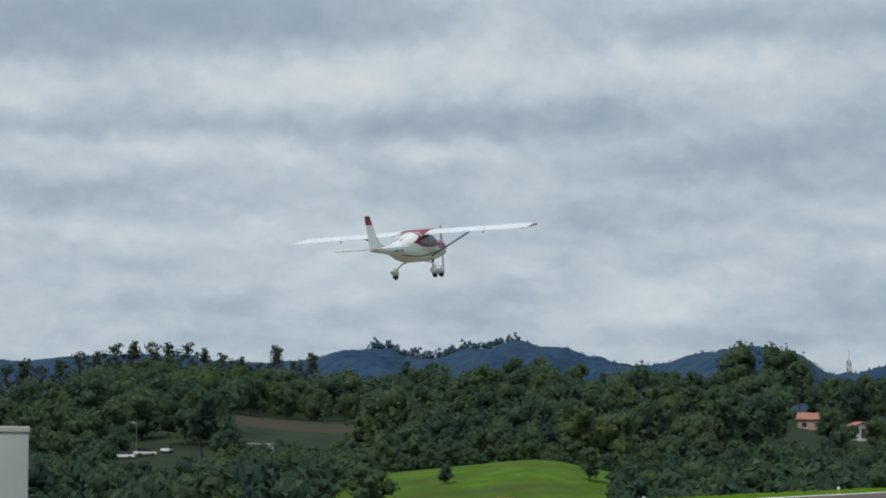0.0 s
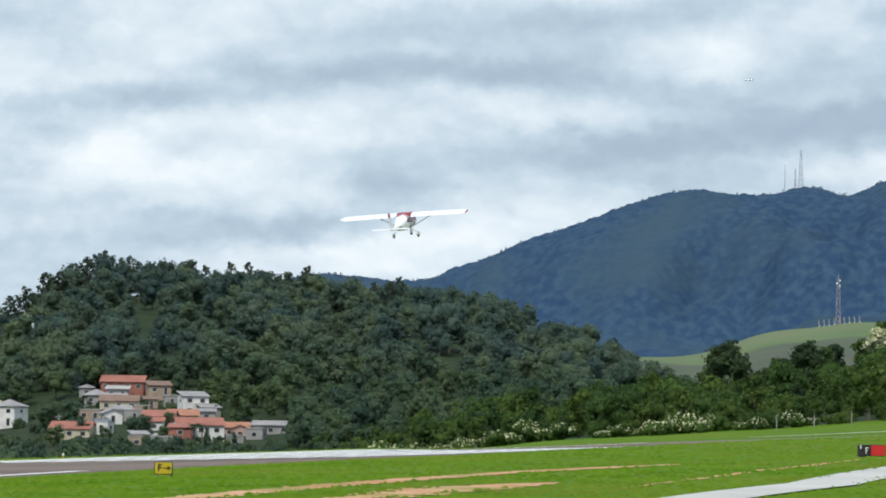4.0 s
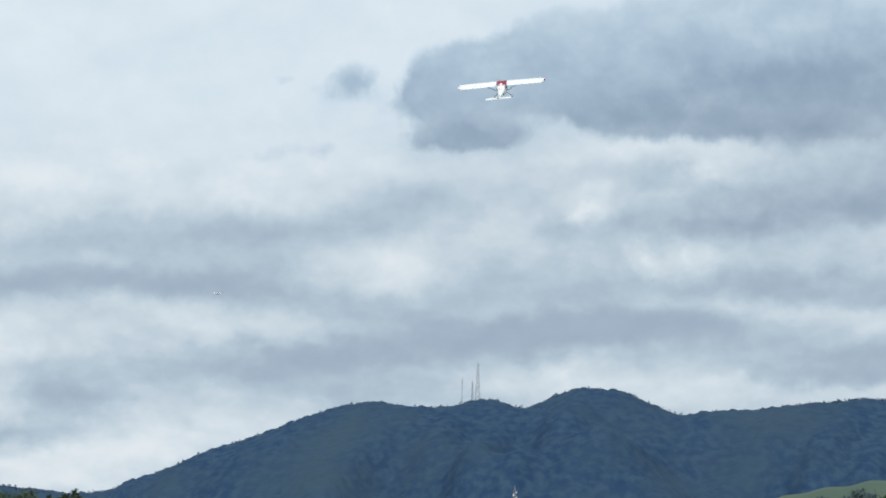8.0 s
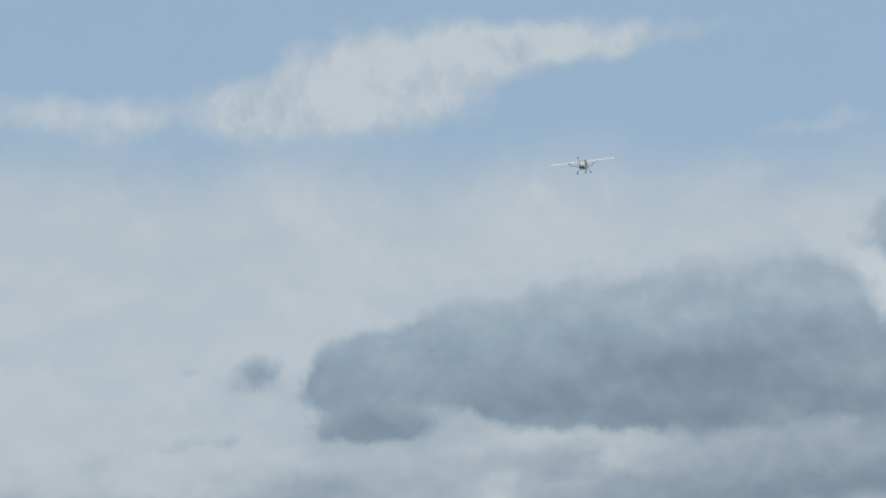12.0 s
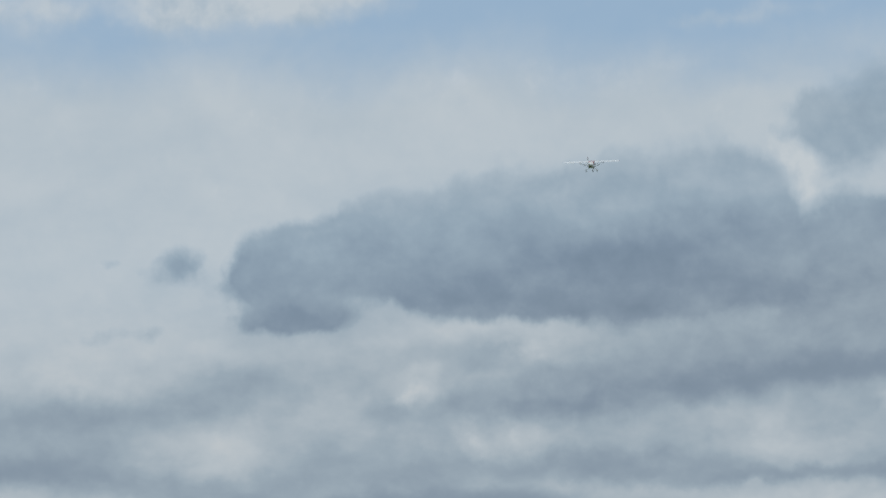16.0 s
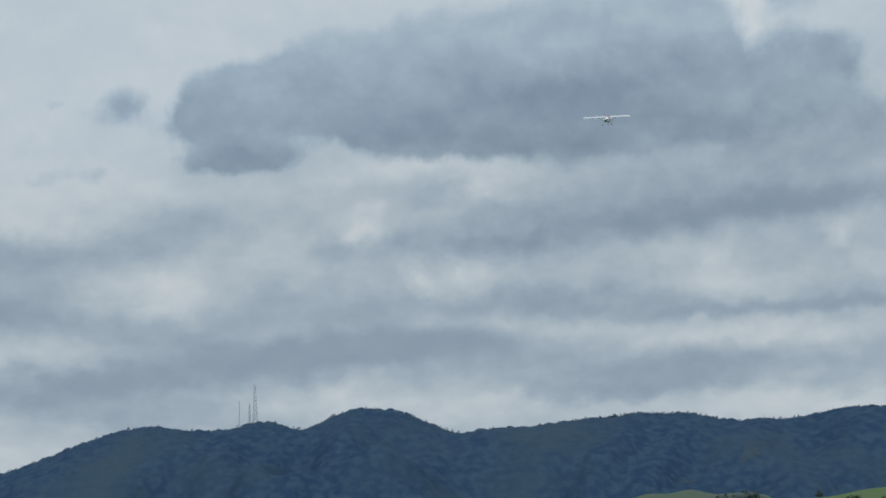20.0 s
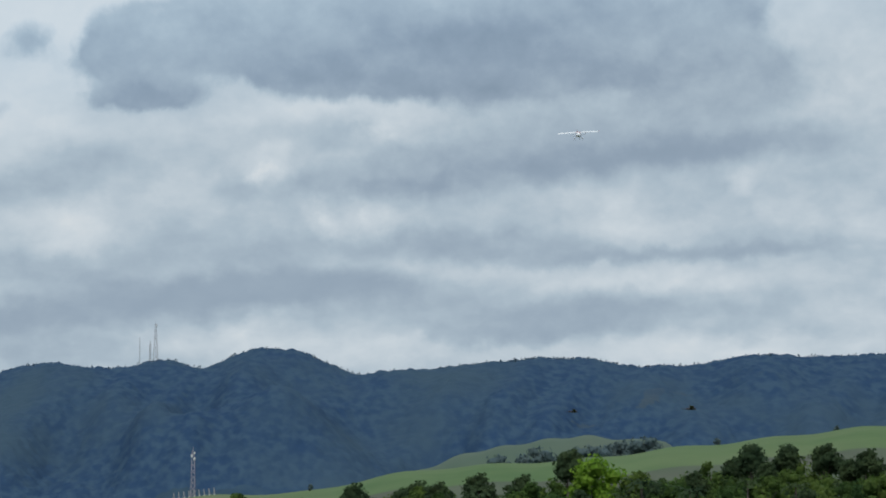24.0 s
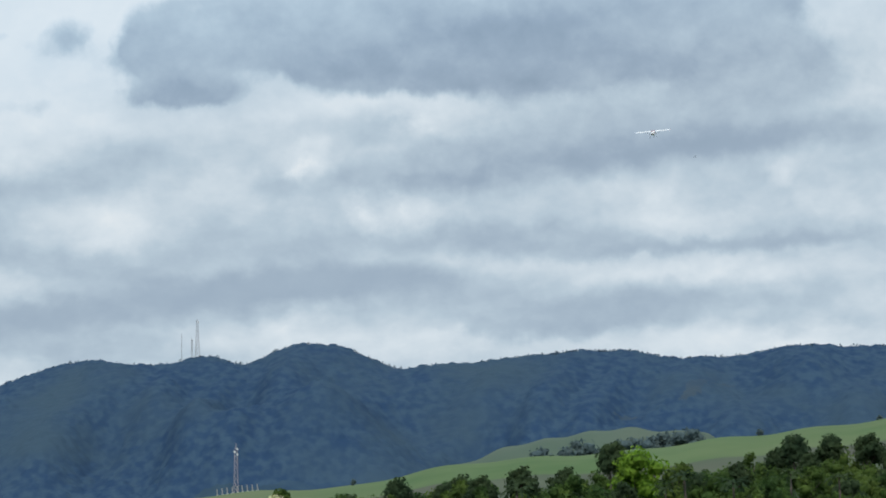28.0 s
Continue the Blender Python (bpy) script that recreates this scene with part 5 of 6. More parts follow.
    bm = bmesh.new()
    for sgn in (1, -1):
        rings = []
        for q, w, twist in ((0.08, 0.035, 50), (0.3, 0.045, 35), (0.6, 0.036, 22), (0.84, 0.018, 15)):
            c, s = math.cos(radians(twist)), math.sin(radians(twist))
            rings.append([Vector((w * c, w * s * sgn, sgn * q)), Vector((0.0, 0.012, sgn * q)), Vector((-w * c, -w * s * sgn, sgn * q)), Vector((0.0, -0.012, sgn * q))])
        loft(bm, rings)
    part("propeller_blade_pair", bm, M["metal"], prop, "two slim grey propeller blades")
    bm = bmesh.new()
    loft(bm, [[Vector((r * math.cos(k * math.tau / 14), y, r * math.sin(k * math.tau / 14))) for k in range(14)] for y, r in ((-0.1, 0.15), (0.0, 0.145), (0.12, 0.1), (0.2, 0.04), (0.215, 0.008))])
    part("spinner", bm, M["white_paint"], prop, "white pointed spinner", True)
    return plane, prop


aircraft, propeller = make_aircraft()


def make_jet():
    """A second aircraft far off, a few metres of white."""
    thing = tagged(new("distant_aircraft"), "tiny white aircraft flying far off below the clouds", "aircraft")
    bm = bmesh.new()
    loft(bm, [[Vector((r * math.cos(k * math.tau / 10), y, r * math.sin(k * math.tau / 10) + z)) for k in range(10)] for y, r, z in ((6.4, 0.1, -0.1), (5.6, 0.6, 0), (4, 0.95, 0), (-2, 0.95, 0), (-5, 0.5, 0.3), (-6.6, 0.12, 0.5))])
    part("fuselage", bm, M["white_paint"], thing, "", True)
    bm = bmesh.new()
    loft(bm, [foil(x, lead, c, z, 0.12, 7) for x, c, lead, z in ((-6.5, 0.9, -1.2, 0.5), (0, 2.2, 1.0, -0.4), (6.5, 0.9, -1.2, 0.5))])
    part("wing", bm, M["white_paint"], thing, "", True)
    bm = bmesh.new()
    loft(bm, [[Vector((0.08, a, z)), Vector((0.08, b, z)), Vector((-0.08, b, z)), Vector((-0.08, a, z))] for a, b, z in ((-4.4, -6.4, 0.5), (-5.8, -6.9, 2.5))])
    part("fin", bm, M["white_paint"], thing)
    bm = bmesh.new()
    loft(bm, [foil(x, lead, c, 2.4, 0.1, 5) for x, c, lead in ((-2.2, 0.5, -6.2), (0, 1.0, -5.8), (2.2, 0.5, -6.2))])
    part("stabilizer", bm, M["white_paint"], thing)
    for sgn in (1, -1):
        bm = bmesh.new()
        tube(bm, (sgn * 1.6, -2.2, 0.5), (sgn * 1.6, -4.2, 0.6), 0.42, 0.3, 10)
        part("engine", bm, M["metal"], thing)
    return thing


jet = make_jet()


def make_bird():
    """A swallow, its wings held out."""
    thing = tagged(new("swallow"), "small dark swallow in fast level flight", "bird", "swallows")
    bm = bmesh.new()
    loft(bm, [[Vector((r * math.cos(k * math.tau / 8), y, r * math.sin(k * math.tau / 8))) for k in range(8)] for y, r in ((0.075, 0.003), (0.06, 0.012), (0.03, 0.018), (-0.03, 0.014), (-0.07, 0.004))])
    part("body", bm, M["stripe"], thing, "dark rounded body", True)
    for sgn in (1, -1):
        bm = bmesh.new()
        loft(bm, [[Vector((sgn * x, y0, z + 0.003)), Vector((sgn * x, y1, z)), Vector((sgn * x, y1, z - 0.002)), Vector((sgn * x, y0, z - 0.003))] for x, y0, y1, z in ((0.01, 0.04, -0.015, 0.006), (0.07, 0.05, 0.0, 0.03), (0.15, -0.01, -0.025, 0.035))])
        part("swept_wing", bm, M["stripe"], thing)
        bm = bmesh.new()
        loft(bm, [[Vector((sgn * x, y, 0.002)), Vector((sgn * (x + 0.012), y, 0.002)), Vector((sgn * (x + 0.012), y, -0.002)), Vector((sgn * x, y, -0.002))] for x, y in ((0.0, -0.06), (0.012, -0.12))])
        part("tail_feather", bm, M["stripe"], thing)
    return thing


def make_insect():
    """A dark flying insect, a finger's breadth long."""
    thing = tagged(new("flying_insect"), "small dark flying insect with narrow clear wings", "insect")
    bm = bmesh.new()
    loft(bm, [[Vector((r * math.cos(k * math.tau / 8), y, r * math.sin(k * math.tau / 8))) for k in range(8)] for y, r in ((0.006, 0.0008), (0.004, 0.0016), (0.001, 0.0014), (-0.003, 0.0011), (-0.007, 0.0005))])
    part("body", bm, M["stripe"], thing, "dark slender body", True)
    for sgn in (1, -1):
        bm = bmesh.new()
        loft(bm, [[Vector((sgn * x, y0, z + 0.0001)), Vector((sgn * x, y1, z + 0.0001)), Vector((sgn * x, y1, z)), Vector((sgn * x, y0, z))] for x, y0, y1, z in ((0.001, 0.002, 0.0, 0.001), (0.005, 0.001, -0.002, 0.003), (0.008, -0.001, -0.002, 0.004))])
        part("wing", bm, M["mast"], thing)
    return thing


insect = make_insect()
swallow_low = make_bird()
swallow_high = copy_thing(swallow_low, Matrix.Translation((0, 0, 9)))
swallow_far = copy_thing(swallow_low, Matrix.Translation((0, 0, 18)))


# ---------------------------------------------------------------- village houses
def tint(name, c, rough=0.85):
    return material(name, c, tuple(k * 0.8 for k in c), 0.4, 8, rough, bump_height=0.01, bump_scale=6)


WALLS = {"white": M["wall_white"], "cream": tint("cream_render", (0.5, 0.44, 0.32)), "grey": tint("bare_grey_render", (0.3, 0.29, 0.28)), "brick": tint("brick_red_wall", (0.3, 0.12, 0.09)),
         "green": tint("pale_green_render", (0.36, 0.42, 0.33)), "blue": tint("pale_blue_render", (0.3, 0.46, 0.62)), "grey_white": tint("greyish_white_render", (0.46, 0.46, 0.48)), "tan": tint("tan_render", (0.34, 0.26, 0.19)), "pink": tint("pinkish_render", (0.42, 0.27, 0.22))}
ROOFS = {"red": tint("red_clay_tiles", (0.3, 0.125, 0.095)), "orange": tint("orange_clay_tiles", (0.36, 0.17, 0.11)), "grey": tint("grey_fibre_cement_sheet", (0.27, 0.26, 0.26)), "yellow": tint("straw_coloured_tiles", (0.52, 0.42, 0.24)),
         "brown": tint("weathered_brown_tiles", (0.2, 0.13, 0.1)), "flat": tint("concrete_slab", (0.36, 0.35, 0.33))}
PANE = material("dark_window_pane", (0.03, 0.035, 0.04), (0.05, 0.055, 0.06), 1.0, 3, 0.15, spec=0.6)
FRAME = material("window_frame_paint", (0.55, 0.54, 0.5), None, 2.0, 3, 0.5)


def make_house(az, r, w, depth, h, wall, roof, shape, turn, floors, label):
    """A house whose front looks down the slope; h is the height of its walls."""
    thing = tagged(new("house"), label, "house", "village houses")
    p = at(az, r)
    low = min(float(land_xy(p.x + dx, p.y + dy)) for dx in (-w / 2, w / 2) for dy in (-depth / 2, depth / 2)) - 0.3
    thing.matrix_basis = Matrix.Translation((p.x, p.y, p.z)) @ pose(0, 0, 0, 0, 0, -az + turn)
    bm = bmesh.new()
    box(bm, -w / 2, w / 2, -depth / 2, depth / 2, low - p.z, h, 0.03)
    if shape == "gable":
        box(bm, -w / 2, w / 2, -depth / 2, depth / 2, h - 0.02, h + 0.02)
    body = part("wall_block", bm, WALLS[wall], thing)
    rise, eave = min(w, depth) * 0.24, 0.45
    bm = bmesh.new()
    if shape in ("gable", "side"):
        along = shape == "side"
        a, b = (w / 2 + eave, depth / 2 + eave) if along else (depth / 2 + eave, w / 2 + eave)
        rings = []
        for x in (-a, a):
            prof = [(-b, h - 0.1), (0, h + rise), (b, h - 0.1), (b, h - 0.28), (0, h + rise - 0.2), (-b, h - 0.28)]
            rings.append([Vector((x, q, z)) if along else Vector((q, x, z)) for q, z in prof])
        loft(bm, rings)
        for x in (-a + eave + 0.02, a - eave - 0.2):
            gb = bmesh.new()
            tri = [(-b + eave, h - 0.05), (0, h + rise - 0.3), (b - eave, h - 0.05)]
            loft(gb, [[Vector((x + t, q, z)) if along else Vector((q, x + t, z)) for q, z in tri] for t in (0, 0.18)])
            part("gable_end", gb, WALLS[wall], thing)
    elif shape == "hip":
        x0, y0 = w / 2 + eave, depth / 2 + eave
        top = max(0.3, x0 - y0)
        v = [bm.verts.new(q) for q in ((-x0, -y0, h - 0.05), (x0, -y0, h - 0.05), (x0, y0, h - 0.05), (-x0, y0, h - 0.05), (-top, 0, h + rise), (top, 0, h + rise))]
        u = [bm.verts.new((q.co.x, q.co.y, h - 0.22)) for q in v[:4]]
        for f in ((v[0], v[1], v[5], v[4]), (v[2], v[3], v[4], v[5]), (v[1], v[2], v[5]), (v[3], v[0], v[4]), (u[3], u[2], u[1], u[0])):
            bm.faces.new(f)
        for k in range(4):
            bm.faces.new((u[k], u[(k + 1) % 4], v[(k + 1) % 4], v[k]))
    elif shape == "lean":
        rings = [[Vector((x, -depth / 2 - eave, h - 0.1)), Vector((x, depth / 2 + eave, h + rise * 0.8)), Vector((x, depth / 2 + eave, h + rise * 0.8 - 0.18)), Vector((x, -depth / 2 - eave, h - 0.28))] for x in (-w / 2 - eave, w / 2 + eave)]
        loft(bm, rings)
    else:
        box(bm, -w / 2 - 0.15, w / 2 + 0.15, -depth / 2 - 0.15, depth / 2 + 0.15, h, h + 0.3, 0.03)
    part("roof", bm, ROOFS[roof], thing)
    # openings on the front and on the right side
    n = max(1, int(w / 3.2))
    for fl in range(floors):
        z = h - 2.0 - 2.8 * fl
        for k in range(n):
            x = -w / 2 + w * (k + 0.5) / n
            door = fl == floors - 1 and k == n // 2 and h > 2.6
            ww, z0, z1 = (1.0, z - 0.9, z + 1.2) if door else (1.3, z, z + 1.1)
            bm = bmesh.new()
            box(bm, x - ww / 2 - 0.1, x + ww / 2 + 0.1, -depth / 2 - 0.06, -depth / 2 + 0.02, z0 - 0.1, z1 + 0.1, 0.01)
            win = part("door" if door else "window", bm, FRAME, thing)
            bm = bmesh.new()
            box(bm, x - ww / 2, x + ww / 2, -depth / 2 - 0.075, -depth / 2 - 0.055, z0, z1)
            part("pane", bm, PANE, win)
        for sgn in (1, -1):
            bm = bmesh.new()
            box(bm, sgn * (w / 2 + 0.02) - 0.04, sgn * (w / 2 + 0.02) + 0.04, -0.7, 0.7, z, z + 1.1, 0.01)
            win = part("window", bm, FRAME, thing)
            bm = bmesh.new()
            box(bm, sgn * (w / 2 + 0.055) - 0.015, sgn * (w / 2 + 0.055) + 0.015, -0.6, 0.6, z + 0.1, z + 1.0)
            part("pane", bm, PANE, win)
    return thing


UPPER = [
    (-15.40, 944, 9.5, 9, 3.6, "brick", "grey", "gable", -18, 1, "brick-red house with a grey gabled roof"),
    (-14.89, 926, 8.5, 8, 5.2, "cream", "yellow", "side", -12, 2, "cream house with a straw-coloured tiled roof"),
    (-14.46, 908, 7.8, 8, 6.0, "white", "grey", "hip", -30, 2, "white two-storey house with a grey roof"),
    (-15.43, 988, 4.2, 4, 2.2, "pink", "orange", "hip", 0, 1, "small house with an orange roof above the brick house"),
    (-15.15, 990, 3.4, 4, 2.4, "brick", "brown", "hip", 0, 1, "small house with a brown roof behind the trees"),
    (-15.33, 830, 4.8, 5, 2.2, "pink", "red", "hip", 10, 1, "small red-roofed house low in the trees"),
    (-13.51, 888, 9.0, 6, 2.3, "white", "flat", "slab", -8, 1, "low white flat-roofed house"),
    (-13.30, 848, 11.0, 8, 2.6, "cream", "red", "side", -14, 1, "long cream house with a red tiled roof"),
    (-12.73, 850, 3.6, 5, 3.1, "white", "flat", "slab", -20, 1, "small white box-shaped house"),
    (-12.39, 948, 13.0, 8, 3.4, "brick", "red", "side", -8, 1, "large dark house with a broad red tiled roof"),
    (-12.50, 936, 6.6, 5, 2.8, "grey", "flat", "lean", -5, 1, "grey annexe with a pale lean-to roof"),
    (-11.76, 936, 6.8, 7, 4.2, "tan", "brown", "lean", 8, 1, "tan house with a brown sloping roof"),
    (-12.93, 958, 3.4, 4, 2.0, "pink", "orange", "hip", 0, 1, "small pinkish house with an orange roof"),
    (-15.16, 980, 6.8, 5.5, 2.8, "brick", "red", "gable", 1, 1, "brick-red house with a red gabled roof"),
]
LOWER = [
    (-12.89, 926, 7.4, 7, 2.6, "grey", "grey", "hip", 4, 1, "grey house with a grey hipped roof"),
    (-12.46, 905, 11.0, 7, 3.2, "cream", "brown", "side", -4, 1, "cream row house with a weathered brown roof"),
    (-11.12, 906, 7.6, 7, 5.2, "white", "grey", "lean", 14, 2, "white two-storey house with a sloping grey roof"),
    (-10.83, 900, 5.6, 6, 2.8, "grey", "grey", "lean", 14, 1, "bare grey garage with a lean-to roof"),
    (-11.52, 918, 4.4, 5, 3.2, "grey", "flat", "slab", 6, 1, "bare grey unfinished house"),
    (-11.72, 872, 9.0, 7, 2.8, "cream", "red", "side", -10, 1, "cream house with a red tiled roof"),
    (-11.31, 878, 8.2, 7, 2.6, "pink", "orange", "side", 6, 1, "pinkish house with an orange tiled roof"),
    (-11.02, 826, 12.5, 8, 5.2, "white", "red", "side", 12, 2, "white house with a red tiled roof and balcony"),
    (-11.33, 818, 6.0, 5, 5.0, "brick", "red", "lean", -6, 2, "brick-red house front with open veranda"),
    (-10.25, 848, 5.0, 5, 2.0, "pink", "orange", "gable", 0, 1, "small house with an orange roof beside trees"),
    (-9.67, 852, 10.4, 6, 2.4, "grey", "grey", "lean", -6, 1, "long grey shed with a pale sheet roof"),
    (-11.66, 816, 6.4, 5, 2.4, "grey", "flat", "slab", 0, 1, "low bare concrete shed"),
    (-12.10, 826, 4.4, 5, 2.4, "grey", "grey", "lean", 12, 1, "small grey shed below the houses"),
    (-12.98, 888, 6.4, 6, 2.9, "tan", "flat", "slab", -8, 1, "tan rendered house with a flat roof"),
]
RIDGE_SIDE = [
    (-12.62, 876, 5.4, 5, 3.0, "white", "grey", "gable", 16, 1, "small white house with a grey gable"),
    (-12.2, 884, 5.8, 5, 3.0, "grey", "flat", "slab", 4, 1, "bare grey house with a flat roof"),
    (-9.95, 838, 4.6, 5, 2.6, "grey", "flat", "slab", -14, 1, "bare grey wall house at the village edge"),
    (-7.86, 938, 6.0, 6, 2.2, "pink", "orange", "hip", 0, 1, "orange-roofed house alone among the trees"),
    (-22.66, 735, 6.6, 6, 2.6, "pink", "orange", "side", -10, 1, "orange-roofed house half hidden by trees"),
    (-21.83, 700, 3.2, 5, 3.4, "white", "orange", "gable", 20, 1, "narrow white house with an orange roof"),
    (-20.86, 705, 7.0, 6, 2.8, "white", "red", "side", 8, 1, "white house with a red tiled roof"),
    (-20.28, 690, 5.4, 4, 2.8, "blue", "flat", "slab", 12, 1, "pale blue box-shaped house"),
    (-20.55, 658, 5.0, 5, 2.0, "white", "brown", "lean", -6, 1, "low white house with a brown roof"),
    (-20.14, 628, 6.6, 6, 2.6, "brick", "red", "gable", 24, 1, "brick-red gabled house beside a conical tree"),
    (-19.13, 750, 4.4, 5, 2.8, "white", "orange", "side", -14, 1, "small white house with an orange roof"),
    (-18.38, 940, 12.0, 7, 2.6, "tan", "brown", "side", 6, 1, "long house with a weathered brown roof"),
    (-17.74, 895, 5.6, 5, 2.4, "pink", "red", "lean", 0, 1, "small red-roofed house under the trees"),
    (-32.87, 600, 6.0, 5, 2.0, "white", "flat", "slab", -8, 1, "small white building at the wood's edge"),
]
BETWEEN = [
    (-13.06, 950, 4.5, 4, 2.3, "grey", "grey", "hip", -4, 1, "small grey-roofed house at the village's upper edge"),
    (-12.5, 922, 5.1, 4.1, 2.5, "cream", "grey", "lean", 1, 1, "cream house with a pale sheet roof"),
    (-12.47, 916, 5.6, 4.5, 3.1, "grey", "flat", "slab", -15, 1, "bare concrete house with a flat roof"),
    (-12.42, 892, 5.2, 4.2, 2.4, "white", "grey", "side", 0, 1, "white house with a weathered grey roof"),
    (-12.04, 894, 4.5, 4, 3.2, "tan", "flat", "slab", -5, 1, "tan rendered house with a roof terrace"),
    (-11.9, 916, 3.8, 4, 2.7, "tan", "brown", "lean", 8, 1, "tall tan house with a brown roof"),
    (-13.66, 896, 5, 4, 2, "white", "flat", "slab", 15, 1, "low white flat-roofed outhouse"),
    (-12.79, 858, 4.3, 4, 3.1, "blue", "flat", "slab", 10, 1, "pale blue house above the scrub"),
    (-11.82, 862, 5.3, 4.3, 2.5, "white", "red", "side", -4, 1, "white house with a faded red tiled roof"),
    (-11.68, 824, 4.1, 4, 2, "grey", "grey", "lean", -11, 1, "grey lean-to shed at the foot of the village"),
    (-12.13, 820, 4.6, 4, 2.1, "tan", "flat", "slab", -5, 1, "low tan store with a concrete roof"),
    (-10.87, 892, 5, 4, 2.6, "grey", "grey", "lean", -1, 1, "bare grey house with a sheet roof"),
    (-10.33, 856, 7.1, 5.7, 1.7, "pink", "orange", "side", 1, 1, "low pinkish house with an orange roof"),
    (-10.36, 826, 4.6, 4, 2.1, "grey", "flat", "slab", 8, 1, "low grey shed at the village's end"),
]
for row in UPPER + LOWER + BETWEEN + RIDGE_SIDE:
    make_house(*row)


# ---------------------------------------------------------------- airfield furniture
def text_bars(bm, strokes, y, thick):
    for x0, z0, x1, z1 in strokes:
        d = Vector((x1 - x0, 0, z1 - z0)).normalized() * thick / 2
        n = Vector((-d.z, 0, d.x))
        a, b = Vector((x0, y, z0)) - d, Vector((x1, y, z1)) + d
        loft(bm, [[a + n, b + n, b - n, a - n], [v + Vector((0, -0.012, 0)) for v in (a + n, b + n, b - n, a - n)]])


def make_sign(az, r, w, h, lift, face, letter, arrow, turn, name, label):
    thing = tagged(new(name), label, "sign", "taxiway signs")
    thing.matrix_basis = Matrix.Translation(at(az, r)) @ pose(0, 0, 0, 0, 0, -az + turn)
    bm = bmesh.new()
    box(bm, -w / 2, w / 2, -0.02, 0.2, lift, lift + h, 0.015)
    part("case", bm, M["sign_black"], thing, "black sheet-metal case")
    if face:
        bm = bmesh.new()
        box(bm, -w / 2 + 0.03, w / 2 - 0.03, -0.035, -0.015, lift + 0.03, lift + h - 0.03)
        part("face", bm, M[face], thing, "coloured sign face")
    if letter:
        cu = bpy.data.curves.new("letter", "FONT")
        cu.body, cu.size, cu.extrude, cu.align_x, cu.align_y = letter, h * 0.78, 0.004, "CENTER", "CENTER"
        cu.offset = 0.008
        ob = new("letter", cu)
        ob.data.materials.append(M["sign_black"])
        me = bpy.data.meshes.new_from_object(ob)
        bpy.data.objects.remove(ob)
        ob = new("letter", me)
        ob.parent = thing
        ob.matrix_basis = pose(-w * 0.2 if arrow > 0 else w * 0.2, -0.042, lift + h / 2, 90, 0, 0)
    if arrow:
        bm = bmesh.new()
        s, x, z = arrow, w * 0.2 * arrow, lift + h / 2
        q = h * 0.24
        text_bars(bm, [(x - s * q, z, x + s * q, z), (x + s * q, z, x + s * q * 0.3, z + q * 0.6), (x + s * q, z, x + s * q * 0.3, z - q * 0.6)], -0.036, h * 0.08)
        part("arrow", bm, M["sign_black"], thing, "black arrow")
    for x in (-w * 0.36, w * 0.36):
        bm = bmesh.new()
        tube(bm, (x, 0.09, -0.1), (x, 0.09, lift + 0.02), 0.03, 0.03, 8)
        part("leg", bm, M["metal"], thing)
    return thing


make_sign(-11.64, 112, 0.66, 0.46, 0.1, "yellow", "F", 1, -3, "taxiway_sign", "yellow taxiway sign reading F with a black arrow")
make_sign(-28.28, 138, 0.9, 0.5, 0.15, "yellow", "A", -1, 4, "taxiway_sign", "yellow taxiway sign reading A with a black arrow")
make_sign(-27.11, 136, 1.65, 0.42, 0.1, "", "", 0, 2, "blank_sign", "black back of a long low airfield sign")
red = make_sign(1.44, 150, 0.75, 0.55, 0.05, "red_sign", "", 0, 14, "mandatory_sign", "red mandatory sign with a black case")
bm = bmesh.new()
box(bm, -0.95, -0.42, -0.06, 0.26, 0.0, 0.58, 0.02)
part("black_end", bm, M["sign_black"], red, "black end panel with a pale mark")
bm = bmesh.new()
text_bars(bm, [(-0.6, 0.2, -0.6, 0.44), (-0.6, 0.44, -0.48, 0.44), (-0.6, 0.32, -0.52, 0.32), (-0.86, 0.4, -0.86, 0.54)], -0.066, 0.04)
part("pale_mark", bm, M["line"], red)

# runway edge lights
lamp = tagged(new("runway_light"), "small pale runway edge light on a short stem", "light", "runway edge lights")
bm = bmesh.new()
tube(bm, (0, 0, -0.05), (0, 0, 0.22), 0.05, 0.04, 8)
part("stem", bm, M["yellow"], lamp)
bm = bmesh.new()
tube(bm, (0, 0, 0.22), (0, 0, 0.36), 0.09, 0.07, 10)
part("lens", bm, M["wall_white"], lamp, "pale glass lens")
placed = False
for s in (95, 110, 125, 140, 158, 176):
    x, y = on_runway(s, -91.5)
    m = Matrix.Translation((x, y, float(land_xy(x, y))))
    if placed:
        copy_thing(lamp, m)
    else:
        lamp.matrix_basis, placed = m, True
for s in (88, 102):
    x, y = on_runway(s, -57.3)
    copy_thing(lamp, Matrix.Translation((x, y, float(land_xy(x, y)))))

# threshold stripes and paint on the runway
k = 0
for d in (-86.0, -83.2, -80.4, -77.6, -74.8, -72.0, -69.2, -66.4, -63.6):
    drape("threshold_stripe_%d" % k, 152, 214, d, d + 1.5, M["line"], 0.08, "broad white threshold stripe on the runway", "runway marking")
    k += 1

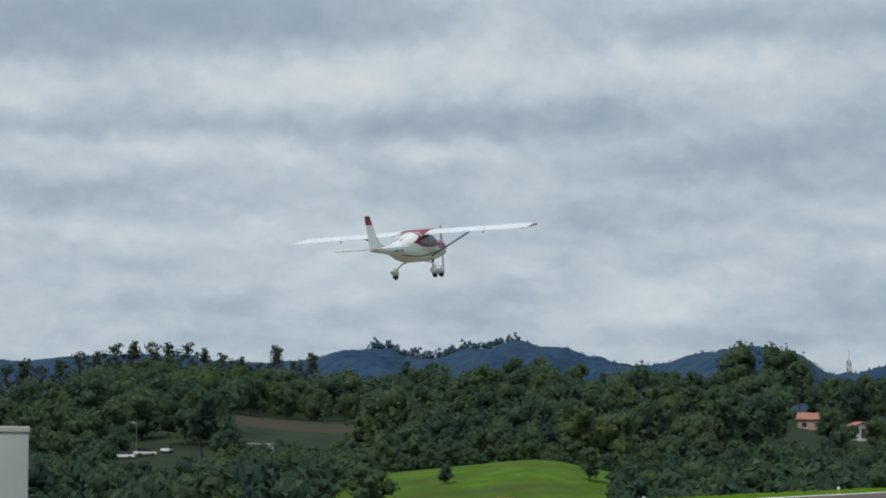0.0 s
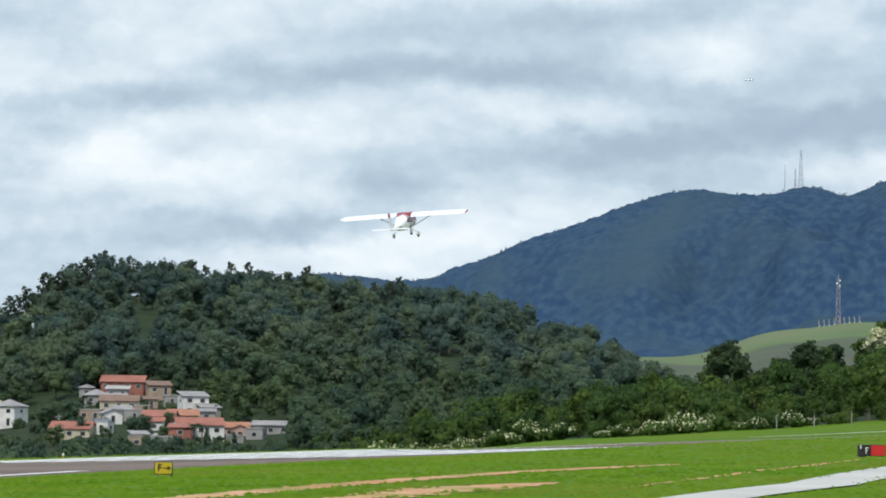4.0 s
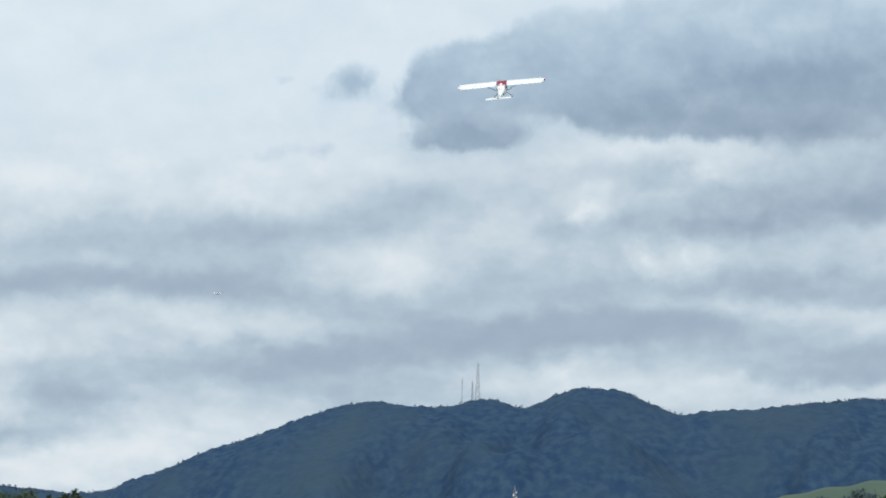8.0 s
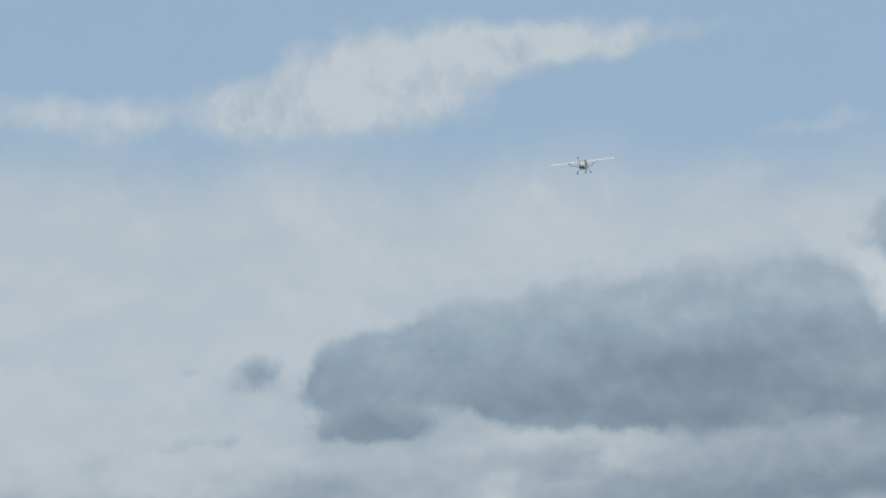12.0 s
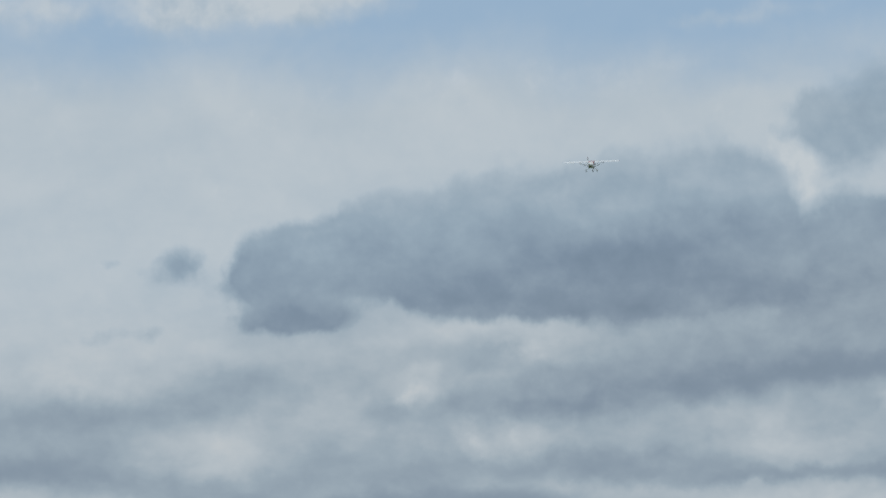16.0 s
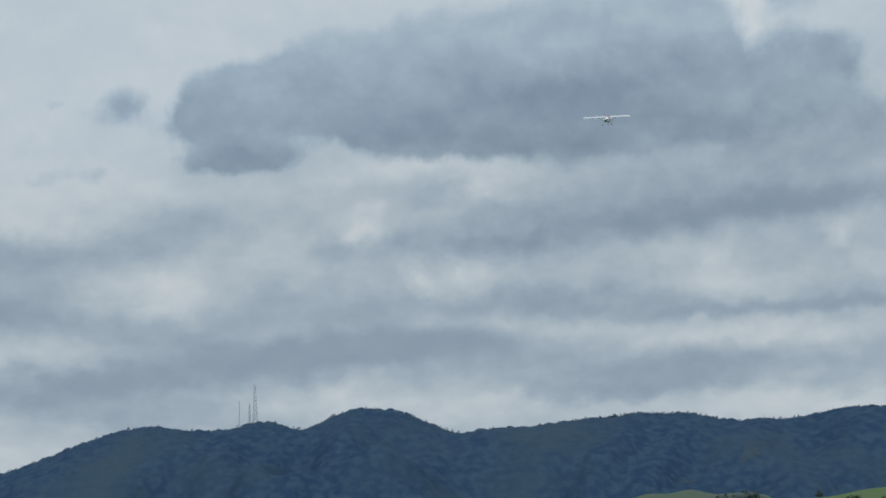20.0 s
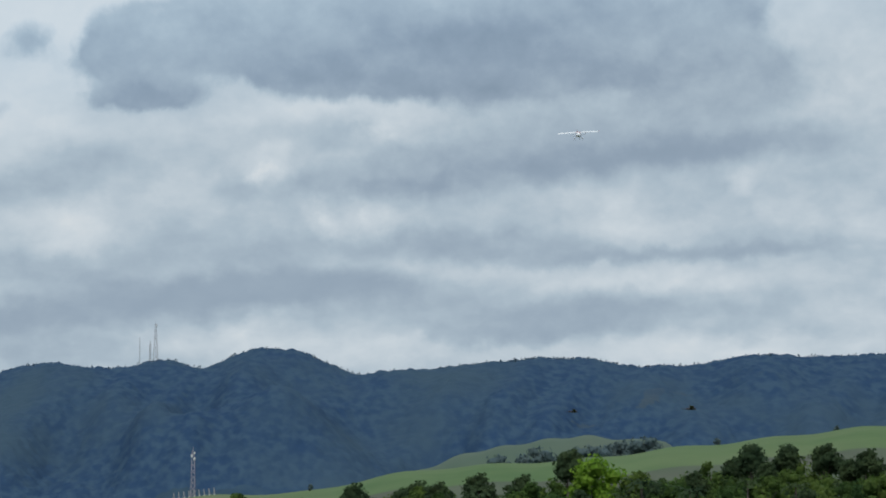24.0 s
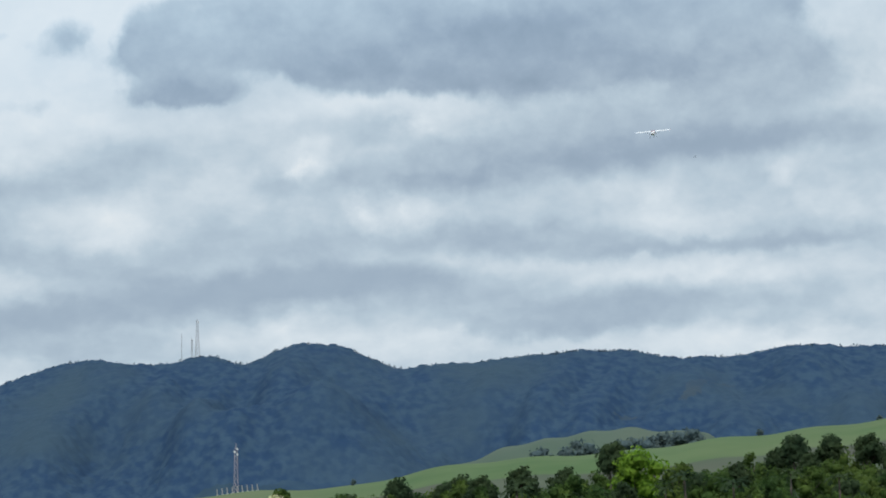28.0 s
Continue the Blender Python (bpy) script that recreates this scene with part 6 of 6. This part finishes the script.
# pale taxiways and red dirt
def lay(name, rows, mat, lift, label, category, seed=0.0, rough_edge=0.0, shift=0.0):
    """A surface laid on the ground along a centre line: bearing, distance, width."""
    pts = []
    for (a0, r0, w0), (a1, r1, w1) in zip(rows, rows[1:]):
        for q in range(12):
            t = q / 12
            pts.append((a0 + (a1 - a0) * t, r0 + (r1 - r0) * t, w0 + (w1 - w0) * t))
    pts.append(rows[-1])
    centre = [Vector((r * math.sin(radians(a)), r * math.cos(radians(a)), 0)) for a, r, w in pts]
    verts, faces = [], []
    for k, (c, (a, r, w)) in enumerate(zip(centre, pts)):
        run = (centre[min(k + 1, len(pts) - 1)] - centre[max(k - 1, 0)]).normalized()
        side = Vector((run.y, -run.x, 0))
        for q in range(5):
            edge = 1 + (rough_edge * noise.noise((k * 0.55, seed + (q > 2) * 5, 0.0)) if q in (0, 4) else 0)
            p = c + side * (w * (q / 4 - 0.5) * edge + shift)
            verts.append((p.x, p.y, float(land_xy(p.x, p.y)) + lift))
        if k:
            for q in range(4):
                b = (k - 1) * 5 + q
                faces.append((b, b + 1, b + 6, b + 5))
    return tagged(new(name, mesh_from(name, verts, faces, [mat], flat=False)), label, category, kind="structure")


ROAD = [(-12, 56, 2.3), (-8, 65, 2.3), (-4.5, 76, 2.4), (0.44, 105, 2.4), (1.26, 116, 2.5), (2.08, 127, 2.6), (2.69, 136, 2.7), (5.2, 206, 3.2), (7, 300, 3.4)]
TRACK = [(-13.16, 84.5, 0.93), (-11.77, 89, 1.4), (-10.27, 94, 1.6), (-8.55, 100.5, 1.6), (-6.99, 107.5, 1.4), (-5.44, 115, 1.2), (-3.9, 122, 1.2), (-2.18, 130, 0.69)]
PATCH = [(-9.48, 84.5, 0.23), (-8.54, 89, 1.3), (-7.51, 93.5, 2.2), (-6.47, 98, 3.1), (-5.44, 101.5, 2.2), (-4.41, 105, 0.45)]
lay("service_road", ROAD, M["road"], 0.05, "narrow pale concrete service road crossing the grass", "road")
lay("far_strip", [(-0.9, 330, 3), (1.0, 330, 3), (4.0, 330, 3)], M["concrete"], 0.05, "pale concrete strip before the thicket", "taxiway")
lay("dirt_track", TRACK, M["dirt"], 0.02, "bare red dirt track in the grass", "dirt", 1.0, 0.9)
lay("dirt_patch", PATCH, M["dirt"], 0.02, "pale worn dirt patch in the grass", "dirt", 3.0, 1.2)
lay("dirt_verge", [(-9.0, 66, 0.1), (-7.0, 70, 0.45), (-4.4, 80, 0.45), (-2.6, 90, 0.1)], M["dirt"], 0.02, "scraped dirt verge beside the road", "dirt", 6.0, 1.0)
lay("worn_gravel", [(-3.2, 100, 0.1), (-1.6, 112, 0.4), (0.2, 130, 0.45), (1.6, 150, 0.1)], M["dirt"], 0.02, "thin worn gravel line in the grass", "gravel", 9.0, 2.0)

# grass tufts
def make_grass():
    g = np.random.RandomState(8)
    n = 60000
    az = g.uniform(-27, 9, n)
    r = 52 * (330 / 52) ** (g.uniform(0, 1, n) ** 1.15)
    t = np.radians(az - RUNWAY)
    d = r * np.sin(t)
    ok = (d > -57) | ((d < -91.5) & (d > -112) & (az < -6))
    for rows, wide in ((ROAD, 2.2), (TRACK, 1.3), (PATCH, 1.7)):
        q = np.interp(az, [a for a, _, _ in rows], [p for _, p, _ in rows], left=1e6, right=1e6)
        ok &= np.abs(r - q) > wide + 0.03 * r * (wide > 2)
    az, r = az[ok], r[ok]
    x, y = r * np.sin(np.radians(az)), r * np.cos(np.radians(az))
    z = land_xy(x, y)
    k = len(x)
    h, w = g.uniform(0.03, 0.1, k), g.uniform(0.1, 0.34, k)
    ring = [np.stack([x + w * np.cos(a), y + w * np.sin(a), z - 0.02], 1) for a in g.uniform(0, math.tau, k) + np.array([[0.0], [2.1], [4.2]])]
    V = np.stack(ring + [np.stack([x + g.normal(0, 0.03, k), y + g.normal(0, 0.03, k), z + h], 1)], 1).reshape(-1, 3)
    F = (np.arange(k)[:, None, None] * 4 + np.array([[0, 1, 3], [1, 2, 3], [2, 0, 3]])).reshape(-1, 3)
    me = mesh_from("grass", V, F, [M["blade"]], flat=False)
    tagged(new("grass", me), "short uneven yellow-green grass tufts on the airfield", "grass", kind="stuff")


make_grass()

# posts before the thicket
post = tagged(new("fence_post"), "slim grey concrete fence post before the thicket", "post", "fence posts")
bm = bmesh.new()
box(bm, -0.07, 0.07, -0.07, 0.07, -0.2, 1.5, 0.02)
part("shaft", bm, M["post_grey"], post)
bm = bmesh.new()
tube(bm, (0, 0, 1.5), (0, -0.25, 1.75), 0.05, 0.04, 6)
part("arm", bm, M["post_grey"], post)
for k, a in enumerate((-0.4, 0.28, 0.96, 1.64, 2.32, 3.0, 3.7, 4.4)):
    m = Matrix.Translation(at(a, 385)) @ pose(0, 0, 0, 0, 0, -a)
    if k:
        copy_thing(post, m)
    else:
        post.matrix_basis = m

# white building at the edge of the apron
shed = tagged(new("apron_building"), "plain white rendered building with a flat parapet", "building")
shed.matrix_basis = Matrix.Translation(at(-37.03, 60)) @ pose(0, 0, 0, 0, 0, 37.03)
zt = EYE.z + 60 * math.tan(radians(0.08)) - at(-37.03, 60).z
bm = bmesh.new()
box(bm, -9.0, 0.0, 0.0, 6.0, -0.4, zt - 0.12, 0.02)
part("wall_block", bm, WALLS["grey_white"], shed)
bm = bmesh.new()
box(bm, -9.06, 0.02, -0.03, 6.05, zt - 0.12, zt, 0.02)
part("coping", bm, M["concrete"], shed, "pale concrete coping")


# parked cars and a lamp post on the clearing below the ridge
def make_car():
    car = tagged(new("parked_car"), "white parked car on the clearing below the wood", "car", "parked cars")
    bm = bmesh.new()
    box(bm, -2.1, 2.1, -0.85, 0.85, 0.3, 0.85, 0.12)
    part("body", bm, M["white_paint"], car)
    bm = bmesh.new()
    loft(bm, [[Vector((x0, -w, z)), Vector((x1, -w, z)), Vector((x1, w, z)), Vector((x0, w, z))] for x0, x1, w, z in ((-1.5, 1.2, 0.8, 0.84), (-1.1, 0.6, 0.68, 1.4), (-1.05, 0.5, 0.64, 1.44))])
    part("cabin", bm, M["cabin_glass"], car, "dark glazed cabin")
    for x in (-1.3, 1.3):
        for y in (-0.8, 0.8):
            bm = bmesh.new()
            tube(bm, (x, y - 0.1, 0.31), (x, y + 0.1, 0.31), 0.31, 0.31, 14)
            part("wheel", bm, M["black"], car)
    return car


car = make_car()
for k, (a, r, turn) in enumerate(((-34.92, 590, 20), (-34.52, 594, 80), (-35.3, 586, -10))):
    m = Matrix.Translation(at(a, r)) @ pose(0, 0, 0, 0, 0, turn - a)
    if k:
        copy_thing(car, m)
    else:
        car.matrix_basis = m
pole = tagged(new("street_lamp"), "slim grey street lamp beside the parked cars", "lamp")
pole.matrix_basis = Matrix.Translation(at(-35.08, 596))
bm = bmesh.new()
tube(bm, (0, 0, -0.2), (0, 0, 6.0), 0.1, 0.07, 8)
part("post", bm, M["mast"], pole)
bm = bmesh.new()
tube(bm, (0, 0, 5.95), (-1.0, 0, 6.2), 0.05, 0.04, 6)
box(bm, -1.5, -0.95, -0.12, 0.12, 6.15, 6.28, 0.03)
part("lamp_head", bm, M["metal"], pole)


# ---------------------------------------------------------------- masts
def lattice(bm, h, base, top, bays, bar):
    c = lambda k, z: Vector(((base + (top - base) * z / h) * (1, 1, -1, -1)[k % 4] / 2, (base + (top - base) * z / h) * (1, -1, -1, 1)[k % 4] / 2, z))
    for k in range(4):
        tube(bm, c(k, -2), c(k, h), bar, bar * 0.8, 4)
        for b in range(bays):
            z0, z1 = h * b / bays, h * (b + 1) / bays
            tube(bm, c(k, z0), c(k + 1, z1), bar * 0.6, bar * 0.6, 3)
            tube(bm, c(k + 1, z0), c(k, z1), bar * 0.6, bar * 0.6, 3)


def make_mast(az, r, el_top, base, top, bays, bar, name, label, mat, dishes=0):
    thing = tagged(new(name), label, "mast", "masts")
    p = at(az, r)
    thing.matrix_basis = Matrix.Translation(p)
    h = EYE.z + r * math.tan(radians(el_top)) - p.z
    bm = bmesh.new()
    lattice(bm, h, base, top, bays, bar)
    part("lattice", bm, mat, thing, "steel lattice")
    bm = bmesh.new()
    tube(bm, (0, 0, h), (0, 0, h + 3), bar * 1.2, bar * 0.5, 6)
    part("aerial", bm, mat, thing)
    for k in range(dishes):
        bm = bmesh.new()
        z = h * (0.97 - 0.06 * k)
        tube(bm, (top * 0.4 * (-1) ** k, -top * 0.6, z), (top * 0.6 * (-1) ** k, -top * 0.9, z), bar * 4, bar * 5, 10)
        part("dish", bm, M["wall_white"], thing, "white aerial drum")
    return thing


make_mast(0.0, 4230, 5.27, 7.0, 1.8, 9, 0.26, "radio_mast", "tall grey lattice radio mast on the mountain top", M["mast"], 1)
make_mast(-0.1, 4230, 4.92, 2.2, 1.6, 5, 0.3, "radio_mast", "short dark lattice mast on the mountain top", M["mast"])
make_mast(-0.29, 4230, 5.0, 1.2, 0.8, 8, 0.14, "radio_mast", "thin faint mast on the mountain top", M["mast"])
make_mast(0.7, 1720, 2.93, 2.6, 1.3, 8, 0.13, "telephone_mast", "red and white lattice telephone mast on the pasture", M["mast_red"], 3)
make_mast(-18.72, 4150, 1.92, 3.0, 1.5, 5, 0.22, "radio_mast", "small mast on the distant blue hill", M["mast"])
make_mast(-20.5, 4150, 1.55, 3.0, 1.5, 5, 0.22, "radio_mast", "small mast on the distant blue hill", M["mast"])
make_mast(-22.02, 905, 1.42, 1.2, 0.9, 8, 0.09, "telephone_mast", "grey telephone mast rising out of the trees", M["mast"], 3)
slab = tagged(new("concrete_frame"), "pale leaning concrete slab frame beside the telephone mast", "frame", "row of slabs by the mast")
bm = bmesh.new()
box(bm, -0.24, 0.24, -0.4, 0.4, -0.5, 3.6, 0.05)
part("slab", bm, WALLS["grey"], slab)
bm = bmesh.new()
box(bm, -0.6, 0.6, -0.7, 0.7, -0.6, 0.3, 0.05)
part("footing", bm, M["concrete"], slab)
for k in range(9):
    a = 0.36 + 0.092 * k
    m = Matrix.Translation(at(a, 1715)) @ pose(0, 0, 0, 0, -6, -a)
    if k:
        copy_thing(slab, m)
    else:
        slab.matrix_basis = m



PLANE_ROWS = [  # seconds, bearing, elevation, distance, heading, pitch, bank
    (0, -29.992, 3.695, 109.3, -7.95, 5.30, -3.06), (0.5, -25.366, 3.584, 121.5, -5.00, 5.69, -3.82), (1, -21.506, 3.518, 133.7, -2.05, 6.08, -2.84),
    (1.5, -18.216, 3.469, 146.4, -0.56, 6.41, -2.29), (2, -15.378, 3.501, 159.2, 0.93, 6.75, -1.73), (2.5, -12.920, 3.567, 173.2, 2.43, 6.42, -3.93),
    (3, -10.812, 3.673, 187.2, 3.92, 6.09, -6.13), (3.5, -8.948, 3.809, 200.9, 5.15, 9.09, -4.92), (4, -7.299, 4.014, 214.7, 6.39, 12.09, -3.69),
    (4.5, -5.879, 4.497, 228.2, 7.87, 14.89, -6.19), (6.5, -1.653, 7.522, 281.3, 6.81, 22.17, -1.12), (7, -0.922, 8.480, 294.6, 6.88, 23.32, -2.67),
    (7.5, -0.246, 9.484, 307.0, 6.59, 24.93, -3.72), (8, 0.398, 10.439, 319.4, 6.29, 26.53, -4.78), (8.5, 0.957, 11.319, 331.8, 7.16, 27.04, -3.84),
    (9, 1.456, 12.171, 344.2, 8.03, 26.60, -2.89), (9.5, 1.901, 12.901, 355.6, 8.50, 24.30, -4.02), (10, 2.318, 13.502, 367.0, 9.00, 21.50, -5.15),
    (10.5, 2.697, 13.954, 378.0, 10.00, 19.30, -4.92), (11, 3.063, 14.236, 389.0, 11.00, 17.50, -4.70), (11.5, 3.468, 14.341, 400.0, 11.33, 15.80, -4.47),
    (12, 3.752, 14.337, 411.0, 11.67, 14.70, -4.25), (12.5, 3.976, 14.187, 420.9, 12.00, 13.50, -3.64), (14.5, 4.842, 13.100, 460.4, 13.00, 12.50, -1.19),
    (15, 5.035, 12.843, 470.2, 13.10, 12.20, -0.57), (15.5, 5.191, 12.586, 480.1, 13.20, 11.90, 0.04), (16, 5.352, 12.314, 490.0, 13.30, 11.60, 0.65),
    (16.5, 5.505, 12.042, 501.5, 13.40, 11.30, 0.53), (17, 5.667, 11.751, 513.0, 13.50, 11.00, 0.41), (17.5, 5.802, 11.425, 524.5, 13.50, 11.00, 0.29),
    (18, 5.959, 11.146, 536.0, 13.50, 11.00, 0.18), (18.5, 6.141, 10.866, 547.5, 13.50, 11.00, 0.06), (19, 6.320, 10.572, 559.0, 13.50, 11.00, -0.06),
    (19.5, 6.483, 10.320, 570.5, 13.50, 11.00, -0.18), (20, 6.638, 10.115, 582.0, 13.50, 11.00, -0.30), (20.5, 6.825, 9.880, 594.2, 13.45, 11.00, -0.54),
    (22.5, 7.468, 9.110, 643.2, 13.25, 11.00, -1.52), (23, 7.598, 8.975, 655.5, 13.20, 11.00, -1.76), (23.5, 7.735, 8.876, 667.8, 13.15, 11.00, -2.01),
    (24, 7.834, 8.798, 680.0, 13.10, 11.00, -2.25), (24.5, 7.941, 8.734, 693.5, 13.05, 11.00, -2.41), (25, 8.023, 8.706, 707.0, 13.00, 11.00, -2.56),
    (25.5, 8.120, 8.688, 720.5, 13.00, 11.00, -2.72), (26, 8.207, 8.677, 734.0, 13.00, 11.00, -2.88), (26.5, 8.263, 8.677, 747.5, 13.00, 11.00, -3.03),
    (27, 8.347, 8.674, 761.0, 13.00, 11.00, -3.19), (27.5, 8.423, 8.653, 774.5, 13.00, 11.00, -3.34), (28, 8.490, 8.657, 788.0, 13.00, 11.00, -3.50),
]


JET_ROWS = [(0, 2.9, 6.66), (4, -0.965, 6.568), (8, -4.847, 6.497), (14, -10.65, 6.39), (28, -24.2, 6.14)]


def motions():
    walk(aircraft, [(t, Matrix.Translation(EYE + ray(a, e) * r) @ pose(0, 0, 0, 0, 0, -hd) @ pose(0, 0, 0, pitch) @ pose(0, 0, 0, 0, bank))
                    for t, a, e, r, hd, pitch, bank in PLANE_ROWS])
    # the propeller turns a little less than a quarter each thirtieth of a second
    walk(propeller, [(k / 30, pose(0, 2.42, -0.59, 0, (k * 77) % 360, 0)) for k in range(0, 841)])
    walk(jet, [(t, Matrix.Translation(EYE + ray(a, e) * 4200) @ pose(0, 0, 0, 0, 0, 86 - a)) for t, a, e in JET_ROWS])
    # two swallows dart by, straight and level
    walk(swallow_far, [(t, Matrix.Translation(EYE + ray(a, e) * 240) @ pose(0, 0, 0, 0, 0, -a - turn)) for t, a, e, turn in
                       ((0, 52, 9, -60), (20, 30, 8.4, -40), (25.6, 18, 7.6, -20), (26.4, 13.9, 7.3, 30), (26.8, 8.26, 7.28, 80), (27.2, 8.59, 7.58, 80), (27.6, 8.9, 7.99, 80), (28, 9.26, 8.17, 80))])
    # an insect crosses close by
    walk(insect, [(t, Matrix.Translation(EYE + Vector(p)) @ pose(0, 0, 0, 40, 0, -75)) for t, p in
                  ((0, (-9, -6, -0.6)), (6.5, (-3.6, 1.6, -0.4)), (7.0, tuple(ray(-3.01, 7.85) * 3)), (7.5, (3.4, 4.4, 1.1)), (12, (9, -4, 1.6)), (28, (14, -9, 2.0)))])
    for bird, az, el, r, speed in ((swallow_low, 7.694, 3.657, 50.0, 18.0), (swallow_high, 9.855, 3.694, 42.0, 29.0)):
        here, run = EYE + ray(az, el) * r, ray(az + 90, 0)
        walk(bird, [(t, Matrix.Translation(here + run * speed * (t - 24)) @ pose(0, 0, 0, 0, 0, -az - 90)) for t in (0, 12, 23, 24, 25, 28)])


motions()
